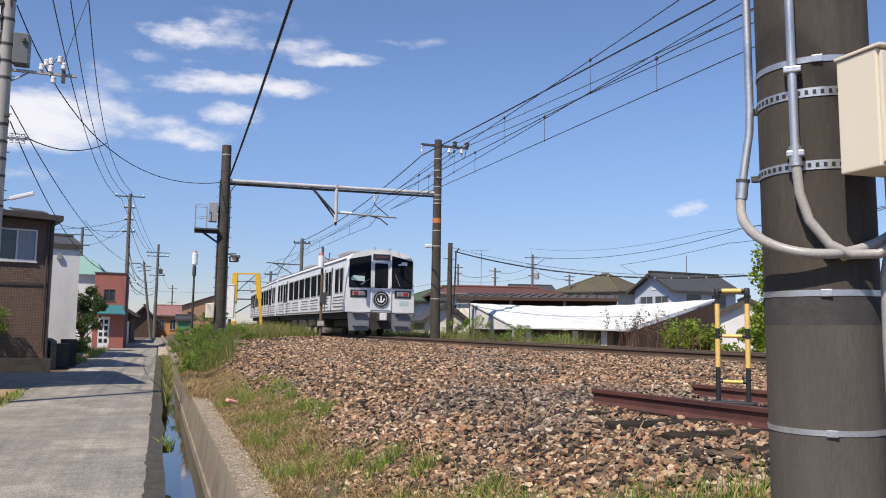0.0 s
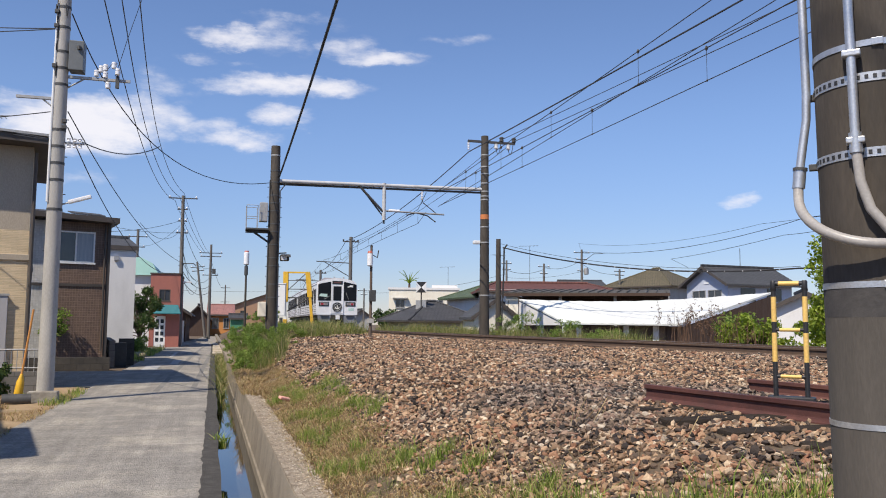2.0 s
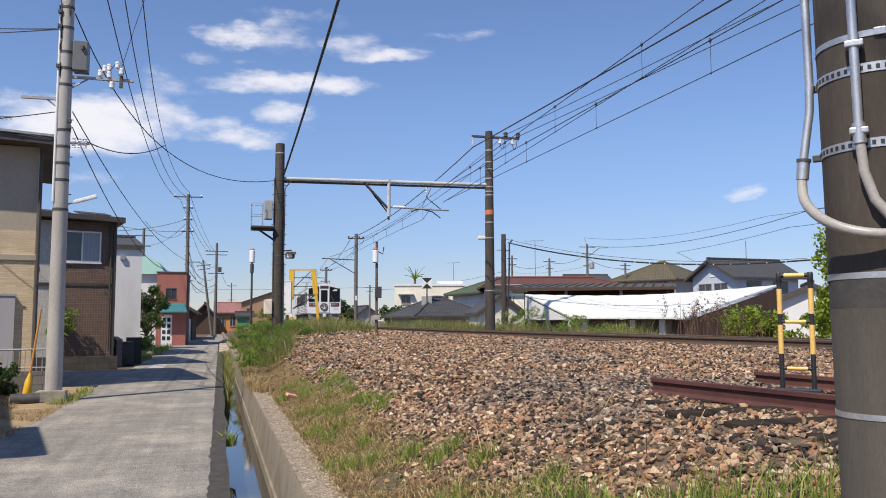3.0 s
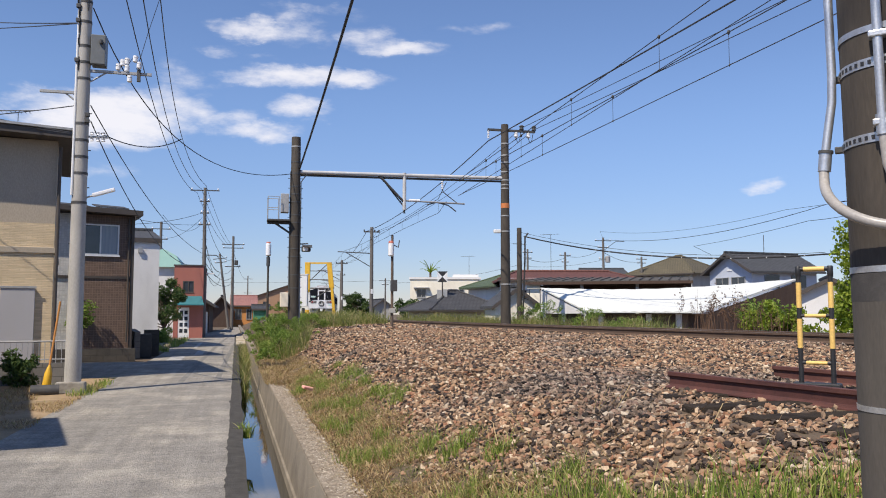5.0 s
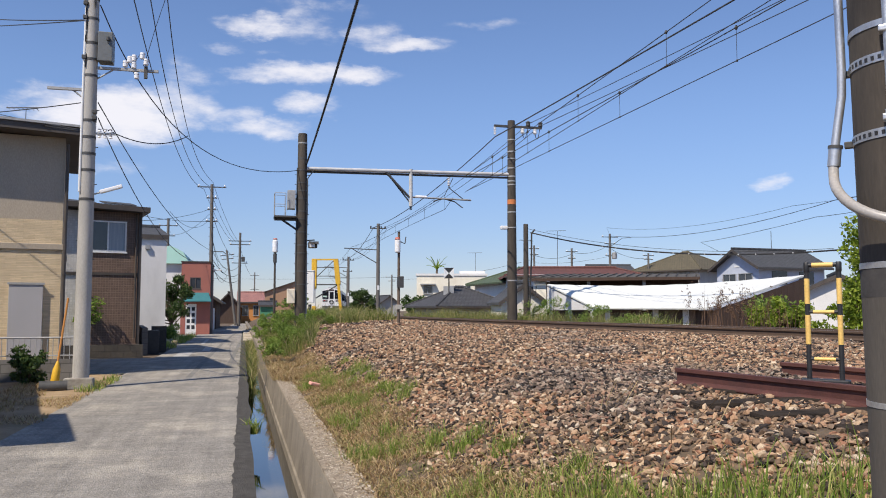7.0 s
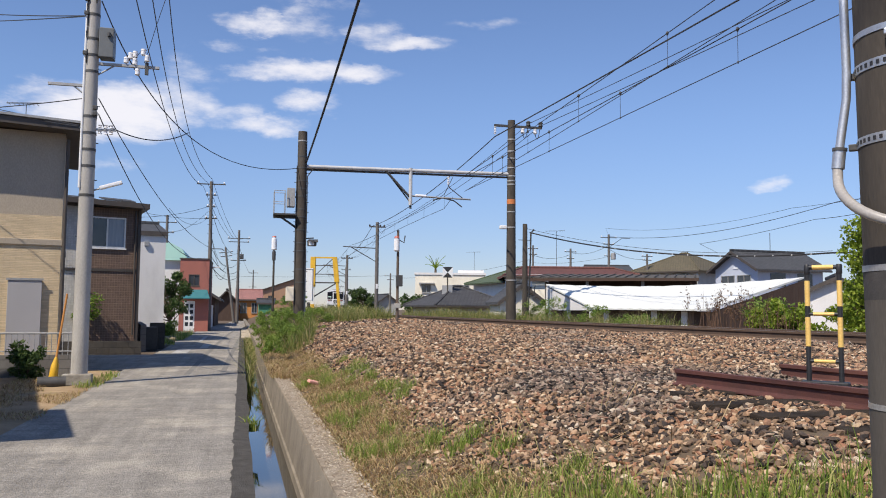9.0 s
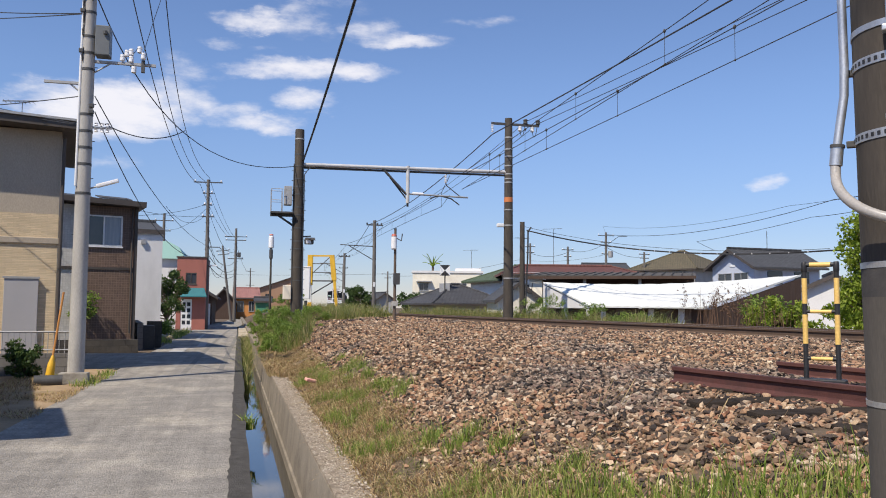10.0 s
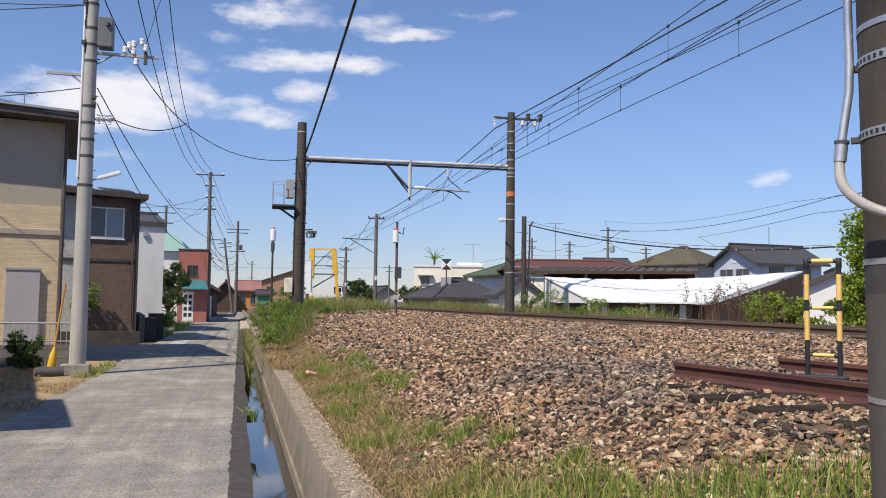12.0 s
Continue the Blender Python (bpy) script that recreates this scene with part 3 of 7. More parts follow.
def build_track():
    track = thing("railway_track", label="ballasted single railway track with brown rails", category="railway track", kind="structure")
    ys = [-60 + 3 * k for k in range(110)]
    for side in (-0.5335 - 0.03, 0.5335 + 0.03):
        pts = [(track_point(y, side)[0], track_point(y, side)[1], RAIL_Z - 0.153) for y in ys]
        part("rail", rail_mesh(pts), RAIL, track)
        head = bmesh.new()
        tops = [[head.verts.new((p[0] + o, p[1], RAIL_Z + h)) for o, h in ((-0.022, -0.001), (0.022, -0.001), (0.022, 0.003), (-0.022, 0.003))] for p in pts]
        for a, b in zip(tops, tops[1:]):
            for k in range(4):
                head.faces.new((a[k], a[(k + 1) % 4], b[(k + 1) % 4], b[k]))
        part("running_surface", head, RAIL_TOP, track, "polished rail head")
    mesh = mesh_of(box(-1.05, 1.05, -0.11, 0.11, -0.16, 0.0, bevel=0.012), SLEEPER)
    for k in range(100):
        x, y, h = track_point(-2 + 0.75 * k)
        ob = new("sleeper", mesh)
        ob.parent = track
        ob.matrix_basis = pose(x, y, RAIL_Z - 0.155, 0, 0, -h)


build_track()


SIDING_SLEEPERS = ((4.35, 5.75), (4.15, 5.02), (4.2, 4.38), (4.3, 3.75), (4.4, 3.1), (4.5, 2.5))


def build_siding():
    """The cut-off end of a siding: two maroon rails on old timber sleepers."""
    a0, a1, b0, b1 = Vector((3.68, 6.5, 0.965)), Vector((4.42, 2.0, 0.965)), Vector((5.07, 6.98, 0.965)), Vector((5.75, 2.2, 0.965))
    for a, b in ((a0, a1), (b0, b1)):
        pts = [a.lerp(b, k / 6) / 0.9 for k in range(7)]
        r = part("siding_rail", rail_mesh(pts), RUST, None, "maroon rusted cut-off rail lying on old sleepers")
        r.scale = (0.9, 0.9, 0.9)
        tagged(r, category="rail", group="siding rails")
    for x, y in SIDING_SLEEPERS:
        s = part("timber_sleeper", box(-1.1, 1.1, -0.11, 0.11, -0.12, 0.03, bevel=0.02), SLEEPER, None, "old black tarred timber sleeper half buried in ballast")
        s.matrix_basis = pose(x, y, 0.962, 0, -1.5, -9)
        tagged(s, category="sleeper", group="siding sleepers")


build_siding()


def build_stop_frame():
    """Yellow-black striped steel stop frame standing between the siding rails."""
    th = thing("stop_frame", (4.25, 5.34, 1.06), -48, "yellow and black striped steel hoop barrier with two rungs", "barrier")
    th.scale = (0.92, 0.92, 0.92)
    for x in (-0.122, 0.122):
        post = part("post", tube([(x, 0, 0.0), (x, 0, 0.93)], 0.02, seg=10), BLACK, th, "black tube post", True)
        for z0, z1 in ((0.33, 0.55), (0.66, 0.85)):
            part("yellow_sleeve", tube([(x, 0, z0 - 0.02), (x, 0, z1)], 0.0215, seg=10), PALE_YELLOW, post, "", True)
    for z in (0.96, 0.575, 0.19):
        bar = part("rung" if z < 0.9 else "top_bar", tube([(-0.122, 0, z), (0.122, 0, z)], 0.019 if z > 0.9 else 0.014, seg=10), BLACK, th, "", True)
        part("yellow_sleeve", tube([(-0.08, 0, z), (0.08, 0, z)], 0.0205 if z > 0.9 else 0.0155, seg=10), PALE_YELLOW, bar, "", True)
    for x in (-0.122, 0.122):
        part("elbow", turned([(0.02, 0.9), (0.024, 0.91), (0.024, 0.975), (0.018, 0.985)], at=(x, 0, 0)), BLACK, th, "", True)
    part("base_plate", box(-0.18, 0.18, -0.06, 0.06, -0.04, 0.03, bevel=0.012), BLACK, th)


build_stop_frame()


# ---- masts ----
def build_portal():
    """Overhead-line portal: two concrete masts and the steel beam between them."""
    left = thing("catenary_mast", (2.12, 31.7, 0.45), 0, "dark weathered concrete railway mast with steel bands and boxes", "mast", "catenary masts")
    part("shaft", turned([(0.215, -0.3), (0.2, 3), (0.175, 7.85), (0.17, 7.95)], seg=20), MAST, left, smooth=True)
    for z in (0.9, 2.1, 2.6, 3.3, 3.6, 4.1, 4.6, 4.9, 5.4, 5.7, 6.0, 6.5, 6.95, 7.55):
        part("band", turned([(0.222 - z * 0.0052, z), (0.222 - z * 0.0052, z + 0.05)], seg=20), GALV_DULL if z > 7 else STEEL_DARK, left, smooth=True)
    stand = part("platform", box(-1.05, -0.2, -0.35, 0.35, 4.66, 4.72), STEEL_DARK, left, "small steel service platform")
    part("brace", tube([(-0.85, 0, 4.66), (-0.15, 0, 4.2)], 0.04), STEEL_DARK, stand)
    part("beam", box(-1.05, -0.15, -0.05, 0.05, 4.56, 4.66), STEEL_DARK, stand)
    for x, y in ((-1.03, -0.33), (-1.03, 0.33), (-0.62, -0.33), (-0.62, 0.33)):
        part("rail_post", tube([(x, y, 4.72), (x, y, 5.58)], 0.012), GALV_DULL, stand)
    for z in (5.15, 5.58):
        part("guard_rail", tube([(-0.62, -0.33, z), (-1.03, -0.33, z), (-1.03, 0.33, z), (-0.62, 0.33, z)], 0.012), GALV_DULL, stand)
    tr = part("equipment_box", box(-0.55, -0.25, -0.2, 0.2, 5.0, 5.72, bevel=0.02), GALV_DULL, left, "tilted grey metal box")
    part("arm", tube([(-0.3, 0, 5.4), (0, 0, 5.4)], 0.03), STEEL_DARK, tr)
    lamp = part("floodlight", box(0.26, 0.6, -0.2, 0.12, 3.52, 3.76, bevel=0.05), STEEL_DARK, left, "grey floodlight on a bracket")
    part("bracket", tube([(0.1, 0, 3.8), (0.5, 0, 3.84)], 0.025), STEEL_DARK, lamp)
    part("lens", box(0.3, 0.5, -0.225, -0.201, 3.54, 3.7), PORCELAIN, lamp)
    part("visor", slab([(0.28, -0.34, 3.72), (0.64, -0.34, 3.66), (0.64, -0.2, 3.77), (0.28, -0.2, 3.77)], 0.015), STEEL_DARK, lamp)
    part("meter_box", box(-0.52, -0.22, -0.2, 0.1, 1.4, 1.95, bevel=0.03), CREAM, left, "cream meter box")
    part("conduit", tube([(0.19, -0.1, -0.2), (0.2, -0.1, 1.2), (0.19, -0.1, 3.4)], 0.03), GALV_DULL, left, smooth=True)
    part("conduit", tube([(-0.2, -0.08, 0.6), (-0.21, -0.08, 3.4), (-0.19, -0.08, 6.6)], 0.025), STEEL_DARK, left, smooth=True)
    part("cable_run", tube([(0.15, -0.15, 0.9), (0.2, -0.15, 5.0), (0.2, -0.1, 6.2), (0.45, -0.05, 6.55)], 0.02), CABLE, left, smooth=True)
    for k in range(14):
        part("step_bolt", tube([(-0.28, 0, 1.4 + 0.38 * k), (0.28, 0, 1.4 + 0.38 * k)], 0.012, seg=5), STEEL_DARK, left)

    right = thing("catenary_mast", (10.82, 32.36, 0.6), 0, "tall dark concrete railway mast with orange band and crossarm", "mast", "catenary masts")
    part("shaft", turned([(0.215, -0.3), (0.19, 4), (0.155, 8.85), (0.15, 8.95)], seg=20), MAST, right, smooth=True)
    part("orange_band", turned([(0.186, 5.4), (0.184, 5.6)], seg=20), ORANGE, right, "faded orange marker band", True)
    for z in (2.2, 4.4, 5.05, 6.2, 6.35, 6.55, 6.9, 7.3, 7.6, 8.1):
        part("band", turned([(0.2272 - z * 0.0068, z), (0.2272 - z * 0.0068, z + 0.05)], seg=20), GALV_DULL, right, smooth=True)
    arm = part("crossarm", box(-0.75, 1.35, -0.05, 0.05, 8.66, 8.75), STEEL_DARK, right)
    for x in (-0.72,):
        insulator(arm, (x, 0, 8.66), 0.35)
    for x in (0.75, 1.3):
        part("pin_insulator", turned([(0.05, 8.75), (0.1, 8.78), (0.08, 8.86), (0.11, 8.92), (0.05, 8.97)], seg=10, at=(x, 0, 0)), STEEL_DARK, arm, "", True)
    for x in (0.5, 1.05):
        part("pin_insulator", turned([(0.04, 8.42), (0.09, 8.47), (0.07, 8.58), (0.09, 8.62), (0.04, 8.66)], seg=10, at=(x, 0, 0)), PORCELAIN, arm, "white porcelain insulator", True)
        part("jumper", tube(sag((x, 0, 8.45), (x + 0.25, 0, 8.9), 0.42), 0.014, seg=5), CABLE, arm)
    lamp = part("lamp", box(-0.5, -0.2, -0.1, 0.1, 4.35, 4.5, bevel=0.04), WHITE, right, "small white lamp")
    part("bracket", tube([(-0.3, 0, 4.4), (0, 0, 4.3)], 0.02), STEEL_DARK, lamp)

    beam = thing("portal_beam", (2.12, 31.7, 0), 4.34, "pale steel portal beam with drop bracket carrying the overhead line", "beam")
    L = 8.72
    part("upper_tube", tube([(0.1, 0, 7.05), (L - 0.1, 0, 7.26)], 0.075, seg=12), BEAM_SUNLIT, beam, smooth=True)
    part("lower_tube", tube([(0.1, 0.1, 6.95), (L - 0.1, 0.1, 7.14)], 0.045, seg=10), STEEL_DARK, beam, smooth=True)
    drop = part("drop_post", tube([(4.35, 0, 7.25), (4.35, 0, 5.75)], 0.075, seg=10), BEAM_SUNLIT, beam, "galvanised drop post", True)
    part("brace", tube([(3.3, 0, 7.1), (4.35, 0, 6.05)], 0.05), STEEL_DARK, drop)
    part("brace", tube([(3.35, 0.08, 7.1), (4.35, 0.08, 5.9)], 0.03), STEEL_DARK, drop)
    part("end_insulator", insul_mesh((4.35, 0, 5.8), 0.2), STEEL_DARK, drop, "", True)
    arm = part("registration_arm", tube([(4.4, 0, 6.13), (6.9, -0.05, 6.1)], 0.035), GALV_DULL, beam, smooth=True)
    part("insulator", tube([(4.55, 0, 6.15), (5.0, 0, 6.15)], 0.06, seg=10), PORCELAIN, arm, "", True)
    part("steady_arm", tube([(5.3, 0, 6.0), (5.7, 0, 6.12), (6.2, 0, 6.02), (6.55, 0, 5.78)], 0.025), STEEL_DARK, arm, smooth=True)
    hang = part("hanger_insulator", insul_mesh((5.95, 0, 7.0), 0.35), PORCELAIN, beam, "", True)
    part("clamp", tube([(5.95, 0, 6.68), (6.0, 0, 6.55), (6.6, 0, 6.12)], 0.02), STEEL_DARK, hang)


def insul_mesh(top, length):
    prof, n = [], 5
    for k in range(n):
        z = -length * k / n
        prof += [(0.025, z), (0.065, z - length / n * 0.45), (0.025, z - length / n * 0.7)]
    return turned(prof[::-1], seg=10, at=top)


def insulator(parent, top, length):
    return part("insulator", insul_mesh(top, length), PORCELAIN, parent, "white porcelain insulator", True)


build_portal()


def build_near_mast():
    """The mast beside the camera with its conduits and cream box. Its local -y side faces the lane."""
    th = thing("catenary_mast", (2.13, 2.205, 0.35), -44.0, "thick concrete railway mast with steel straps and conduits", "mast", "catenary masts")
    th.matrix_basis = pose(2.146, 2.193, 0.35, 0.5, -0.75, -44)
    b = 0.35

    def rad(z):
        return 0.1815
    part("upper_shaft", turned([(rad(1.655), 1.655 - b), (rad(9.5), 9.5 - b)], seg=48), MAST, th, "dark brown weathered concrete", True)
    part("lower_shaft", turned([(rad(0.0), -0.6), (rad(1.655) + 0.001, 1.655 - b)], seg=48), MAST_LOW, th, "paler grey concrete", True)
    # shadow of the conduit loop, painted on as a thin dark ring
    part("loop_shadow_ring", turned([(rad(1.7) + 0.0015, 1.645 - b), (rad(1.74) + 0.0015, 1.735 - b)], seg=48), LOOP_SHADOW, th, "dark ring of painted shadow", True)
    for z, w in ((2.505, 0.02), (1.737, 0.02), (1.295, 0.018)):
        band = part("strap", turned([(rad(z) + 0.003, z - b), (rad(z) + 0.003, z + w - b)], seg=48), GALV, th, "bright steel strap", True)
        part("buckle", box(0.0, 0.035, -rad(z) - 0.009, -rad(z) - 0.001, z - b - 0.002, z + w - b + 0.002, bevel=0.002), GALV, band)
    for z in (2.39, 2.148):
        band = part("perforated_strap", turned([(rad(z) + 0.003, z - b), (rad(z) + 0.003, z + 0.03 - b)], seg=48), GALV, th, "perforated steel strap", True)
        for k in range(24):
            a = radians(180 + 7.5 * k + 2)
            r = rad(z) + 0.0035
            hole = part("slot", box(-0.0055, 0.0055, -0.0012, 0.0012, -0.007, 0.007, bevel=0.001), BLACK, band)
            hole.matrix_basis = Matrix.Translation((r * math.cos(a), r * math.sin(a), z + 0.015 - b)) @ Matrix.Rotation(a - math.pi / 2, 4, "Z")
        part("strap_lug", box(-rad(z) - 0.028, -rad(z) + 0.005, -0.012, 0.012, z - b, z + 0.022 - b, bevel=0.003), STEEL_DARK, band)
    # outer conduit: down the left side, then a loop up into the box
    x0 = -0.205
    a = part("conduit", tube([(x0 + 0.0, -0.03, 9.0 - b), (x0, -0.03, 3.2 - b), (x0, -0.03, 2.42 - b), (x0 - 0.004, -0.032, 2.32 - b), (x0 - 0.02, -0.036, 2.22 - b), (x0 - 0.032, -0.04, 2.14 - b)], 0.0145, seg=14), GALV, th, "galvanised steel conduit", True)
    part("coupling", tube([(x0 - 0.03, -0.04, 2.15 - b), (x0 - 0.037, -0.042, 2.085 - b)], 0.021, seg=14), GALV, a, "bright conduit coupling", True)
    part("collar", tube([(x0 - 0.029, -0.04, 2.155 - b), (x0 - 0.03, -0.04, 2.145 - b)], 0.024, seg=14), STEEL_DARK, a, "", True)
    loop = [(x0 - 0.038, -0.043, 2.09 - b)]
    for k in range(0, 25):
        s = k / 24
        ang = math.pi * (1 + s * 1.0)
        loop.append((0.0 + 0.243 * math.cos(ang) + 0.0 + 0.03 * s, -0.05 - 0.25 * math.sin(math.pi * min(1, s * 1.2)) * 0.75, 2.05 - b + 0.175 * math.sin(ang) - 0.03 * s * (1 - s)))
    loop.append((0.262, -0.24, 2.125 - b))
    part("loop_conduit", tube(loop, 0.0165, seg=14), CONDUIT, th, "grey flexible conduit loop", True)
    # inner conduit on the front
    c = part("conduit", tube([(-0.06, -0.186, 9.0 - b), (-0.06, -0.2, 3.0 - b), (-0.058, -0.2, 2.2 - b)], 0.0145, seg=14), GALV, th, "galvanised steel conduit", True)
    part("coupling", tube([(-0.058, -0.2, 2.225 - b), (-0.057, -0.2, 2.16 - b)], 0.02, seg=14), GALV, c, "bright conduit coupling", True)
    for z in (2.47, 2.19):
        part("saddle", box(-0.085, -0.03, -0.218, -0.17, z - b, z + 0.02 - b, bevel=0.004), GALV, c)
    part("inner_loop_conduit", tube([(-0.057, -0.2, 2.17 - b), (-0.05, -0.205, 2.07 - b), (-0.025, -0.21, 1.98 - b), (0.03, -0.215, 1.9 - b), (0.09, -0.21, 1.865 - b), (0.17, -0.2, 1.865 - b), (0.22, -0.19, 1.9 - b), (0.25, -0.2, 1.98 - b), (0.24, -0.235, 2.12 - b)], 0.0155, seg=14), CONDUIT, th, "grey flexible conduit", True)
    part("down_conduit", tube([(0.21, -0.2, 2.12 - b), (0.215, -0.14, 1.95 - b), (0.19, -0.12, 1.8 - b), (0.188, -0.1, 1.6 - b), (0.196, -0.09, 1.0 - b), (0.2, -0.08, 0.4 - b)], 0.0165, seg=14), CONDUIT, th, "grey plastic down conduit", True)
    enclosure = part("enclosure", box(-0.13, 0.13, -0.075, 0.075, 0, 0.355, bevel=0.005), CREAM, th, "cream painted steel equipment box")
    enclosure.matrix_basis = pose(0.217, -0.25, 2.107 - b, 0, 0, 44)
    part("lid", box(-0.136, 0.136, -0.093, 0.079, 0.357, 0.367, bevel=0.003), CREAM, enclosure)
    part("door", box(-0.123, 0.123, -0.089, -0.077, 0.012, 0.345, bevel=0.003), CREAM, enclosure)
    part("underside_gland", turned([(0.03, -0.05), (0.03, -0.001)], seg=12, at=(0.02, 0, 0)), STEEL_DARK, enclosure, "", True)
    part("mount_rail", box(0.1, 0.2, -0.16, -0.06, 2.2 - b, 2.24 - b), STEEL_DARK, th)


# near-black tone for the shadow ring on the near mast
LOOP_SHADOW = surface("painted loop shadow", (0.045, 0.042, 0.042), (0.07, 0.065, 0.062), 8.0, 0.9, 0.2)
build_near_mast()


def far_mast(y, side, height, name_label, arm=True):
    x, yy, h = track_point(y, side)
    th = thing("catenary_mast", (x, yy, 0.9), -h, name_label, "mast", "catenary masts")
    part("shaft", turned([(0.17, -0.3), (0.14, height)], seg=14), MAST_HAZE, th, smooth=True)
    if arm:
        part("crossarm", box(-0.7, 0.7, -0.05, 0.05, height - 0.45, height - 0.35), STEEL_DARK, th)
        for k in (-0.65, 0.25, 0.6):
            part("insulator", turned([(0.05, height - 0.35), (0.08, height - 0.25), (0.03, height - 0.2)], seg=8, at=(k, 0, 0)), STEEL_DARK, th)
    part("number_plate", box(-0.09, 0.09, -0.19, -0.165, 2.4, 2.8), WHITE, th, "blank white plate")
    s = -1 if side > 0 else 1
    part("bracket_tube", tube([(0, 0, 5.85), (s * 2.9, 0, 5.95)], 0.04), STEEL_DARK, th)
    part("bracket_stay", tube([(0, 0, 4.65), (s * 2.2, 0, 5.9)], 0.035), STEEL_DARK, th)
    return th


far_mast(69.4, 2.3, 8.1, "slim grey concrete railway mast with crossarm and bracket")
far_mast(100, 2.3, 7.2, "far concrete railway mast with bracket")
far_mast(130, 2.2, 7.2, "far concrete railway mast with bracket")


def span_wire(name, pts, r, label, category="wire", material=None, group="overhead wires"):
    return tagged(part(name, tube(pts, r, seg=6), material or WIRE, None, label, True), category=category, group=group)


def build_overhead():
    # two contact wires rise towards the overlap behind the camera; plan: straight from the portal
    def run(x0, z0, z1, y):
        f = (32.0 - y) / 42.0
        return (x0 + 0.112 * (32.0 - y), y, z0 + (z1 - z0) * f)
    for x0, c, m, ys in ((8.75, (6.44, 8.25), (7.0, 9.5), (28.4, 24.75, 20.55, 15.8, 10.5, 4.5, -1.5)), (8.7, (6.40, 10.52), (7.05, 12.0), (29.2, 26.2, 22.75, 18.3, 13.0, 7.0, 0.5))):
        span_wire("contact_wire", [run(x0, *c, y) for y in (32.0, 18.0, 4.0, -10.0)], 0.011, "black contact wire above the track")
        span_wire("messenger_wire", [Vector(run(x0, *m, y)) - Vector((0, 0, 0.08 * (1 - ((y - 11.0) / 21.0) ** 2))) for y in (32, 28, 24, 20, 16, 12, 8, 4, 0, -5, -10)], 0.013, "dark messenger wire carrying droppers")
        for y in ys:
            top = Vector(run(x0, *m, y)) - Vector((0, 0, 0.08 * (1 - ((y - 11.0) / 21.0) ** 2)))
            span_wire("dropper", [run(x0, *c, y), top], 0.006, "thin dropper wire between contact and messenger", "dropper", group="droppers")
            for at, q in ((top, 0.05), (Vector(run(x0, *c, y)), 0.03)):
                tagged(part("wire_clamp", turned([(q * 0.4, -q), (q * 0.9, 0), (q * 0.4, q)], seg=6, at=at), STEEL_DARK, None, "small dark clamp on an overhead wire"), category="clamp", group="wire clamps")
    stops = [32, 69.4, 100, 130, 165, 220]
    for ya, yb in zip(stops, stops[1:]):
        def at(y, z, d):
            t = (y - ya) / (yb - ya)
            x, yy, h = track_point(y)
            return (x - (0.75 if y < 33 else 0.0), yy, z - 4 * d * t * (1 - t))
        ys = [ya + (yb - ya) * k / 10 for k in range(11)]
        span_wire("contact_wire", [at(y, 6.15, 0.03) for y in ys], 0.011, "black contact wire above the track")
        span_wire("messenger_wire", [at(y, 6.95, 0.45) for y in ys], 0.013, "dark messenger wire carrying droppers")
        if ya < 100:
            for y in ys[1:-1]:
                span_wire("dropper", [at(y, 6.15, 0.03), at(y, 6.95, 0.45)], 0.006, "thin dropper wire between contact and messenger", "dropper", group="droppers")
    m = (10.82, 32.36)
    xb, yb, h = track_point(69.4, 2.3)
    xc, yc, h = track_point(100, 2.3)
    for dx, z, r, z1 in ((-0.72, 8.83, 0.024, 10.55), (0.75, 9.45, 0.012, 9.9), (1.3, 9.4, 0.013, 9.87)):
        a = (m[0] + dx, m[1], z)
        span_wire("feeder_wire", sag(a, (m[0] + dx + 0.112 * 42.4, -10.0, z1), 0.12), r, "dark feeder cable along the railway")
        span_wire("feeder_wire", sag(a, (xb + dx * 0.6, yb, 8.65), 0.5), r, "dark feeder cable along the railway")
        span_wire("feeder_wire", sag((xb + dx * 0.6, yb, 8.65), (xc + dx * 0.6, yc, 7.8), 0.6), r, "dark feeder cable along the railway")
    span_wire("heavy_cable", sag((2.27, 31.6, 7.2), (2.15, 2.3, 9.5), 0.3, 20), 0.033, "thick black cable slung between masts", "cable", CABLE)
    span_wire("service_cable", bow((1.95, 31.6, 6.95), (-3.06, 18.2, 8.05), 1.16, -0.72, 20), 0.013, "black service cable sagging from pole to mast", "cable", CABLE)


build_overhead()


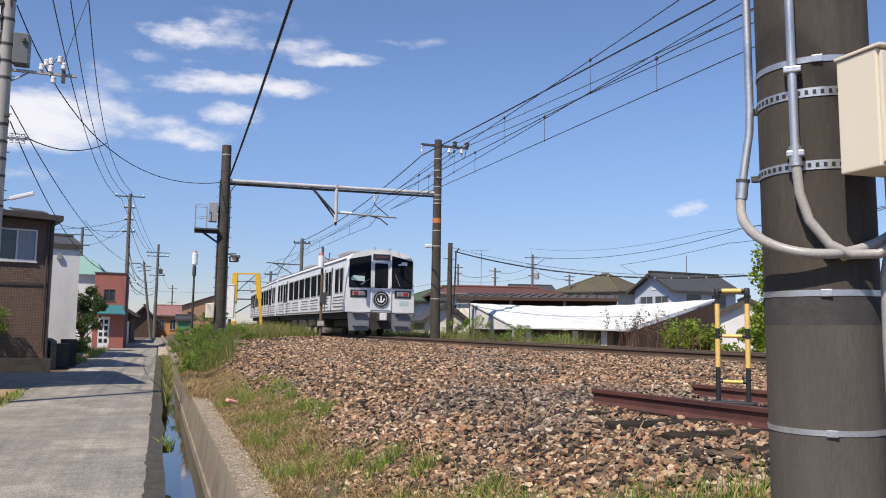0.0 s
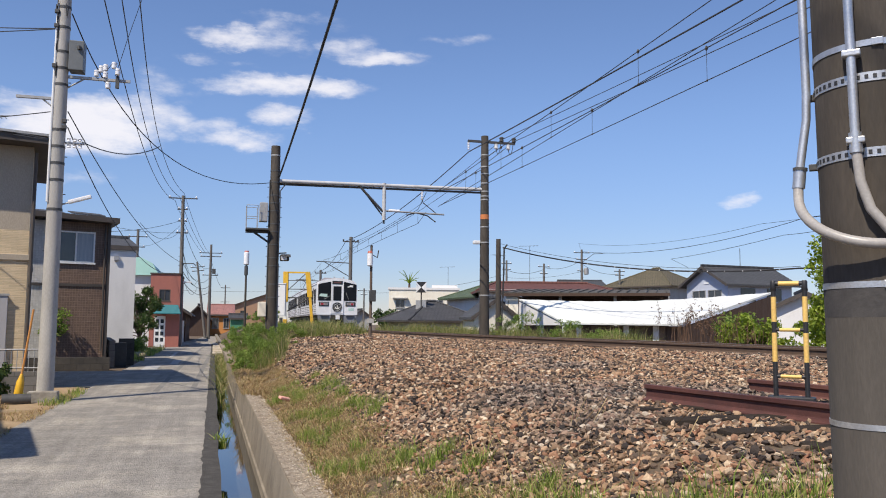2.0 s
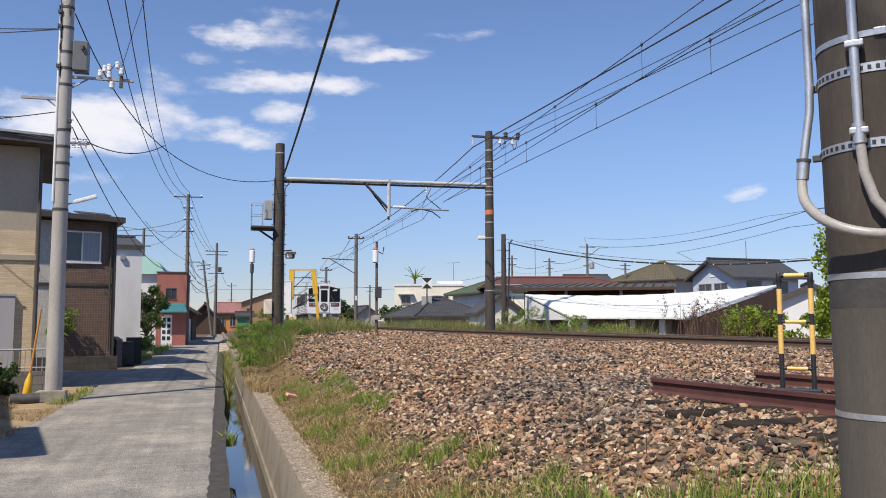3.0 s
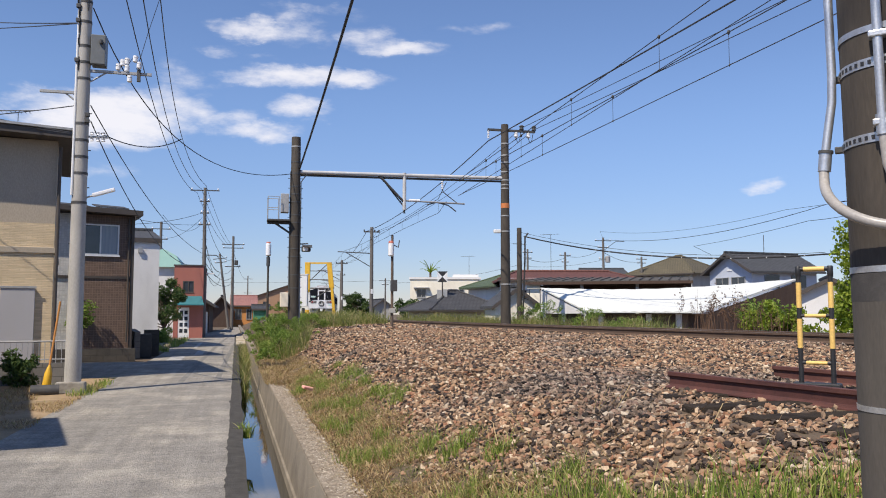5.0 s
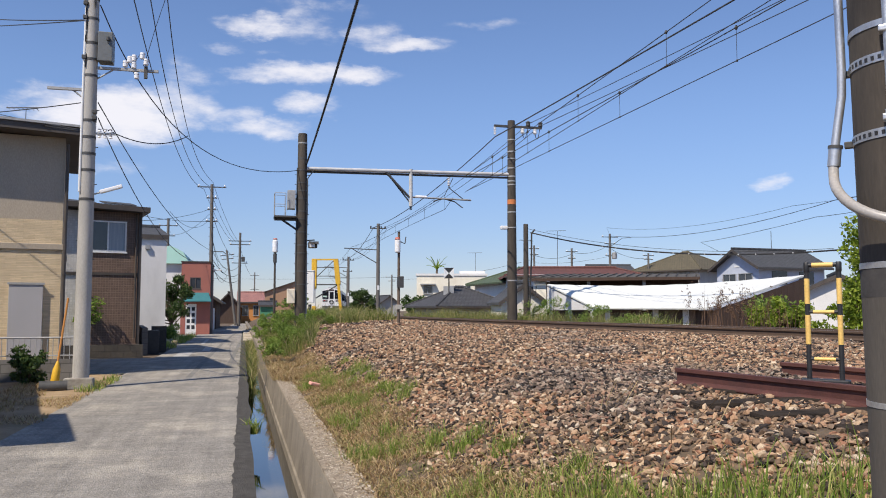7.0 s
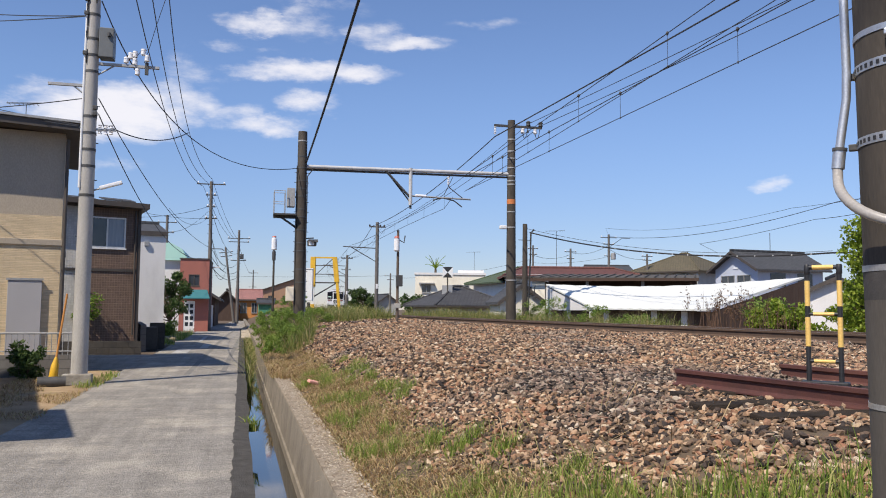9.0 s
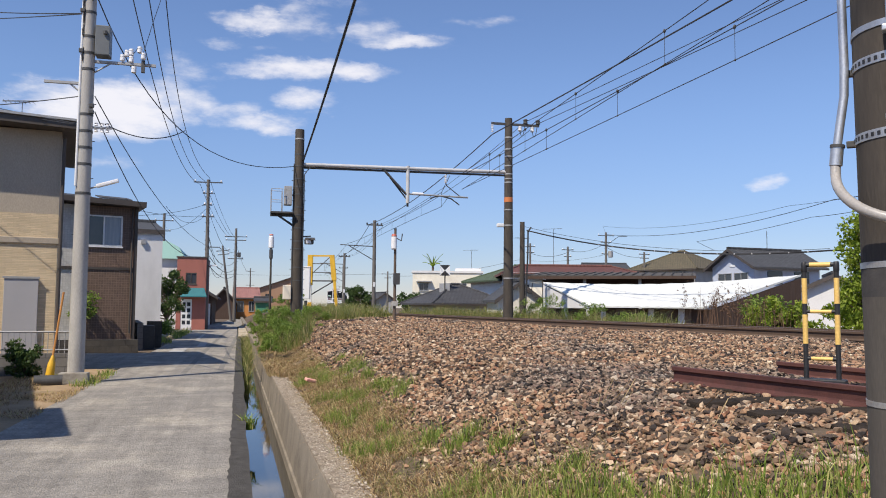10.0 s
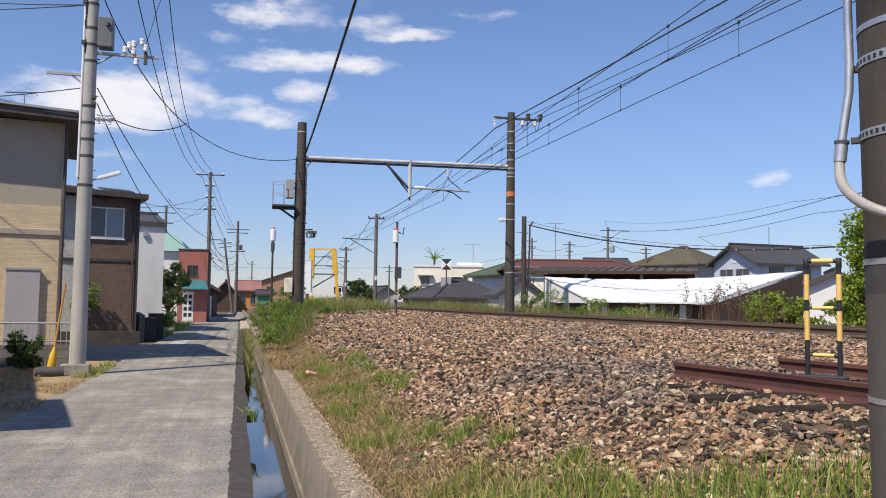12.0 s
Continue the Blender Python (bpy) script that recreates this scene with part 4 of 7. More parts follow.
# ---- train ----
def build_car(tail):
    """One white suburban car, 19.6 m long; its -y end is the tail. Local z = 0 at rail level."""
    th = thing("train_car", (0, 0, 0), 0, "white electric train car with black window areas and grey skirt" if tail else "white electric train car with dark windows", "train car", "train cars")
    H, W, L0, L1 = 3.62, 1.475, -9.8, 9.8
    prof = [(-W, 1.0), (-W + 0.01, 2.2), (-W + 0.05, 3.2), (-W + 0.22, 3.42), (-W + 0.7, 3.57), (0, H), (W - 0.7, 3.57), (W - 0.22, 3.42), (W - 0.05, 3.2), (W - 0.01, 2.2), (W, 1.0)]
    body = part("body", prism(prof, L0, L1), TRAIN_WHITE, th, "white painted car body")
    roof = [(-W + 0.2, 3.44), (-W + 0.68, 3.6), (0, H + 0.03), (W - 0.68, 3.6), (W - 0.2, 3.44), (0, 3.3)]
    part("roof", prism(roof, L0 + 0.3, L1 - 0.1), TRAIN_ROOF, th, "grey roof")
    for side in (-1, 1):
        x = side * W
        for y0, y1 in ((-6.9, -5.6), (5.6, 6.9)):
            door = part("door", box(min(x, x - side * 0.02) - 0.004, max(x, x - side * 0.02) + 0.004, y0, y1, 1.05, 3.0), TRAIN_WHITE, th)
            for ya, yb in ((y0 + 0.08, (y0 + y1) / 2 - 0.06), ((y0 + y1) / 2 + 0.06, y1 - 0.08)):
                part("door_window", box(x - 0.012, x + 0.012, ya, yb, 1.75, 2.85), TRAIN_GLASS, door)
            for ye in (y0 - 0.06, y1 + 0.02):
                part("door_edge", box(x - 0.012, x + 0.012, ye - 0.03, ye + 0.08, 1.05, 3.02), BLACK, door)
        for ya, yb in [(-9.2, -8.7), (-8.4, -7.7)] + [(-5.1 + 1.72 * k, -5.1 + 1.72 * k + 1.35) for k in range(6)] + [(7.4, 8.1), (8.5, 9.2)]:
            win = part("window", box(x - 0.012, x + 0.012, ya, yb, 1.85, 2.85), TRAIN_GLASS, th)
            part("frame", box(x - 0.008, x + 0.008, ya - 0.05, yb + 0.05, 1.8, 2.9), GALV_DULL, win)
        for z, h in ((1.62, 0.06), (1.5, 0.03), (1.36, 0.04), (1.2, 0.06)):
            for k in range(7):
                y0 = -9.3 + 2.7 * k + 0.4 * ((k * 5) % 3) / 3
                part("stripe", box(x - 0.006, x + 0.006, y0, y0 + 1.9 + 0.5 * ((k * 3 + int(z * 100)) % 3) / 2, z, z + h), TRAIN_GREY, th, "dark grey livery line")
        part("lower_line", box(x - 0.007, x + 0.007, L0 + 0.4, L1 - 0.2, 1.03, 1.1), TRAIN_GREY, th, "dark grey livery line")
        part("gutter", box(x - side * 0.04 - 0.02, x - side * 0.04 + 0.02, L0 + 0.2, L1 - 0.1, 3.2, 3.25), TRAIN_GREY, th)
    under = part("underframe", box(-1.25, 1.25, L0 + 0.4, L1 - 0.3, 0.72, 0.999), UNDER, th, "black underframe")
    for y in (-6.9, 6.9):
        bogie = part("bogie", box(-1.0, 1.0, y - 1.5, y + 1.5, 0.38, 0.7, bevel=0.05), UNDER, th, "black bogie")
        for dy in (-1.05, 1.05):
            for x in (-0.55, 0.55):
                wheel = tube([(x - 0.06, y + dy, 0.43), (x + 0.06, y + dy, 0.43)], 0.43, seg=18)
                part("wheel", wheel, UNDER, bogie)
    for k, (y, l) in enumerate(((-3.6, 1.6), (-1.4, 1.8), (1.2, 2.2), (3.7, 1.2))):
        part("equipment_box", box(-1.3, 1.3, y - l / 2, y + l / 2, 0.32 + 0.06 * (k % 2), 0.718, bevel=0.03), UNDER, th)
    for k, y in enumerate((-5.5, -1.0, 4.0)):
        part("roof_unit", box(-0.65, 0.65, y - 1.1, y + 1.1, 3.6, 3.86, bevel=0.06), TRAIN_ROOF, th, "grey roof air conditioner")
    if tail:
        f = L0
        part("face", prism([(-W + 0.0, 1.0), (-W + 0.02, 2.2), (-W + 0.07, 3.2), (-W + 0.25, 3.43), (-W + 0.7, 3.58), (0, H + 0.04), (W - 0.7, 3.58), (W - 0.25, 3.43), (W - 0.07, 3.2), (W - 0.02, 2.2), (W, 1.0)], f - 0.16, f + 0.05), TRAIN_WHITE, th, "white end panel")
        g = f - 0.16
        for sx, x0, x1 in ((-1, -1.38, -0.46), (1, 0.46, 1.38)):
            out = [(x0, 2.02), (x1, 2.02), (x1, 3.40 if sx < 0 else 3.2), (x0, 3.2 if sx < 0 else 3.40)]
            wnd = part("windscreen", prism(out, g - 0.025, g + 0.01), TRAIN_GLASS, th, "large black windscreen")
            xm = (x0 + x1) / 2
            if sx < 0:
                part("notice_card", prism([(xm - 0.36, 2.32), (xm + 0.2, 2.28), (xm + 0.2, 2.5), (xm - 0.28, 2.52), (xm - 0.38, 2.43)], g - 0.031, g - 0.026), CARD, wnd, "pale green card behind the glass")
                part("wiper", tube([(xm + 0.0, g - 0.035, 2.12), (xm + 0.4, g - 0.035, 2.38)], 0.012, seg=5), GALV_DULL, wnd)
            else:
                part("white_emblem", prism([(xm - 0.2, 3.0), (xm - 0.08, 2.98), (xm - 0.04, 3.02), (xm + 0.2, 2.99), (xm + 0.22, 3.14), (xm - 0.02, 3.15), (xm - 0.06, 3.06), (xm - 0.18, 3.05)], g - 0.031, g - 0.026), WHITE, wnd, "small white operator emblem")
                part("wiper", tube([(xm - 0.1, g - 0.035, 2.12), (xm - 0.3, g - 0.035, 2.6)], 0.012, seg=5), GALV_DULL, wnd)
        door = part("end_door", box(-0.40, 0.40, g - 0.03, g + 0.01, 1.08, 3.15, bevel=0.02), TRAIN_WHITE, th)
        part("door_window", box(-0.29, 0.29, g - 0.045, g - 0.02, 2.02, 3.06, bevel=0.008), TRAIN_GLASS, door)
        for x in (-0.42, 0.42):
            part("door_post", box(x - 0.035, x + 0.035, g - 0.05, g - 0.001, 1.06, 3.2, bevel=0.01), TRAIN_WHITE, door)
        sign = part("destination_box", box(-0.37, 0.37, g - 0.03, g + 0.01, 3.2, 3.45, bevel=0.01), BLACK, th, "dark destination display")
        part("writing_bar", box(-0.26, 0.26, g - 0.036, g - 0.031, 3.29, 3.37), MAROON, sign)
        for sx in (-1, 1):
            lamp = part("lamp_case", box(sx * 0.96 - 0.36, sx * 0.96 + 0.36, g - 0.035, g - 0.001, 1.62, 1.93, bevel=0.02), BLACK, th, "black lamp case")
            part("surround", box(sx * 0.96 - 0.27, sx * 0.96 + 0.27, g - 0.041, g - 0.036, 1.68, 1.87, bevel=0.002), GALV_DULL, lamp)
            part("tail_light", box(sx * 1.08 - 0.1, sx * 1.08 + 0.1, g - 0.052, g - 0.042, 1.7, 1.85, bevel=0.004), TAIL, lamp, "lit red tail light")
            part("headlight", box(sx * 0.83 - 0.1, sx * 0.83 + 0.1, g - 0.052, g - 0.042, 1.7, 1.85, bevel=0.004), LENS, lamp)
            part("skirt", prism([(sx * 0.45, 0.98), (sx * 1.4, 0.98), (sx * 1.32, 0.22), (sx * 0.5, 0.22)], g + 0.02, g + 0.12), SKIRT, th, "grey skirt panel")
            part("step", box(sx * 0.92 - 0.3, sx * 0.92 + 0.3, g - 0.12, g + 0.02, 0.94, 1.0), SKIRT, th)
            part("lower_step", box(sx * 0.9 - 0.3, sx * 0.9 + 0.3, g - 0.1, g + 0.02, 0.42, 0.5), SKIRT, th)
        badge = tube([(0, g - 0.06, 1.55), (0, g - 0.03, 1.55)], 0.36, seg=28)
        disc = part("badge", badge, BLACK, th, "round black head badge with white anchor-like emblem")
        ring = bmesh.new()
        for r0, r1, yy in ((0.335, 0.345, g - 0.064), (0.235, 0.25, g - 0.064)):
            vo = [(math.cos(2 * math.pi * k / 28), math.sin(2 * math.pi * k / 28)) for k in range(28)]
            a = [ring.verts.new((c * r0, yy, 1.55 + s * r0)) for c, s in vo]
            bb = [ring.verts.new((c * r1, yy, 1.55 + s * r1)) for c, s in vo]
            for k in range(28):
                ring.faces.new((a[k], a[(k + 1) % 28], bb[(k + 1) % 28], bb[k]))
        part("badge_ring", ring, WHITE, disc)
        part("emblem", tube([(-0.15, g - 0.066, 1.58), (-0.1, g - 0.066, 1.45), (0, g - 0.066, 1.41), (0.1, g - 0.066, 1.45), (0.15, g - 0.066, 1.58)], 0.03, seg=6), WHITE, disc)
        part("emblem_stem", box(-0.03, 0.03, g - 0.07, g - 0.061, 1.42, 1.7), WHITE, disc)
        part("writing_plate", box(0.82, 1.22, g - 0.012, g - 0.001, 1.3, 1.5, bevel=0.004), CARD, th, "pale plate with a line of writing")
        coup = part("coupler", box(-0.17, 0.17, g - 0.42, g + 0.3, 0.62, 0.98, bevel=0.04), UNDER, th, "black coupler")
        part("coupler_head", box(-0.15, 0.15, g - 0.47, g - 0.42, 0.66, 0.96, bevel=0.02), WHITE, coup)
        part("hose_box", box(-0.45, 0.45, g - 0.02, g + 0.1, 0.3, 0.99), UNDER, th)
        for x in (-0.18, 0.5):
            part("horn", tube([(x, f + 0.4, 3.62), (x, f + 0.4, 3.78)], 0.05), GALV_DULL, th)
    else:
        pan = part("pantograph", tube([(-0.5, -2.0, 3.95), (-0.3, 0.2, 4.3), (0, -1.0, 5.0)], 0.03), STEEL_DARK, th, "raised pantograph")
        part("contact_strip", tube([(-0.8, -1.0, 5.02), (0.8, -1.0, 5.02)], 0.03), STEEL_DARK, pan)
    return th


TRAIN_WHITE = surface("white train paint", (0.80, 0.80, 0.81), (0.74, 0.74, 0.76), 1.2, 0.35, 0.02, stain=(0.66, 0.66, 0.67))
TRAIN_ROOF = surface("grey roof paint", (0.36, 0.34, 0.36), (0.28, 0.27, 0.29), 2.0, 0.7, 0.1)
TRAIN_GREY = surface("charcoal livery", (0.12, 0.115, 0.12), (0.16, 0.155, 0.16), 3.0, 0.5, 0.0)
TRAIN_GLASS = surface("dark train glass", (0.012, 0.014, 0.018), (0.02, 0.022, 0.028), 0.8, 0.2, 0.0, spec=0.0)
UNDER = surface("sooty underframe", (0.03, 0.028, 0.027), (0.05, 0.045, 0.04), 4.0, 0.85, 0.3)
SKIRT = surface("grey skirt paint", (0.22, 0.225, 0.245), (0.17, 0.175, 0.195), 2.0, 0.5, 0.05)
CARD = surface("pale green card", (0.45, 0.6, 0.55), (0.5, 0.64, 0.6), 3.0, 0.5, 0.0)
MAROON = surface("maroon display", (0.14, 0.05, 0.05), (0.1, 0.04, 0.04), 3.0, 0.5, 0.0)
TAIL = glow("lit tail light", (0.30, 0.02, 0.03), 0.05)
LENS = surface("clear lamp lens", (0.2, 0.17, 0.17), (0.28, 0.24, 0.24), 8.0, 0.2, 0.0)
tail_car, lead_car = build_car(True), build_car(False)


# ---- lane-side poles ----
def build_lane_pole():
    th = thing("utility_pole", (-3.19, 18.1, 0.214), 0, "pale concrete utility pole with transformer and insulators", "utility pole", "utility poles")
    th.scale = (0.866, 0.866, 0.866)
    part("shaft", turned([(0.19, -0.6), (0.13, 12.5)], seg=20), POLE, th, smooth=True)
    part("cable_cover", tube([(-0.15, -0.12, 4.4), (-0.145, -0.1, 6.8), (-0.13, -0.09, 9.2)], 0.03), WHITE, th, "white cable guard", True)
    tr = part("transformer", box(0.17, 0.5, -0.2, 0.2, 7.58, 8.3, bevel=0.015), TRANSFORMER, th, "grey pole transformer")
    for z in (7.7, 8.1):
        part("bracket", tube([(0.1, 0, z), (0.3, 0, z)], 0.035), STEEL_DARK, tr)
    part("bushing", turned([(0.045, 8.08), (0.045, 8.16)], at=(0.4, -0.23, 0), seg=8), STEEL_DARK, tr)
    arm = part("insulator_arm", box(0.1, 1.55, -0.04, 0.04, 7.42, 7.48), GALV_DULL, th)
    for x, z in ((0.78, 7.5), (0.98, 7.48), (0.98, 7.66), (1.18, 7.7), (1.27, 7.55), (1.06, 7.2), (0.88, 7.62)):
        part("insulator", turned([(0.03, 0), (0.06, 0.02), (0.06, 0.1), (0.045, 0.105), (0.06, 0.12), (0.055, 0.16), (0.03, 0.17)], at=(x, -0.02 - 0.1 * (x > 1), z), seg=12), PORCELAIN, arm, "white porcelain insulator", True)
    part("switch", box(1.22, 1.3, -0.08, 0.0, 7.25, 7.55), STEEL_DARK, arm)
    part("brace", tube([(0.1, 0, 7.15), (0.5, 0, 7.42)], 0.02), GALV_DULL, arm)
    arm2 = part("side_arm", box(-0.95, -0.1, -0.04, 0.04, 6.86, 6.92), GALV_DULL, th)
    part("brace", tube([(-0.4, 0, 6.88), (-0.1, 0, 6.65)], 0.02), GALV_DULL, arm2)
    for z in (9.1, 8.6, 8.0, 7.6, 7.2, 6.1, 5.7, 5.3, 4.9, 4.2):
        part("band", turned([(0.196 - z * 0.00458, z), (0.196 - z * 0.00458, z + 0.06)], seg=20), STEEL_DARK, th, smooth=True)
    for k in range(16):
        part("step_bolt", tube([(-0.21, 0, 1.9 + 0.45 * k), (-0.12, 0, 1.9 + 0.45 * k)] if k % 2 else [(0.12, 0, 1.9 + 0.45 * k), (0.22, 0, 1.9 + 0.45 * k)], 0.011, seg=5), STEEL_DARK, th)
    for k, (z, dx, dz) in enumerate(((9.3, -0.32, 0.5), (9.0, -0.26, 0.42), (8.7, -0.22, 0.5), (8.3, -0.25, 0.35), (9.2, 0.2, 0.4), (7.75, -0.22, 0.45))):
        part("jumper_cable", tube(sag((-0.02 + dx * 0.35, -0.13, z), (dx * 0.5, -0.15, z - dz * 0.3), dz * 0.6, 8), 0.013, seg=5), CABLE, th, smooth=True)
    for z, s in ((8.95, -1), (8.6, -1), (7.62, -1), (6.3, 1), (6.15, 1)):
        part("cable_clamp", box(s * 0.14 - 0.05, s * 0.14 + 0.05, -0.17, -0.07, z, z + 0.09, bevel=0.01), STEEL_DARK, th)
    part("drop_wire", tube([(1.2, -0.05, 7.55), (1.3, -0.05, 7.9), (1.45, -0.05, 8.5), (1.75, 0, 9.6)], 0.008, seg=5), CABLE, th, smooth=True)
    part("drop_wire", tube([(1.0, -0.05, 7.65), (1.12, -0.05, 7.84), (1.25, -0.05, 7.86)], 0.008, seg=5), CABLE, th, smooth=True)
    lamp = part("street_light", box(0.32, 0.85, -0.06, 0.06, 0, 0.09, bevel=0.025), PORCELAIN, th, "white lane lamp on an arm")
    lamp.matrix_basis = pose(0, 0, 4.28, 0, -18, 0)
    part("arm", tube([(-0.1, 0, 0.02), (0.4, 0, 0.04)], 0.02), GALV_DULL, lamp)
    rack = part("spool_rack", box(0.14, 0.6, -0.04, 0.04, 5.82, 5.86), GALV_DULL, th)
    for x in (0.25, 0.38, 0.5):
        for z in (5.73, 5.88):
            part("spool", turned([(0.05, 0), (0.03, 0.03), (0.05, 0.06)], at=(x, -0.05, z), seg=8), PORCELAIN, rack, "", True)
    part("collar", box(-0.32, 0.32, -0.34, -0.05, -0.4, 0.02, bevel=0.03), CONCRETE, th, "broken concrete collar")


TRANSFORMER = surface("transformer paint", (0.15, 0.16, 0.165), (0.12, 0.13, 0.135), 3.0, 0.5, 0.05, stain=(0.19, 0.19, 0.19))
build_lane_pole()


def simple_pole(at, height, r, material, label, arms=((0.4, 1.4),), lean=0.0, wood=False):
    th = thing("utility_pole", at, 0, label, "utility pole", "utility poles")
    th.matrix_basis = pose(*at, 0, lean, 0)
    part("shaft", turned([(r, -0.2), (r * 0.68, height)], seg=12), material, th, smooth=True)
    for down, width in arms:
        arm = part("crossarm", box(-width / 2, width / 2, -0.04, 0.04, height - down - 0.07, height - down), STEEL_DARK, th)
        for k in range(3):
            part("insulator", turned([(0.03, 0), (0.06, 0.05), (0.03, 0.14)], at=(-width / 2 + 0.1 + k * (width - 0.2) / 2, 0, height - down), seg=8), PORCELAIN, arm, "", True)
    for k in range(int(height / 0.6) - 3):
        part("step_bolt", tube([(-r * 1.4, 0, 1.8 + 0.6 * k), (r * 1.4, 0, 1.8 + 0.6 * k)], 0.012, seg=4), STEEL_DARK, th)
    return th


p2 = simple_pole((-2.13, 57.6, 0), 10.15, 0.15, MAST_HAZE, "grey-brown utility pole beside the red house", ((0.15, 1.9), (0.9, 0.7), (1.7, 0.6), (2.5, 0.8)), lean=-0.5)
part("street_light", box(0.15, 0.7, -0.06, 0.06, 4.25, 4.34, bevel=0.02), PORCELAIN, p2, "white lane lamp")
part("side_bracket", tube([(0.05, 0, 5.55), (0.8, 0, 5.55), (0.95, 0, 5.4)], 0.03), STEEL_DARK, p2)
p3 = simple_pole((-0.42, 84, 0), 9.3, 0.16, MAST_HAZE, "weathered utility pole with several arms", ((0.8, 2.2), (1.15, 2.0), (3.0, 1.5)))
part("switch_box", box(0.15, 0.5, -0.2, 0.1, 6.4, 6.9, bevel=0.05), STEEL_DARK, p3, "small dark switch box")
simple_pole((-0.75, 88, 0), 7.9, 0.14, MAST_HAZE, "leaning grey utility pole", ((0.5, 1.4), (0.9, 1.2)), lean=-7.5)
simple_pole((1.9, 150, 0), 8.3, 0.14, MAST_HAZE, "distant grey utility pole beyond the lane", ((0.5, 1.6), (3, 1.5)))
simple_pole((-6.5, 75, 0), 9.6, 0.16, MAST_HAZE, "distant brown utility pole behind roofs", ((0.6, 1.6), (1.5, 1.2)))
simple_pole((18.7, 105, 0), 6.2, 0.13, MAST_HAZE, "distant utility pole beyond the track", ((0.3, 1.6), (0.8, 0.9)))
p4 = simple_pole((36.78, 78.1, 0), 9.5, 0.16, MAST_HAZE, "utility pole with drum transformer and brackets among the roofs", ((0.3, 1.8), (1.0, 1.2), (2.2, 1.0)))
part("transformer", turned([(0.2, 6.9), (0.26, 6.95), (0.26, 7.5), (0.15, 7.58)], at=(0.45, -0.1, 0), seg=14), GALV_DULL, p4, "grey drum transformer", True)
part("bracket", tube([(0.1, 0, 8.2), (1.4, 0, 9.1), (2.4, 0, 9.15)], 0.03), STEEL_DARK, p4)
simple_pole((33.0, 79.2, 0), 8.0, 0.15, MAST_HAZE, "distant utility pole among the roofs", ((0.3, 1.3), (1.0, 0.8)))
simple_pole((40.7, 77.3, 0), 7.5, 0.14, MAST_HAZE, "distant utility pole among the roofs", ((0.2, 1.2), (0.6, 1.0)))
simple_pole((29.2, 80.1, 0), 8.3, 0.14, MAST_HAZE, "distant utility pole among the roofs", ((0.3, 1.1), (0.9, 0.9)))


def build_side_pole():
    th = thing("cable_pole", (12.72, 36.0, 0.85), 0, "slim dark pole carrying a thick bundled cable", "utility pole", "utility poles")
    part("shaft", turned([(0.14, -0.3), (0.11, 4.75)], seg=12), MAST, th, smooth=True)
    part("down_cable", tube([(0.1, -0.12, 0.3), (0.22, -0.14, 3.2), (0.25, -0.1, 4.3), (0.4, -0.1, 4.5)], 0.04), CABLE, th, smooth=True)
    part("stay_hook", tube([(0.14, 0, 1.5), (0.45, 0, 1.4), (0.5, 0, 1.9)], 0.02), CABLE, th)
    span_wire("bundled_cable", sag((12.95, 36.0, 5.21), (19.55, 24.0, 3.65), 0.485, 24), 0.03, "thick black bundled cable hung from a wire", "cable", CABLE)
    span_wire("bundled_cable", sag((19.55, 24.0, 3.65), (26.0, 12.3, 4.4), 0.3, 16), 0.03, "thick black bundled cable hung from a wire", "cable", CABLE)
    for k in range(14):
        f = 0.3 + 0.05 * k
        p = Vector((12.95, 36.0, 5.21)).lerp(Vector((19.55, 24.0, 3.65)), f) - Vector((0, 0, 4 * 0.485 * f * (1 - f)))
        tagged(part("cable_tie", turned([(0.031, -0.02), (0.034, 0.0), (0.031, 0.02)], seg=8, at=p), WHITE, None, "small white tie round the bundled cable", True), category="cable tie", group="cable ties")
    span_wire("carrier_wire", sag((12.75, 36, 5.4), (19.6, 24.0, 3.72), 0.47, 24), 0.009, "thin carrier wire of a cable", "cable", WIRE)


build_side_pole()


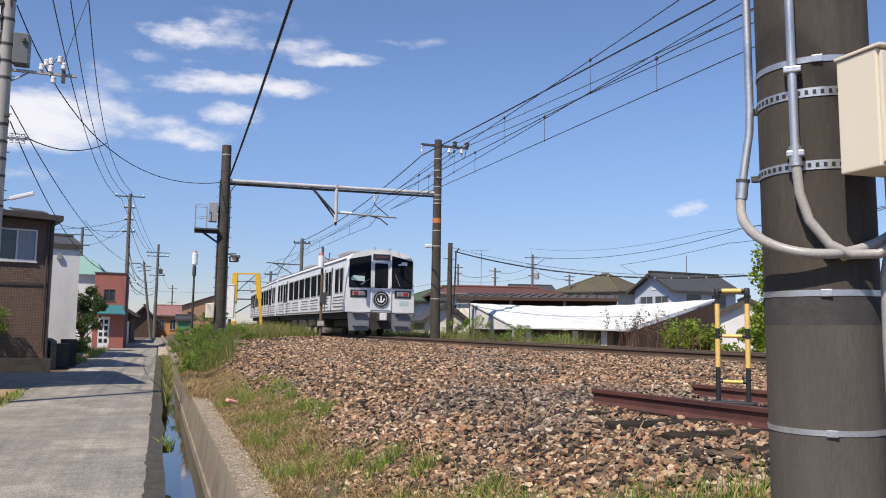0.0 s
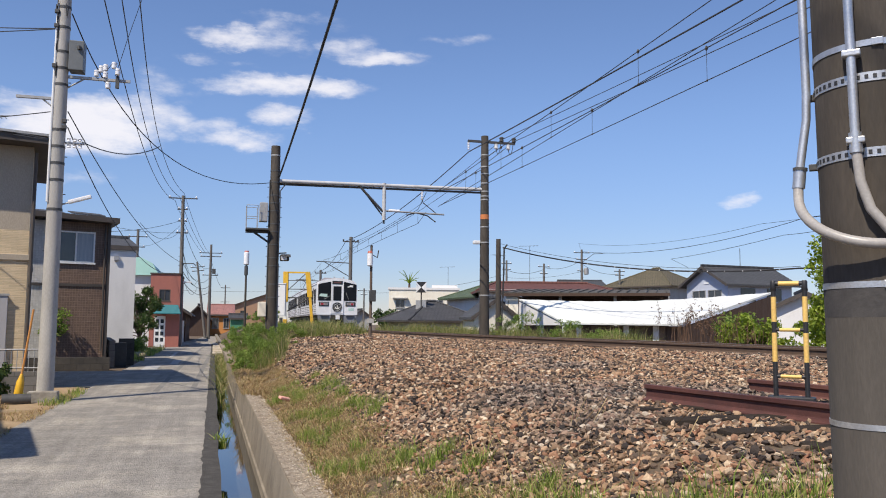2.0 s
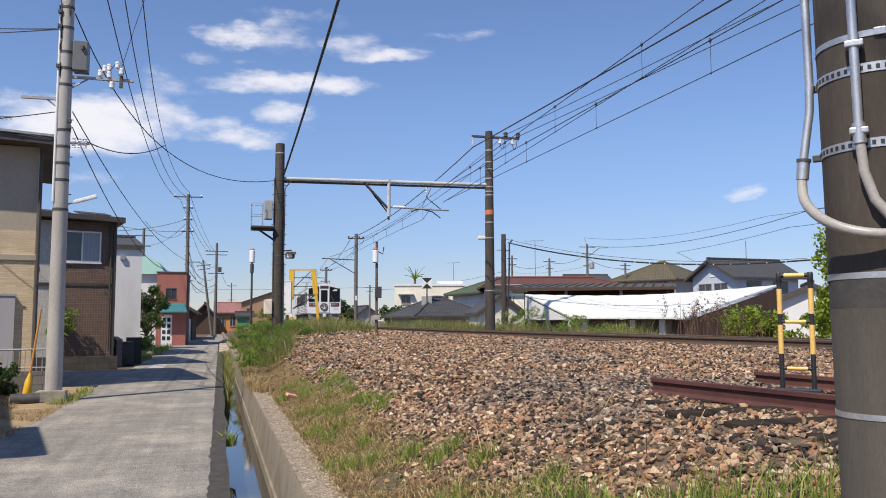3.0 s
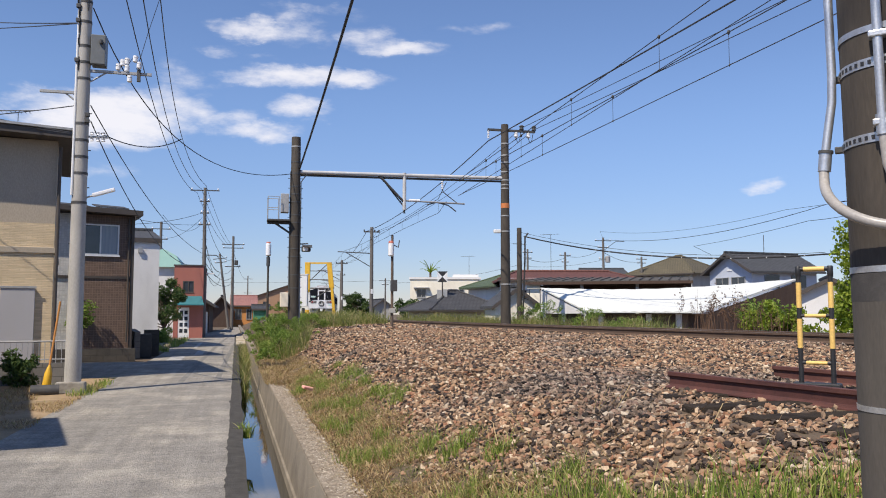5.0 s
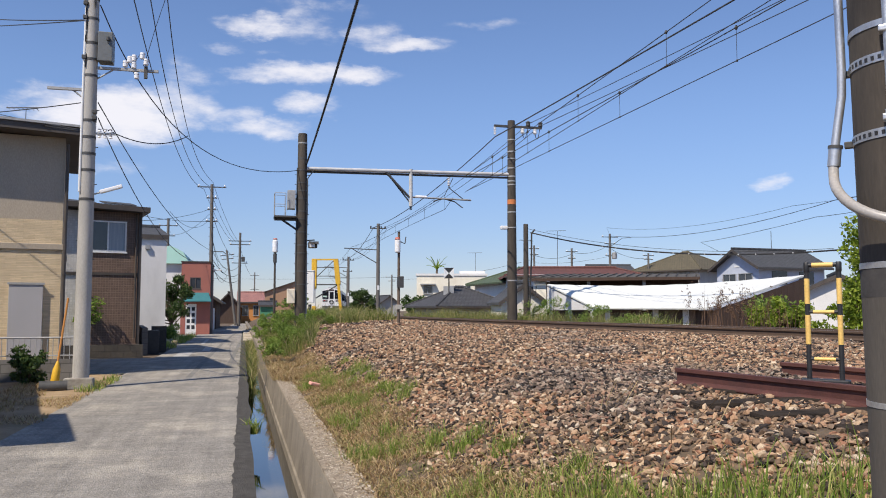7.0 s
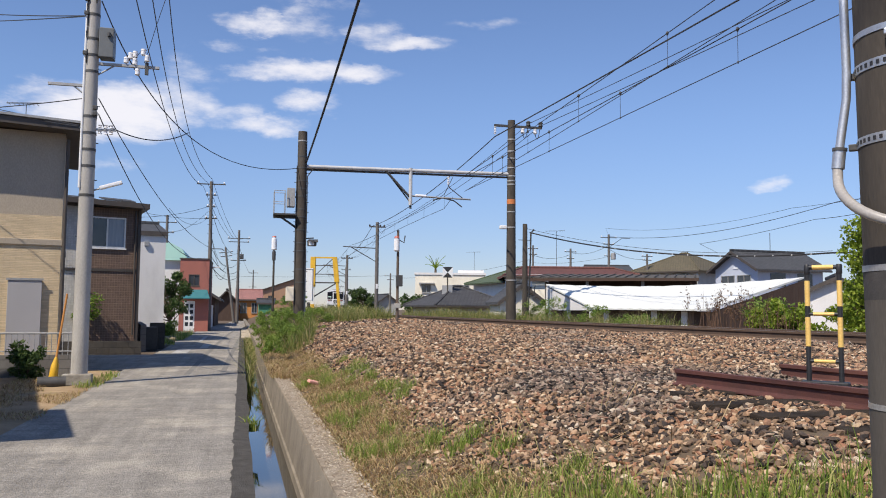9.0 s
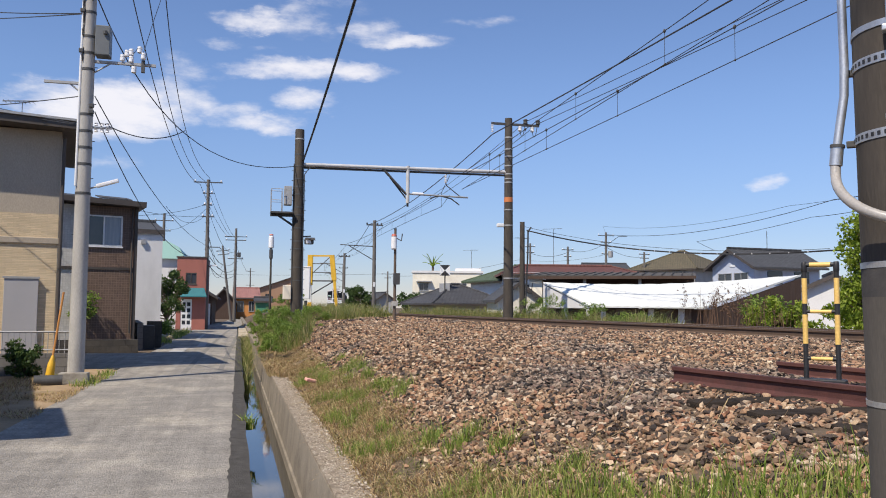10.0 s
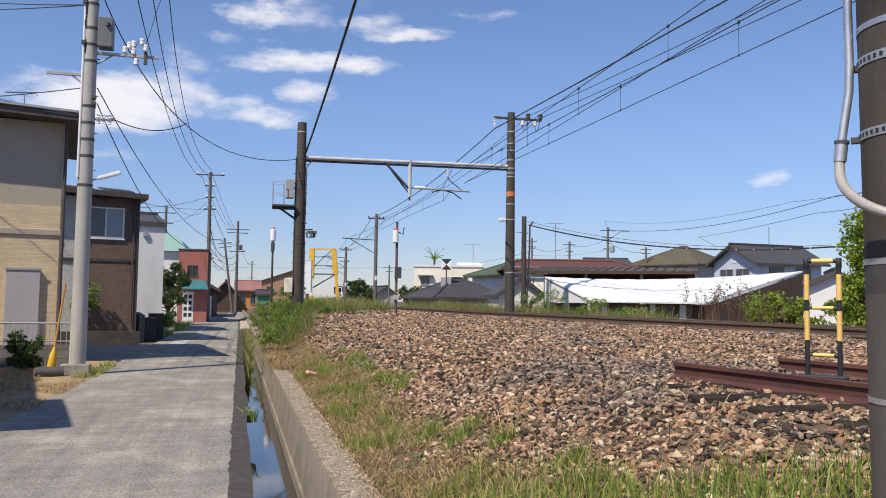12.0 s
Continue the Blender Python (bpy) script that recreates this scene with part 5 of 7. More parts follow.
def build_signal_pole():
    th = thing("crossing_signal_pole", (6.16, 33.0, 1.0), 0, "slim grey pole with white lantern and control box", "signal pole", "signal poles")
    th.scale = (0.84, 0.84, 0.84)
    part("shaft", turned([(0.075, -0.2), (0.06, 4.55)], seg=12), WOOD_POLE, th, smooth=True)
    can = part("lantern", turned([(0.09, 3.5), (0.145, 3.55), (0.145, 4.1), (0.09, 4.15)], seg=14, at=(-0.08, -0.1, 0)), PORCELAIN, th, "white cylindrical lantern", True)
    part("cap", turned([(0.14, 4.15), (0.1, 4.26)], seg=14, at=(-0.08, -0.1, 0)), TAIL_DULL, can, "faded red cap", True)
    part("bracket", tube([(0, 0, 4.1), (0.3, 0, 3.95), (0.35, 0, 4.3)], 0.03), STEEL_DARK, th)
    part("control_box", box(-0.1, 0.2, -0.3, -0.05, 1.8, 2.35, bevel=0.02), STEEL_DARK, th, "dark control box")
    part("joint_box", box(-0.14, 0.14, -0.14, 0.14, 0.75, 0.98, bevel=0.02), POLE, th)
    lone = thing("crossing_signal_pole", (1.65, 45.9, 0.2), 0, "slim pole with white lantern beside the crossing", "signal pole", "signal poles")
    part("shaft", turned([(0.07, -0.2), (0.05, 4.6)], seg=12), MAST, lone, smooth=True)
    part("lantern", turned([(0.08, 4.55), (0.15, 4.6), (0.15, 5.2), (0.08, 5.28)], seg=14), PORCELAIN, lone, "white cylindrical lantern", True)
    part("neck", turned([(0.1, 4.0), (0.1, 4.5)], seg=12), STEEL_DARK, lone, "", True)
    part("cap", turned([(0.13, 5.28), (0.1, 5.34)], seg=14), TAIL_DULL, lone, "faded red cap", True)
    sign = thing("railway_sign", (14.6, 58.2, 0.3), -14, "black and white hourglass railway sign on a thin post", "sign")
    part("post", tube([(0, 0, -0.3), (0, 0, 3.9)], 0.05), MAST, sign, smooth=True)
    part("upper_half", prism([(-0.38, 4.4), (0.38, 4.4), (0, 4.0)], -0.02, 0.02), BLACK, sign)
    part("lower_half", prism([(-0.36, 3.62), (0, 4.0), (0.36, 3.62)], -0.02, 0.02), BLACK, sign)
    part("side_half", prism([(-0.37, 3.63), (-0.37, 4.38), (-0.02, 4.01)], -0.015, 0.015), WHITE, sign)
    part("side_half", prism([(0.37, 3.63), (0.02, 4.01), (0.37, 4.38)], -0.015, 0.015), WHITE, sign)
    part("plate", box(-0.4, 0.36, -0.02, 0.02, 2.4, 3.05), GALV_DULL, sign, "plain grey plate")


TAIL_DULL = surface("faded red", (0.5, 0.14, 0.1), (0.42, 0.12, 0.09), 4.0, 0.5, 0.0)
build_signal_pole()


def build_gauge_frame():
    """Yellow height-limit frame at the level crossing."""
    th = thing("height_limit_frame", (4.3, 52.4, 0.75), -14, "yellow steel height-limit frame at the level crossing", "gauge frame")
    part("post", box(-0.12, 0.2, -0.12, 0.12, 2.2, 4.1, bevel=0.02), YELLOW, th)
    part("post", box(-0.08, 0.16, -0.1, 0.1, -0.3, 1.1, bevel=0.02), YELLOW, th)
    part("post_grey", box(-0.06, 0.14, -0.08, 0.08, 1.1, 2.2), WHITE, th)
    bm = prism([(1.25, 4.1), (1.55, 4.1), (1.72, 2.5), (1.42, 2.5)], -0.1, 0.1)
    part("post", bm, YELLOW, th)
    part("post", prism([(1.5, 2.5), (1.66, 2.5), (1.95, -0.3), (1.75, -0.3)], -0.08, 0.08), YELLOW, th)
    part("head_bar", box(-0.1, 1.5, -0.04, 0.04, 4.0, 4.1), YELLOW, th)
    for z in (3.55, 3.0):
        part("cross_bar", tube([(0.1, 0, z), (1.5, 0, z)], 0.025), STEEL_DARK, th)
    part("cross_bar", box(0.1, 1.7, -0.04, 0.04, 2.42, 2.5), STEEL_DARK, th)
    part("diagonal", tube([(0.15, 0, 1.6), (1.55, 0, 2.45)], 0.04), STEEL_DARK, th)
    part("diagonal", tube([(0.15, 0, 2.9), (1.3, 0, 4.0)], 0.025), STEEL_DARK, th)
    part("boom", tube([(0.2, 0, -0.1), (1.9, 0, 0.75)], 0.05), YELLOW, th)
    part("low_bar", tube([(0.5, 0, -0.05), (2.4, 0, -0.05)], 0.04), YELLOW, th)
    board = thing("crossing_cabinet", (4.02, 51.5, 0.6), -14, "tall white signal cabinet beside the yellow frame", "cabinet")
    part("body", box(-0.24, 0.26, -0.2, 0.2, 1.45, 3.4, bevel=0.03), WHITE, board)
    part("leg", tube([(0, 0, -0.3), (0, 0, 1.35)], 0.1), STEEL_DARK, board)
    part("lid", box(-0.27, 0.29, -0.23, 0.23, 3.4, 3.46, bevel=0.01), WHITE, board)


build_gauge_frame()


# ---- houses ----
def roof_mat(name, a, b, w=0.28):
    return tiles(name, a, b, (0.5, 0.5, 0.5), w, w * 0.9, 0.03, 0.75, 0.5, 0.03, axis="xy")


ROOF_DARK = roof_mat("dark glazed roof tiles", (0.085, 0.088, 0.095), (0.06, 0.062, 0.068))
ROOF_OLIVE = roof_mat("olive roof tiles", (0.15, 0.125, 0.075), (0.105, 0.09, 0.055))
ROOF_GREEN = roof_mat("green roof tiles", (0.10, 0.14, 0.075), (0.075, 0.105, 0.06))
ROOF_RED = roof_mat("red-brown roof tiles", (0.17, 0.066, 0.052), (0.13, 0.055, 0.045))
ROOF_GREY = roof_mat("grey roof tiles", (0.075, 0.075, 0.08), (0.055, 0.055, 0.06))
ROOF_PINK = roof_mat("faded pink roof tiles", (0.42, 0.2, 0.17), (0.33, 0.16, 0.14))
ROOF_MINT = surface("mint metal roof", (0.45, 0.72, 0.62), (0.4, 0.66, 0.57), 2.0, 0.5, 0.1)
PLASTER_WHITE = surface("white plaster", (0.74, 0.73, 0.72), (0.68, 0.67, 0.66), 1.0, 0.9, 0.1, stain=(0.58, 0.57, 0.56), stretch=(1, 1, 0.4))
PLASTER_CREAM = surface("cream plaster", (0.82, 0.77, 0.65), (0.76, 0.71, 0.59), 1.0, 0.9, 0.1, stain=(0.64, 0.58, 0.47), stretch=(1, 1, 0.4))
PLASTER_BLUE = surface("pale blue-grey plaster", (0.52, 0.56, 0.66), (0.47, 0.51, 0.6), 1.0, 0.9, 0.1, stain=(0.42, 0.45, 0.53), stretch=(1, 1, 0.4))
PLASTER_GREY = surface("grey plaster", (0.46, 0.45, 0.43), (0.38, 0.37, 0.355), 1.0, 0.9, 0.1, stain=(0.3, 0.29, 0.28), stretch=(1, 1, 0.4))
TAUPE = surface("taupe wall panel", (0.42, 0.36, 0.285), (0.39, 0.335, 0.265), 1.5, 0.9, 0.2, stretch=(1, 1, 0.4))
BEIGE_BRICK = tiles("beige split-face siding", (0.70, 0.56, 0.37), (0.62, 0.49, 0.32), (0.78, 0.78, 0.78), 0.24, 0.04, 0.003, 0.85, 0.5, 0.012)
BROWN_TILE = tiles("brown square wall tiles", (0.155, 0.1, 0.073), (0.13, 0.085, 0.062), (1.7, 1.75, 1.8), 0.085, 0.085, 0.0055, 0.6, 0.0, 0.006)
PALE_TILE = tiles("pale square wall tiles", (0.6, 0.58, 0.54), (0.55, 0.53, 0.5), (0.8, 0.8, 0.8), 0.085, 0.085, 0.005, 0.6, 0.0, 0.006)
RED_WALL = surface("brick-red wall", (0.36, 0.13, 0.1), (0.31, 0.115, 0.09), 1.5, 0.85, 0.2, stain=(0.27, 0.11, 0.09))
ORANGE_WALL = surface("orange wall", (0.62, 0.27, 0.08), (0.55, 0.24, 0.08), 1.5, 0.85, 0.1)
TAN_METAL = surface("tan metal siding", (0.42, 0.25, 0.15), (0.37, 0.22, 0.135), 2.0, 0.7, 0.1, stretch=(6, 6, 0.2))
GREEN_METAL = surface("green corrugated metal", (0.08, 0.27, 0.14), (0.07, 0.22, 0.12), 2.0, 0.6, 0.1, stretch=(8, 8, 0.2))
BLOCK = tiles("concrete blocks", (0.19, 0.18, 0.165), (0.14, 0.13, 0.12), (0.6, 0.6, 0.6), 0.4, 0.2, 0.01, 0.95, 0.5, 0.006)
BLOCK_DARK = tiles("dark brown concrete blocks", (0.085, 0.074, 0.062), (0.055, 0.05, 0.045), (0.7, 0.7, 0.7), 0.4, 0.2, 0.01, 0.95, 0.5, 0.006)
FASCIA = surface("dark brown fascia", (0.06, 0.05, 0.043), (0.085, 0.07, 0.06), 3.0, 0.6, 0.05)
# old brown boards, darkened for shade under eaves and inside the open shed
SHADOW_WOOD = surface("aged boards darkened for shade", (0.085, 0.05, 0.035), (0.05, 0.032, 0.025), 2.0, 0.9, 0.4, stretch=(9, 9, 0.5), stain=(0.13, 0.085, 0.06), stain_scale=2.0)
OLD_BOARD = surface("weathered brown boards", (0.17, 0.115, 0.085), (0.1, 0.07, 0.052), 2.0, 0.9, 0.4, stretch=(14, 14, 0.4))
SHEET_ROOF = surface("white painted metal roofing", (0.71, 0.725, 0.69), (0.66, 0.675, 0.64), 0.8, 0.55, 0.05, stain=(0.62, 0.63, 0.62), stain_scale=1.2)
OLD_SHEET = surface("weathered grey corrugated roofing", (0.1, 0.092, 0.082), (0.06, 0.054, 0.048), 2.0, 0.9, 0.3, stretch=(5, 5, 1))


def gable(name, at, turn, w, d, eave, ridge, wall, roofing, label, category="house", over=0.5, along_x=True, windows=(), group="houses"):
    """A house with a gabled roof; local front faces -y. along_x: the ridge runs along the front."""
    th = thing(name, at, turn, label, category, group)
    if along_x:
        part("wall", box(-w / 2, w / 2, 0, d, -0.3, eave), wall, th)
        prof = [(0.0, eave), (d, eave), (d / 2, ridge - 0.12)]
        for x0 in (-w / 2, w / 2 - 0.12):
            bm = bmesh.new()
            a = [bm.verts.new((x0, y, z)) for y, z in prof]
            b = [bm.verts.new((x0 + 0.12, y, z)) for y, z in prof]
            bm.faces.new(a), bm.faces.new(b[::-1])
            for i in range(3):
                bm.faces.new((a[(i + 1) % 3], a[i], b[i], b[(i + 1) % 3]))
            part("gable_wall", bm, wall, th)
        k = (ridge - eave) / (d / 2)
        X = w / 2 + over
        part("roof_slope", slab([(-X, -over, eave - k * over), (X, -over, eave - k * over), (X, d / 2, ridge), (-X, d / 2, ridge)], 0.14), roofing, th)
        part("roof_slope", slab([(-X, d / 2, ridge), (X, d / 2, ridge), (X, d + over, eave - k * over), (-X, d + over, eave - k * over)], 0.14), roofing, th)
        part("ridge_cap", box(-X, X, d / 2 - 0.12, d / 2 + 0.12, ridge - 0.03, ridge + 0.13, bevel=0.04), roofing, th)
        part("fascia", box(-X, X, -over - 0.03, -over - 0.002, eave - k * over - 0.2, eave - k * over - 0.01), FASCIA, th)
    else:
        part("wall", prism([(-w / 2, -0.3), (w / 2, -0.3), (w / 2, eave), (0, ridge - 0.15), (-w / 2, eave)], 0, d), wall, th)
        k = (ridge - eave) / (w / 2)
        X = w / 2 + over
        part("roof_slope", slab([(-X, -over, eave - k * over), (0, -over, ridge), (0, d + over, ridge), (-X, d + over, eave - k * over)], 0.14), roofing, th)
        part("roof_slope", slab([(0, -over, ridge), (X, -over, eave - k * over), (X, d + over, eave - k * over), (0, d + over, ridge)], 0.14), roofing, th)
        part("ridge_cap", box(-0.12, 0.12, -over, d + over, ridge - 0.03, ridge + 0.13, bevel=0.04), roofing, th)
        for s in (-1, 1):
            part("bargeboard", slab([(0, -over - 0.04, ridge - 0.02), (s * X, -over - 0.04, eave - k * over - 0.02), (s * X, -over - 0.002, eave - k * over - 0.02), (0, -over - 0.002, ridge - 0.02)], 0.2), FASCIA, th)
    for x0, x1, z0, z1 in windows:
        window(th, x0, x1, z0, z1, -0.05, GALV_DULL)
    return th


def hip(name, at, turn, w, d, eave, ridge, wall, roofing, label, over=0.6, ridge_len=None, windows=(), group="houses", category="house"):
    th = thing(name, at, turn, label, category, group)
    part("wall", box(-w / 2, w / 2, 0, d, -0.3, eave), wall, th)
    X, y0, y1 = w / 2 + over, -over, d + over
    r = (ridge_len if ridge_len is not None else max(0.4, w - d)) / 2
    ym = d / 2
    e = eave - 0.1
    for name2, c in (("roof_slope", [(-X, y0, e), (X, y0, e), (r, ym, ridge), (-r, ym, ridge)]), ("roof_slope", [(X, y1, e), (-X, y1, e), (-r, ym, ridge), (r, ym, ridge)])):
        part(name2, slab(c, 0.12), roofing, th)
    for s in (-1, 1):
        part("roof_hip", slab([(s * X, y0, e), (s * X, y1, e), (s * r, ym, ridge)] if s > 0 else [(s * X, y1, e), (s * X, y0, e), (s * r, ym, ridge)], 0.12), roofing, th)
        for yy in (y0, y1):
            part("hip_cap", tube([(s * X, yy, e), (s * r, ym, ridge)], 0.09, seg=6), roofing, th)
    part("ridge_cap", tube([(-r, ym, ridge + 0.03), (r, ym, ridge + 0.03)], 0.12, seg=6), roofing, th)
    part("gutter", box(-X, X, y0 - 0.1, y0 - 0.002, e - 0.14, e - 0.03), FASCIA, th)
    for x0, x1, z0, z1 in windows:
        window(th, x0, x1, z0, z1, -0.05, GALV_DULL)
    return th


def build_beige_house():
    th = thing("house", (-4.25, 21.2, 0), 10, "two-storey house with taupe upper wall and beige brick siding", "house", "houses")
    x0 = -9.5
    part("lower_wall", box(x0, 0, 0, 5.0, -0.3, 3.03), BEIGE_BRICK, th, "beige split-face siding")
    part("middle_wall", box(x0, 0, 0, 5.0, 3.17, 3.74), BEIGE_BRICK, th)
    part("upper_wall", box(x0, 0, 0.01, 5.0, 3.742, 5.75), TAUPE, th, "smooth taupe wall")
    part("belt_course", box(x0, 0.03, -0.04, 5.03, 3.03, 3.17, bevel=0.01), TAUPE, th)
    part("roof", slab([(x0 - 0.5, -0.6, 6.25), (0.45, -0.6, 5.9), (0.45, 5.6, 5.9), (x0 - 0.5, 5.6, 6.25)], 0.17), FASCIA, th, "dark boxed eave")
    part("roof_sheet", slab([(x0 - 0.55, -0.65, 6.31), (0.5, -0.65, 5.96), (0.5, 5.65, 5.96), (x0 - 0.55, 5.65, 6.31)], 0.055), GALV_DULL, th, "grey metal roof edge")
    part("downpipe", tube([(0.06, -0.06, 5.6), (0.06, -0.06, 0.1)], 0.04), FASCIA, th, smooth=True)
    part("panel", box(-1.09, -0.37, -0.1, -0.005, -0.02, 2.21, bevel=0.01), GREY_PANEL, th, "flat grey cupboard door")
    part("panel_trim", box(-1.12, -0.34, -0.12, -0.103, 2.19, 2.24), GALV_DULL, th)
    wall = thing("garden_wall", (-3.55, 20.0, 0), 4, "low concrete block wall with metal fence", "garden wall")
    part("blocks", box(-10, 0.0, 0, 0.15, -0.2, 0.5), BLOCK, wall)
    part("fence_rail", tube([(-10, 0.07, 0.98), (0, 0.07, 0.98)], 0.02), GALV_DULL, wall)
    part("fence_rail", tube([(-10, 0.07, 0.58), (0, 0.07, 0.58)], 0.015), GALV_DULL, wall)
    for k in range(40):
        part("fence_bar", tube([(-0.115 * k, 0.07, 0.5), (-0.115 * k, 0.07, 0.98)], 0.009, seg=5), GALV_DULL, wall)
    # neighbour outside the view, whose eave throws the shade on the lane
    nb = thing("house", (-5.0, 8.35, 0), 13, "plain taupe two-storey neighbour house", "house", "houses")
    part("wall", box(-9, -0.5, 0.5, 9.0, -0.3, 5.1), TAUPE, nb)
    part("roof", box(-9.5, 0, 0, 3.0, 5.1, 5.3), FASCIA, nb)
    part("rear_roof", box(-9.5, -0.35, 3.0, 9.5, 5.1, 5.3), FASCIA, nb)


GREY_PANEL = surface("grey steel panel", (0.42, 0.41, 0.42), (0.38, 0.37, 0.38), 1.0, 0.6, 0.05)
build_beige_house()


def build_brown_house():
    th = thing("house", (-3.62, 30.9, 0), 15, "two-storey house clad in small brown tiles", "house", "houses")
    xm, x0 = -1.98, -6.0
    hole = (-1.68, -0.46, 3.64, 4.72)
    part("wall", holed(xm, 0, -0.2, 5.05, 0, 0.2, [hole]), BROWN_TILE, th, "dark brown square tiles")
    part("pale_wall", box(x0, xm - 0.01, 0.02, 0.2, -0.2, 5.05), PALE_TILE, th, "pale square tiles")
    part("side_wall", box(-0.2, 0, 0.21, 6, -0.2, 5.05), BROWN_TILE, th)
    part("inner_floor", box(x0, -0.21, 0.21, 5.79, 2.5, 2.6), PLASTER_GREY, th)
    part("back_wall", box(x0, -0.21, 5.8, 6, -0.2, 5.05), PALE_TILE, th)
    part("belt_course", box(x0, 0.02, -0.03, -0.002, 2.82, 2.91), FASCIA, th)
    part("corner_post", box(-0.06, 0.05, -0.05, 0.1, -0.2, 5.05, bevel=0.01), FASCIA, th)
    part("downpipe", tube([(-0.14, -0.07, 5.0), (-0.14, -0.07, 0.6)], 0.035), FASCIA, th, smooth=True)
    part("roof", slab([(x0 - 0.4, -0.5, 5.42), (0.25, -0.5, 5.22), (0.25, 6.4, 5.22), (x0 - 0.4, 6.4, 5.42)], 0.18), FASCIA, th, "dark flat eave")
    for xa in (-2.5, -1.2, -3.8):
        part("solar_panel", slab([(xa, 0.4, 5.42), (xa + 1.1, 0.4, 5.38), (xa + 1.1, 1.9, 5.62), (xa, 1.9, 5.66)], 0.04), ROOF_DARK, th, "tilted roof panel")
    window(th, *hole, -0.01, WHITE, (GLASS, CURTAIN))
    wl = thing("garden_wall", (-3.3, 29.75, 0), 8, "low dark concrete block garden wall", "garden wall")
    part("front", box(-6, 0, 0, 0.2, -0.1, 0.42), BLOCK_DARK, wl)
    part("side", box(0.0, 0.2, 1.4, 8.0, -0.1, 0.95), BLOCK, wl)
    part("gate_wall", box(0.4, 0.95, 3.6, 3.8, -0.1, 0.98), BLOCK_DARK, wl)
    # solid black box added for the darkness of an opening here
    part("dark_opening", box(0.22, 0.62, 2.2, 2.7, -0.02, 0.85, bevel=0.02), BLACK, wl, "black box for the shade in an opening")


build_brown_house()


def build_lane_houses():
    wh = gable("house", (-6.3, 39.5, 0), 12, 5.7, 7, 5.1, 5.75, PLASTER_WHITE, ROOF_DARK, "white plastered house with a dark tiled roof", along_x=True, over=0.08)
    part("vent", box(1.9, 2.1, -0.12, -0.01, 4.4, 4.6), GALV_DULL, wh)
    mint = thing("house", (-5.15, 59.5, 0), 0, "pale house with a mint green metal roof", "house", "houses")
    part("wall", box(-3, 1.35, 0, 7, -0.2, 4.8), PLASTER_WHITE, mint)
    part("roof", prism([(-3.2, 4.8), (1.5, 4.8), (1.05, 5.6), (0.3, 6.0), (-3.0, 6.0)], -0.3, 7.2), ROOF_MINT, mint)
    red = thing("shop", (-3.0, 56.6, 0), 0, "brick-red flat-roofed shop with a teal awning", "shop", "houses")
    part("wall", holed(-1.0, 0.85, -0.2, 4.75, 0, 0.2, [(-0.45, 0.25, 3.0, 3.75), (-0.7, 0.0, 0.0, 2.0)]), RED_WALL, red)
    part("side_wall", box(0.65, 0.85, 0.21, 6, -0.2, 4.75), RED_WALL, red)
    part("roof", box(-1.05, 0.9, -0.06, 6, 4.752, 4.83), FASCIA, red)
    window(red, -0.45, 0.25, 3.0, 3.75, 0.02, FASCIA)
    part("awning", slab([(-0.95, -0.7, 2.2), (0.95, -0.7, 2.2), (0.75, -0.01, 2.75), (-0.95, -0.01, 2.75)], 0.06), TEAL, red, "teal awning")
    door = part("door", box(-0.7, 0.0, 0.03, 0.08, 0.0, 2.0), WHITE, red, "white door with square panes")
    for r in range(4):
        for c in range(2):
            part("pane", box(-0.6 + 0.3 * c, -0.4 + 0.3 * c, 0.015, 0.028, 0.35 + 0.4 * r, 0.6 + 0.4 * r), GLASS, door)
    dark = gable("house", (-1.75, 103, 0), 0, 2.4, 8, 2.5, 3.75, SHADOW_WOOD, ROOF_GREY, "low dark house with a tiled roof", along_x=False)
    gable("house", (-4.0, 72, 0), 0, 3.6, 12, 2.6, 3.7, SHADOW_WOOD, ROOF_DARK, "dark timber house with tiled roof", along_x=False)
    fence = thing("metal_fence", (-2.35, 66, 0), 90, "white corrugated metal fence along the lane", "fence")
    for k in range(8):
        part("panel", box(-1.5 + 1.0 * k, -0.52 + 1.0 * k, -0.03, 0.03, -0.1, 1.75), PLASTER_WHITE if k % 3 else GREY_PANEL, fence)
    gable("house", (0.95, 108, 0), 0, 2.8, 8, 2.75, 3.95, ORANGE_WALL, ROOF_PINK, "orange-walled house with a faded pink tiled roof", along_x=True, over=0.35, windows=((-1.1, -0.3, 0.9, 2.2), (0.3, 1.0, 0.9, 2.2)))
    gable("shed", (2.65, 92, 0), 0, 1.6, 3.5, 2.2, 2.55, GREEN_METAL, ROOF_GREY, "green corrugated metal shed", "shed", along_x=True, over=0.25)
    br = thing("warehouse", (6.2, 118, 0), 0, "long tan metal warehouse with a sloping roof", "warehouse", "houses")
    part("wall", prism([(-5.3, -0.2), (1.4, -0.2), (1.4, 5.75), (-5.3, 3.4)], 0, 10), TAN_METAL, br)
    part("roof", slab([(-5.6, -0.3, 3.4), (1.7, -0.3, 5.96), (1.7, 10.3, 5.96), (-5.6, 10.3, 3.4)], 0.09), FASCIA, br)
    for x in (-2.6, -0.6):
        window(br, x, x + 0.7, 2.4, 3.3, -0.06, FASCIA)


TEAL = surface("teal awning", (0.03, 0.17, 0.19), (0.025, 0.14, 0.16), 2.0, 0.6, 0.1)
build_lane_houses()


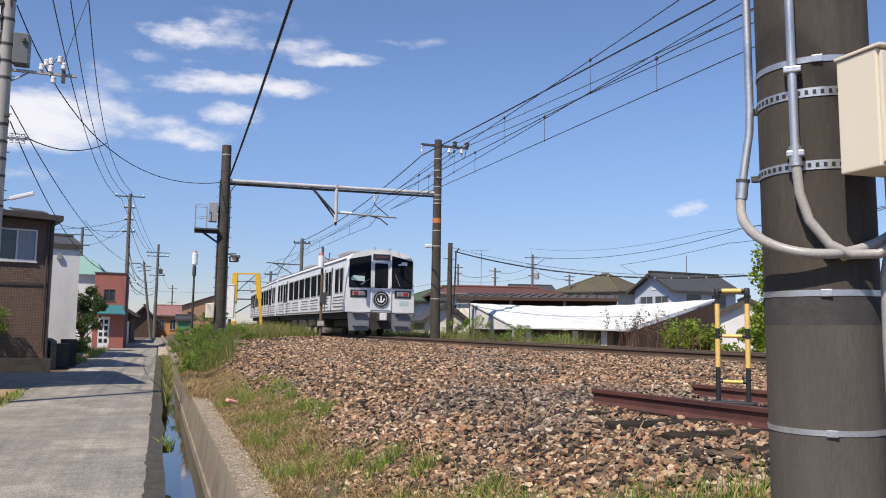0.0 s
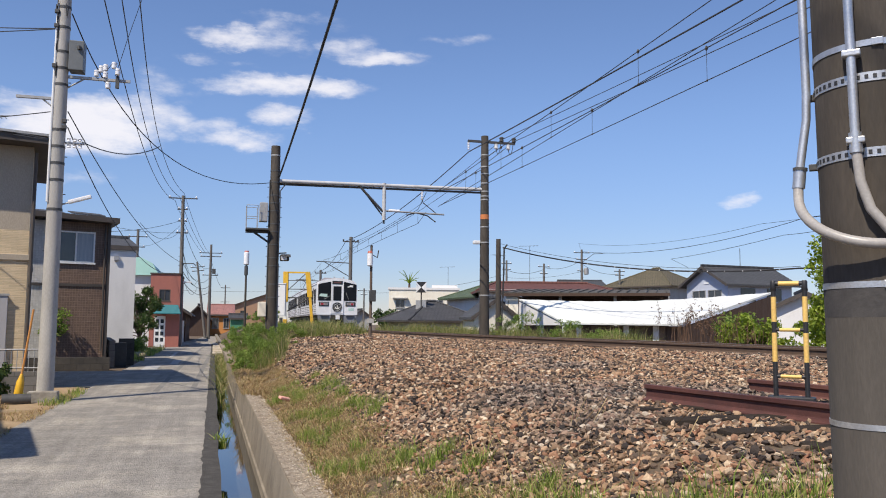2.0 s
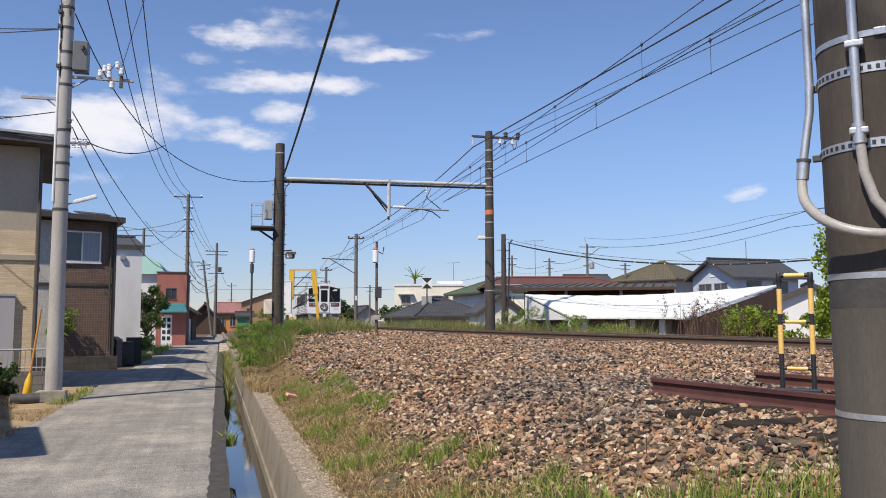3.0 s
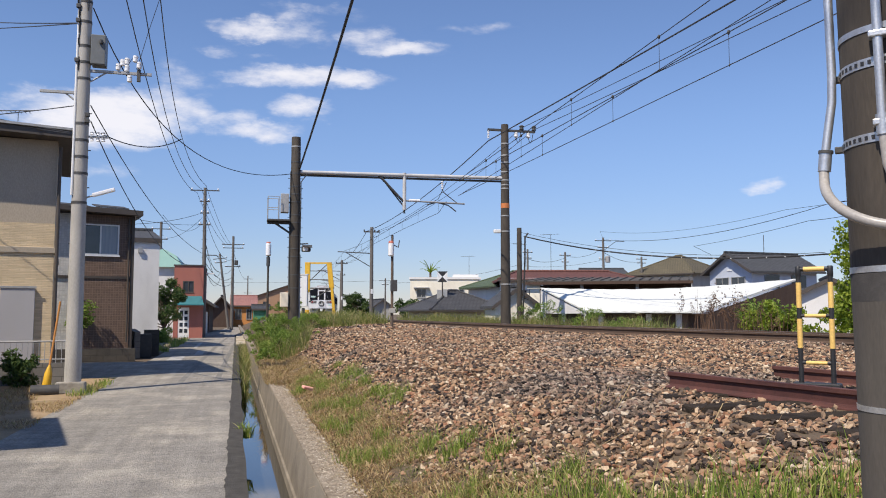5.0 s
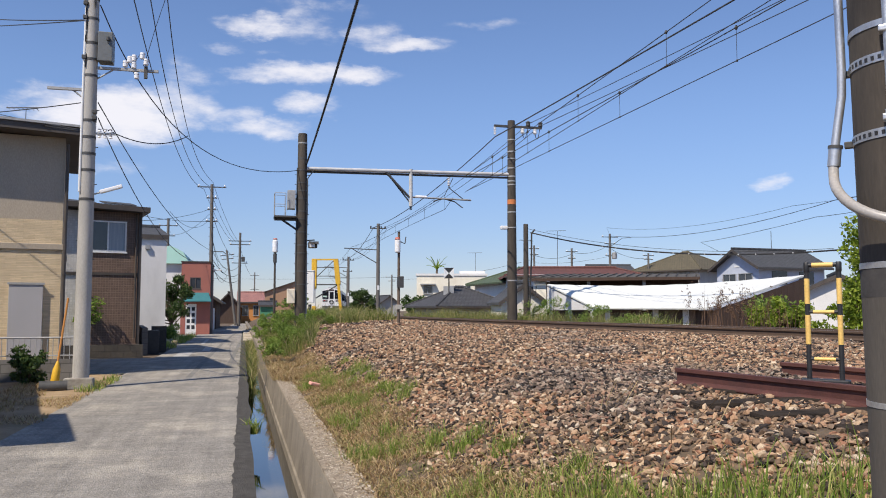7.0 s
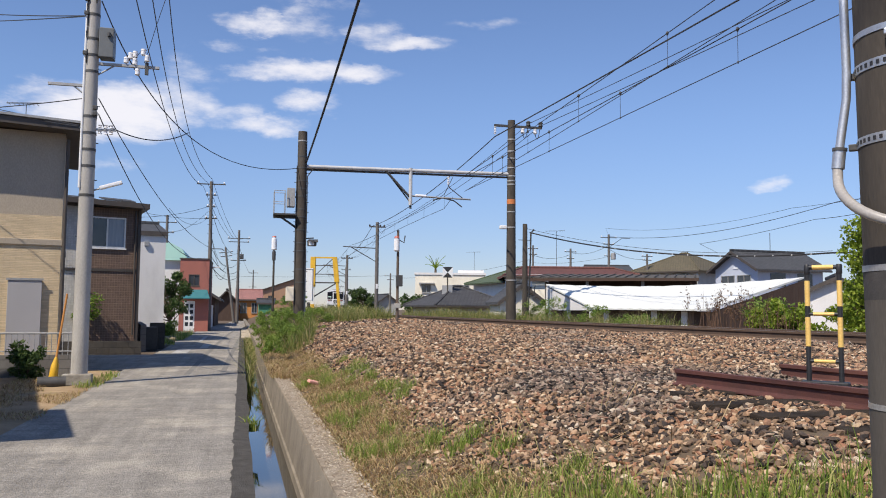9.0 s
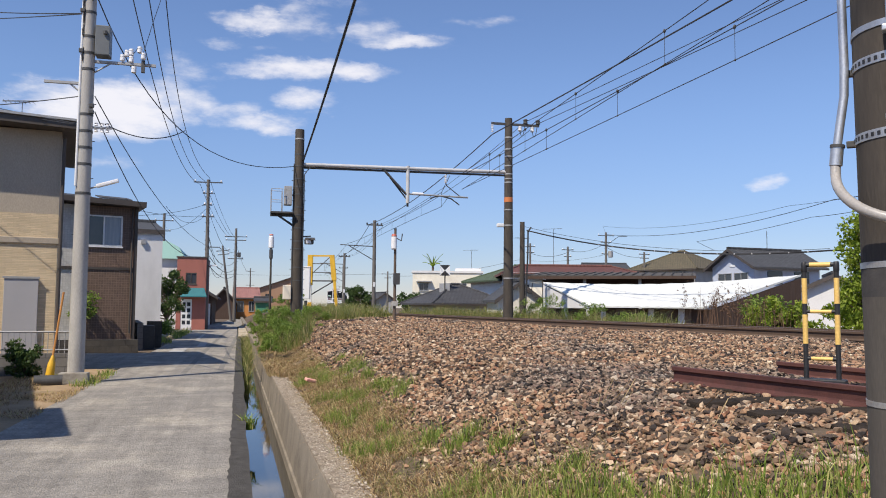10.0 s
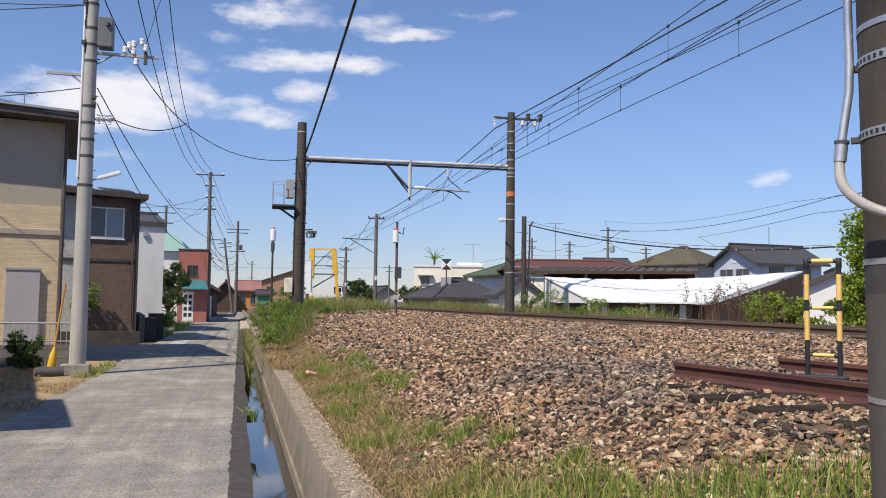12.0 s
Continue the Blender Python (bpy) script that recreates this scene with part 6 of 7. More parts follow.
def build_far_side():
    """Sheds and houses beyond the railway."""
    wb = thing("apartment_building", (20.6, 83.25, 0), -14, "cream flat-roofed building with small windows", "building", "houses")
    part("wall", box(-3.1, 4.2, 0, 8, -0.3, 5.2), PLASTER_CREAM, wb)
    part("parapet", box(-3.2, 4.3, -0.1, 8.1, 5.2, 5.42), PLASTER_WHITE, wb)
    part("tower", box(1.4, 4.1, 1.0, 5, 5.42, 5.75), PLASTER_WHITE, wb)
    for x in (-2.4, 0.2, 1.6):
        window(wb, x, x + 0.95, 3.3, 4.15, -0.06, GALV_DULL)
    part("canopy", box(-2.7, -1.1, -0.5, -0.01, 4.25, 4.35), GALV_DULL, wb)
    gr = hip("house", (16.1, 56.6, -0.4), 8, 5.1, 5.6, 2.4, 3.7, PLASTER_GREY, ROOF_GREY, "low house with a grey tiled hip roof", ridge_len=0.7)
    gn = hip("house", (22.7, 60, 0), 6, 6.4, 6.5, 3.85, 5.0, PLASTER_WHITE, ROOF_GREEN, "white house with a green tiled roof", ridge_len=1.4, windows=((-2.6, -1.6, 2.0, 3.6), (-1.2, 0.0, 2.0, 3.6)))
    rd = hip("house", (23.0, 54.5, 0), -13.7, 9.4, 6.0, 4.15, 4.75, PLASTER_WHITE, ROOF_RED, "long white house with a red-brown tiled roof", over=0.4, ridge_len=7.0, windows=((-4.2, -3.0, 1.9, 3.3),))
    cr = gable("shed", (14.05, 40.2, 0), -4, 2.3, 2.4, 2.15, 3.0, PLASTER_CREAM, ROOF_DARK, "cream plastered shed with stained walls", "shed", along_x=False, over=0.2)
    # open-sided long shed
    ls = thing("open_shed", (16.0, 42.4, 0.12), -31, "long open-sided shed with weathered corrugated roof and dark interior", "shed", "sheds")
    part("roof", slab([(-0.6, -0.6, 3.28), (8.2, -0.6, 3.2), (8.2, 5.0, 3.6), (-0.6, 5.0, 3.68)], 0.06), OLD_SHEET, ls)
    part("fascia", box(-0.6, 8.2, -0.66, -0.602, 3.05, 3.2), SHADOW_WOOD, ls)
    for k in range(18):
        part("corrugation", tube([(-0.5 + 0.5 * k, -0.62, 3.29 - 0.0026 * k), (-0.5 + 0.5 * k, 5.0, 3.69 - 0.0026 * k)], 0.03, seg=5), OLD_SHEET, ls)
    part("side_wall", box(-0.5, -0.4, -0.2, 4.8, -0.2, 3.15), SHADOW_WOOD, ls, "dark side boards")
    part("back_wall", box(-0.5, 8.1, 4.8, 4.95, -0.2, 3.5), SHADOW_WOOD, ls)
    for k in range(3):
        part("post", box(-0.5 + 2.9 * k, -0.35 + 2.9 * k, -0.3, -0.15, -0.2, 3.1), PLASTER_GREY, ls)
    part("end_wall", box(-0.5, 0.2, -0.35, -0.2, -0.2, 3.1), PLASTER_CREAM, ls, "stained cream end wall")
    # low shed with a white roof and timber walls
    sh = thing("white_roof_shed", (0, 0, 0), 0, "low timber shed with a white painted metal roof", "shed", "sheds")
    A, B, C, D = Vector((14.9, 33.3, 1.72)), Vector((16.5, 26.8, 1.70)), Vector((21.9, 28.5, 3.03)), Vector((14.4, 37.7, 2.88))
    rb = bmesh.new()
    n = 22
    tops = []
    for i in range(n + 1):
        lo, hi = A.lerp(B, i / n), D.lerp(C, i / n)
        dip = -0.22 * math.sin(math.pi * i / n) - 0.02 * (i % 2)
        tops.append([rb.verts.new(lo + Vector((0, 0, -0.02 * (i % 2)))), rb.verts.new(hi + Vector((0, 0, dip))), rb.verts.new(hi + Vector((0, 0, dip - 0.07))), rb.verts.new(lo + Vector((0, 0, -0.07)))])
    for a, b in zip(tops, tops[1:]):
        for k in range(4):
            rb.faces.new((a[k], a[(k + 1) % 4], b[(k + 1) % 4], b[k]))
    rb.faces.new(tops[0]), rb.faces.new(tops[-1][::-1])
    part("roof", rb, SHEET_ROOF, sh, "white corrugated roofing")

    def panel(p, q, hp, hq, material, name, inset=0.25):
        bm = bmesh.new()
        off = (q - p).cross(Vector((0, 0, 1))).normalized() * -0.08
        lo, hi = [Vector((p.x, p.y, -0.1)), Vector((q.x, q.y, -0.1))], [Vector((p.x, p.y, hp)), Vector((q.x, q.y, hq))]
        vs = [bm.verts.new(v) for v in (lo[0], lo[1], hi[1], hi[0], lo[0] + off, lo[1] + off, hi[1] + off, hi[0] + off)]
        for f in ((0, 1, 2, 3), (7, 6, 5, 4), (0, 4, 5, 1), (1, 5, 6, 2), (2, 6, 7, 3), (3, 7, 4, 0)):
            bm.faces.new([vs[i] for i in f])
        part(name, bm, material, sh)
    inn = Vector((0.35, 0.15, 0))
    n = 20
    for k in range(n):
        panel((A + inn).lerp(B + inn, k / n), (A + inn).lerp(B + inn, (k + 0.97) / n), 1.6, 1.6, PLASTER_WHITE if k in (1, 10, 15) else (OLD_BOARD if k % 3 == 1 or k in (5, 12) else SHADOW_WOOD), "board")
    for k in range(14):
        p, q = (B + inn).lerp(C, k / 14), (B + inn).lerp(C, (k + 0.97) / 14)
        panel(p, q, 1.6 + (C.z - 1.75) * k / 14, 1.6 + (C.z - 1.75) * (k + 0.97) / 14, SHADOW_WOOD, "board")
    bm = bmesh.new()
    tri = [A + Vector((0.04, 0.1, -0.1)), D + Vector((0.04, 0.1, -0.13)), Vector((D.x + 0.04, D.y + 0.1, 1.6))]
    near, far = [bm.verts.new(p) for p in tri], [bm.verts.new(p + Vector((0.07, 0, 0))) for p in tri]
    bm.faces.new(near), bm.faces.new(far[::-1])
    for i in range(3):
        bm.faces.new((near[(i + 1) % 3], near[i], far[i], far[(i + 1) % 3]))
    part("end_wall", bm, PLASTER_WHITE, sh, "white painted gable end")
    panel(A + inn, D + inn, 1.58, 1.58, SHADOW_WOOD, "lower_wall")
    for f in (0.05, 0.5, 0.93):
        p = A.lerp(D, f)
        part("post", box(p.x, p.x + 0.12, p.y, p.y + 0.12, -0.1, 1.6), PLASTER_WHITE, sh, "white post")
    # houses behind
    bl = gable("house", (38.0, 57.55, 0), -84.5, 5.0, 6.3, 5.15, 6.45, PLASTER_BLUE, ROOF_DARK, "pale blue house with a dark tiled gable roof", along_x=False, windows=((-1.7, -0.1, 3.3, 4.5), (0.2, 1.8, 3.3, 4.5)))
    for y0 in (1.2, 3.8):
        part("side_window", box(2.5, 2.56, y0, y0 + 1.4, 3.6, 4.6), GLASS, bl)
    part("gable_vent", box(-0.3, 0.3, -0.04, -0.002, 5.0, 5.12), WHITE, bl)
    part("aerial_mast", tube([(0, 3.4, 6.2), (0, 3.4, 8.0)], 0.025), STEEL_DARK, bl)
    ol = hip("house", (41.87, 75.5, 0), -61, 7.0, 7.0, 5.75, 7.65, PLASTER_GREY, ROOF_OLIVE, "house with an olive tiled hip roof", ridge_len=0.8, windows=((-2.5, -1.0, 4.2, 5.4), (1.0, 2.6, 4.2, 5.4)))
    pl = gable("house", (29.6, 36.0, 0), -34, 4.4, 5, 2.45, 3.5, PLASTER_WHITE, ROOF_GREY, "small white gabled house behind shrubs", along_x=False, over=0.3)
    gable("house", (41.5, 87.6, 0), -14, 4.4, 5, 6.3, 6.95, PLASTER_GREY, ROOF_DARK, "distant house with a dark roof", along_x=True)
    gable("house", (22.4, 128, 0), 5, 2.8, 7, 2.9, 3.9, PLASTER_GREY, ROOF_GREY, "distant low grey tiled house", along_x=False)
    gable("house", (6.0, 210, 0), 5, 12, 9, 3.0, 5.0, PLASTER_GREY, ROOF_GREY, "distant long grey tiled house", along_x=True)


build_far_side()


# ---- wires over the lane and the yards ----
def build_lane_wires():
    for a, b, d, w in (((-2.74, 57.6, 9.8), (-2.47, 19.0, 8.41), 0.82, -0.2), ((-2.45, 57.6, 10.05), (-2.24, 20.0, 8.8), 0.61, -0.34), ((-2.16, 57.6, 10.3), (-1.96, 21.0, 9.2), 0.54, -0.37)):
        near = bow(a, b, d, w)
        t = (near[-1] - near[-2]).normalized()
        span_wire("power_line", near + [near[-1] + t * q for q in (8.0, 18.0, 30.0)], 0.014, "black power line above the lane")
        span_wire("power_line", sag(a, (a[0] + 1.6, 84, 8.4), 0.5), 0.014, "black power line above the lane")
    for a, b, d, w in (((-2.2, 57.5, 5.61), (-3.03, 18.1, 5.93), 0.33, -0.3), ((-2.18, 57.5, 4.88), (-3.02, 18.1, 5.6), 1.01, -0.36)):
        line = bow(a, b, d, w, 60)
        cable = span_wire("spiral_cable", line, 0.012, "black service cable wound with a spiral hanger", "cable", CABLE)
        bm = bmesh.new()
        for p, q in zip(line[18:], line[19:]):
            for u in (0.2, 0.6):
                c = p.lerp(q, u)
                tube([c + Vector((-0.022, 0, 0.03)), c + Vector((0.022, 0.05, -0.03))], 0.007, bm, 4)
        tagged(part("spiral_hanger", bm, CABLE, cable, "many small turns of hanger wire"), kind="stuff")
    for a, b, d, r in (((-2.3, 57.5, 5.4), (-0.5, 84, 5.2), 0.8, 0.022), ((-2.3, 57.5, 4.7), (-0.5, 84, 4.6), 0.7, 0.022), ((-2.3, 57.5, 7.2), (-1.8, 88, 6.0), 0.9, 0.014), ((-0.5, 84, 8.2), (1.9, 150, 7.8), 1.2, 0.016),
                       ((-3.34, 18.10, 7.67), (-9.8, 29.9, 11.4), 0.06, 0.012), ((-3.34, 18.10, 7.66), (-9.78, 29.9, 11.0), 0.03, 0.012), ((-3.28, 18.10, 5.92), (-5.11, 19.0, 5.82), 0.01, 0.01), ((-5.11, 19.0, 5.82), (-13, 22.9, 5.6), 0.05, 0.01),
                       ((-3.25, 18.10, 5.32), (-9.7, 29.9, 8.5), 0.05, 0.011), ((-3.25, 18.10, 5.3), (-9.7, 29.9, 8.25), 0.03, 0.011),
                       ((-2.35, 57.5, 8.42), (-5.25, 45, 6.24), 0.16, 0.012), ((-2.35, 57.5, 8.1), (-6.5, 75, 8.2), 0.5, 0.012), ((-2.35, 57.5, 7.6), (-8, 50, 7.6), 0.3, 0.012), ((-2.35, 57.5, 7.7), (-4.0, 47, 7.0), 0.7, 0.011)):
        span_wire("service_cable", sag(a, b, d), r, "black service cable between poles", "cable", CABLE)
    for k, (za, zb, d) in enumerate(((8.6, 7.0, 1.2), (6.6, 5.9, 1.3), (6.0, 6.0, 1.0), (5.0, 5.2, 1.1))):
        span_wire("service_cable", sag((-2.3 + 0.15 * (k % 2), 57.5, za), (-1.7 if k % 2 else -0.5, 88 if k % 2 else 84, zb), d), 0.016, "black service cable between poles", "cable", CABLE)
    span_wire("service_cable", sag((-2.81, 18.1, 5.35), (-1.66, 24.8, 6.69), 0.26), 0.013, "black service cable between poles", "cable", CABLE)
    for start, a, b, c, d, r in (((36.78, 78.1, 9.15), (35.96, 76.0, 9.07), (37.21, 45.0, 8.77), (38.0, 20.0, 9.2), 0.913, 0.02), ((36.78, 78.1, 9.4), (35.47, 76.0, 9.91), (33.84, 45.0, 8.23), (31.8, 20.0, 8.0), 0.673, 0.011), ((38.0, 60.2, 6.5), (36.32, 60.0, 7.15), (31.55, 40.0, 6.9), (27.5, 24.0, 6.9), 0.11, 0.014)):
        span_wire("service_cable", [Vector(start)] + sag(a, b, d) + sag(b, c, 0.3)[1:], r, "dark service cable above the roofs", "cable", CABLE)
    for a, b, d, r in (
                       ((36.78, 78.1, 8.4), (33.0, 79.2, 7.6), 0.45, 0.018), ((33.0, 79.2, 7.4), (29.2, 80.1, 7.3), 0.4, 0.018), ((36.78, 78.1, 8.0), (40.7, 77.3, 7.0), 0.4, 0.018), ((36.78, 78.1, 7.2), (29.2, 80.1, 6.5), 0.3, 0.012),
                       ((18.7, 105, 5.9), (-30, 140, 8.0), 0.8, 0.014), ((18.7, 105, 5.6), (29.2, 80.1, 6.9), 0.6, 0.014)):
        span_wire("service_cable", sag(a, b, d), r, "dark service cable above the roofs", "cable", CABLE)


build_lane_wires()


def roof_aerial(at, height, turn, label="thin television aerial on a roof mast"):
    th = thing("tv_aerial", at, turn, label, "aerial", "aerials")
    part("mast", tube([(0, 0, -0.4), (0, 0, height)], 0.02, seg=6), STEEL_DARK, th)
    boom = part("boom", tube([(-0.9, 0, height), (0.7, 0, height + 0.05)], 0.014, seg=5), STEEL_DARK, th)
    for k in range(7):
        part("element", tube([(-0.8 + 0.22 * k, -0.3, height), (-0.8 + 0.22 * k, 0.3, height)], 0.008, seg=4), STEEL_DARK, boom)
    return th


roof_aerial((-5.35, 22.0, 6.1), 0.5, 0).scale = (0.5, 0.5, 1.0)
roof_aerial((22.5, 63.5, 5.4), 1.9, 30)
roof_aerial((25.0, 63.0, 4.9), 3.2, -20)
roof_aerial((24.0, 84.0, 5.5), 2.2, -20)


# ---- ballast ----
def stone_shapes(count):
    shapes = []
    g = (1 + 5 ** 0.5) / 2
    base = np.array([(-1, g, 0), (1, g, 0), (-1, -g, 0), (1, -g, 0), (0, -1, g), (0, 1, g), (0, -1, -g), (0, 1, -g), (g, 0, -1), (g, 0, 1), (-g, 0, -1), (-g, 0, 1)], float) / 1.9
    tri = np.array([(0, 11, 5), (0, 5, 1), (0, 1, 7), (0, 7, 10), (0, 10, 11), (1, 5, 9), (5, 11, 4), (11, 10, 2), (10, 7, 6), (7, 1, 8), (3, 9, 4), (3, 4, 2), (3, 2, 6), (3, 6, 8), (3, 8, 9), (4, 9, 5), (2, 4, 11), (6, 2, 10), (8, 6, 7), (9, 8, 1)])
    rng = np.random.default_rng(7)
    for _ in range(count):
        v = base * (1 + rng.uniform(-0.42, 0.4, (12, 1)))
        v *= rng.permutation([rng.uniform(0.45, 0.7), rng.uniform(0.8, 1.0), rng.uniform(1.0, 1.35)])
        shapes.append(v)
    return shapes, tri


def rotations(rng, n):
    q = rng.normal(size=(n, 4))
    q /= np.linalg.norm(q, axis=1)[:, None]
    w, x, y, z = q.T
    return np.stack([np.stack([1 - 2 * (y * y + z * z), 2 * (x * y - z * w), 2 * (x * z + y * w)], 1), np.stack([2 * (x * y + z * w), 1 - 2 * (x * x + z * z), 2 * (y * z - x * w)], 1), np.stack([2 * (x * z - y * w), 2 * (y * z + x * w), 1 - 2 * (x * x + y * y)], 1)], 1)


def numpy_mesh(name, verts, faces, material, label, category, smooth=False):
    me = bpy.data.meshes.new(name)
    k = faces.shape[1]
    me.vertices.add(len(verts))
    me.vertices.foreach_set("co", verts.astype(np.float32).ravel())
    me.loops.add(faces.size)
    me.loops.foreach_set("vertex_index", faces.astype(np.int32).ravel())
    me.polygons.add(len(faces))
    me.polygons.foreach_set("loop_start", np.arange(0, faces.size, k, dtype=np.int32))
    me.polygons.foreach_set("use_smooth", np.full(len(faces), smooth))
    me.update(calc_edges=True)
    me.materials.append(material)
    return tagged(new(name, me), label, category, kind="stuff")


def ballast_left(y):
    """Where the stones begin beside the weedy toe."""
    return 1.62 + 0.22 * noise.noise((0.3, y * 0.35, 8)) + 0.12 * noise.noise((0.3, y * 1.3, 2)) + max(0, 0.35 - 0.2 * max(0, y - 3.6)) + max(0.0, (y - 24) * 0.08)


def build_ballast():
    rng = np.random.default_rng(3)
    shapes, tri = stone_shapes(14)
    pos, size = [], []
    for y0, y1, per, lo, hi in ((2.3, 9.0, 1420, 0.011, 0.03), (9.0, 18.0, 560, 0.017, 0.037), (18.0, 30.0, 290, 0.024, 0.044), (30.0, 52.0, 90, 0.045, 0.07)):
        n = int(per * (y1 - y0) * 8.8)
        ys, xs = rng.uniform(y0, y1, n), rng.uniform(1.2, 10.0, n)
        for x, y in zip(xs.tolist(), ys.tolist()):
            edge = ballast_left(y)
            if x < edge + 0.25 * rng.random() ** 2 - (0.35 if rng.random() < 0.06 else 0) or x > 1.25 * y + 1.6 or x > interp(TRACK, y) + 1.0:
                continue
            if math.hypot(x - 2.146, y - 2.193) < 0.2 or (-0.2 < x - (4.42 - (y - 2.0) * 0.1644) < 0.1 and y < 6.0) or (abs(x - (5.75 - (y - 2.2) * 0.142)) < 0.08 and y < 6.9):
                continue
            if 3.0 < x < 4.3 and any(abs(y - (sy - (x - sx) * 0.158)) < 0.13 for sx, sy in SIDING_SLEEPERS[1:4]) and rng.random() < 0.93:
                continue
            pos.append((x, y))
            size.append(lo + (hi - lo) * rng.random() ** 1.6)
    pos, size = np.array(pos), np.array(size)
    zs = np.array([ground_height(x, y) for x, y in pos.tolist()]) + rng.uniform(-0.3, 0.9, len(pos)) * size
    R = rotations(rng, len(pos))
    pick = rng.integers(0, len(shapes), len(pos))
    V = np.array(shapes)[pick] * size[:, None, None]
    V = np.einsum("nij,nkj->nki", R, V) * np.array([1.05, 1.05, 0.84])
    V += np.column_stack([pos, zs])[:, None, :]
    F = tri[None] + (np.arange(len(pos)) * 12)[:, None, None]
    numpy_mesh("ballast", V.reshape(-1, 3), F.reshape(-1, 3), BALLAST, "loose brown and grey angular railway ballast stones", "ballast")


BALLAST = pieces_material("ballast stone", [(0.0, (0.024, 0.02, 0.019)), (0.18, (0.075, 0.055, 0.045)), (0.32, (0.3, 0.19, 0.112)), (0.45, (0.066, 0.052, 0.044)), (0.6, (0.45, 0.295, 0.18)), (0.74, (0.27, 0.128, 0.074)), (0.9, (0.46, 0.33, 0.21)), (1.0, (0.64, 0.52, 0.38))], 0.85, 0.5)


def grey_patches(m):
    """Broad zones of fresher, greyer stone."""
    tr = m.node_tree
    bs = tr.nodes["Principled BSDF"]
    old = bs.inputs["Base Color"].links[0].from_socket
    tc = tr.nodes.new("ShaderNodeTexCoord")
    n = lay(tr, "ShaderNodeTexNoise", -800, 300, Scale=0.42, Detail=3.0)
    tr.links.new(tc.outputs["Object"], n.inputs["Vector"])
    rng = tr.nodes.new("ShaderNodeMapRange")
    rng.inputs[1].default_value, rng.inputs[2].default_value, rng.inputs[4].default_value = 0.52, 0.66, 0.7
    tr.links.new(n.outputs[0], rng.inputs[0])
    hsv = tr.nodes.new("ShaderNodeHueSaturation")
    hsv.inputs["Saturation"].default_value, hsv.inputs["Value"].default_value = 0.5, 0.58
    tr.links.new(old, hsv.inputs["Color"])
    mx = tr.nodes.new("ShaderNodeMix")
    mx.data_type = "RGBA"
    tr.links.new(rng.outputs[0], mx.inputs[0])
    tr.links.new(old, mx.inputs[6])
    tr.links.new(hsv.outputs[0], mx.inputs[7])
    tr.links.new(mx.outputs[2], bs.inputs["Base Color"])


grey_patches(BALLAST)
build_ballast()


def build_grit():
    """Pebbles standing out of the worn coping, with soil spilt over its inner edge."""
    rng = np.random.default_rng(12)
    shapes, tri = stone_shapes(8)
    n = 11000
    y = 3.0 + 17.0 * rng.random(n) ** 1.5
    u = rng.beta(1.3, 1.0, n)
    x = 0.70 - 0.0045 * np.maximum(0, y - 6) + 0.01 + 0.28 * u
    size = rng.uniform(0.004, 0.011, n) * (1 + 0.6 * (u > 0.85))
    V = np.einsum("nij,nkj->nki", rotations(rng, n), np.array(shapes)[rng.integers(0, 8, n)] * size[:, None, None])
    V[:, :, 2] *= 0.6
    V += np.column_stack([x, y, np.full(n, 0.219) + 0.3 * size])[:, None, :]
    F = tri[None] + (np.arange(n) * 12)[:, None, None]
    numpy_mesh("coping_grit", V.reshape(-1, 3), F.reshape(-1, 3), GRIT, "small pale pebbles and soil on the worn coping", "grit")


GRIT = pieces_material("coping grit", [(0.0, (0.14, 0.1, 0.065)), (0.4, (0.32, 0.255, 0.185)), (0.8, (0.48, 0.41, 0.32)), (1.0, (0.66, 0.6, 0.5))], 0.9, 0.3)
build_grit()


# ---- plants ----
GRASS = pieces_material("green grass", [(0.0, (0.1, 0.165, 0.025)), (0.4, (0.21, 0.3, 0.05)), (0.75, (0.34, 0.41, 0.09)), (1.0, (0.54, 0.48, 0.2))], 0.6, 0, translucent=0.38)
STRAW = pieces_material("dry grass", [(0.0, (0.13, 0.075, 0.035)), (0.35, (0.36, 0.235, 0.11)), (0.7, (0.58, 0.43, 0.24)), (1.0, (0.27, 0.26, 0.075))], 0.7, 0, translucent=0.2)
WEED = pieces_material("dull roadside grass", [(0.0, (0.1, 0.14, 0.03)), (0.4, (0.2, 0.24, 0.06)), (0.7, (0.32, 0.3, 0.11)), (1.0, (0.52, 0.43, 0.22))], 0.6, 0, translucent=0.35)
LEAF = pieces_material("green leaves", [(0.0, (0.105, 0.18, 0.03)), (0.5, (0.2, 0.3, 0.055)), (1.0, (0.35, 0.43, 0.1))], 0.55, 0, translucent=0.42)
LEAF_BRIGHT = pieces_material("fresh yellow-green leaves", [(0.0, (0.12, 0.19, 0.02)), (0.5, (0.23, 0.31, 0.03)), (1.0, (0.36, 0.43, 0.07))], 0.55, 0, translucent=0.4)
LEAF_DARK = pieces_material("dark leaves", [(0.0, (0.03, 0.06, 0.015)), (0.6, (0.065, 0.11, 0.028)), (1.0, (0.11, 0.16, 0.045))], 0.55, 0, translucent=0.3)
DEAD = pieces_material("dead stalks", [(0.0, (0.08, 0.045, 0.03)), (1.0, (0.2, 0.12, 0.075))], 0.8, 0)
BARK = surface("bark", (0.13, 0.095, 0.065), (0.085, 0.06, 0.042), 6.0, 0.9, 0.5, stretch=(3, 3, 0.6))


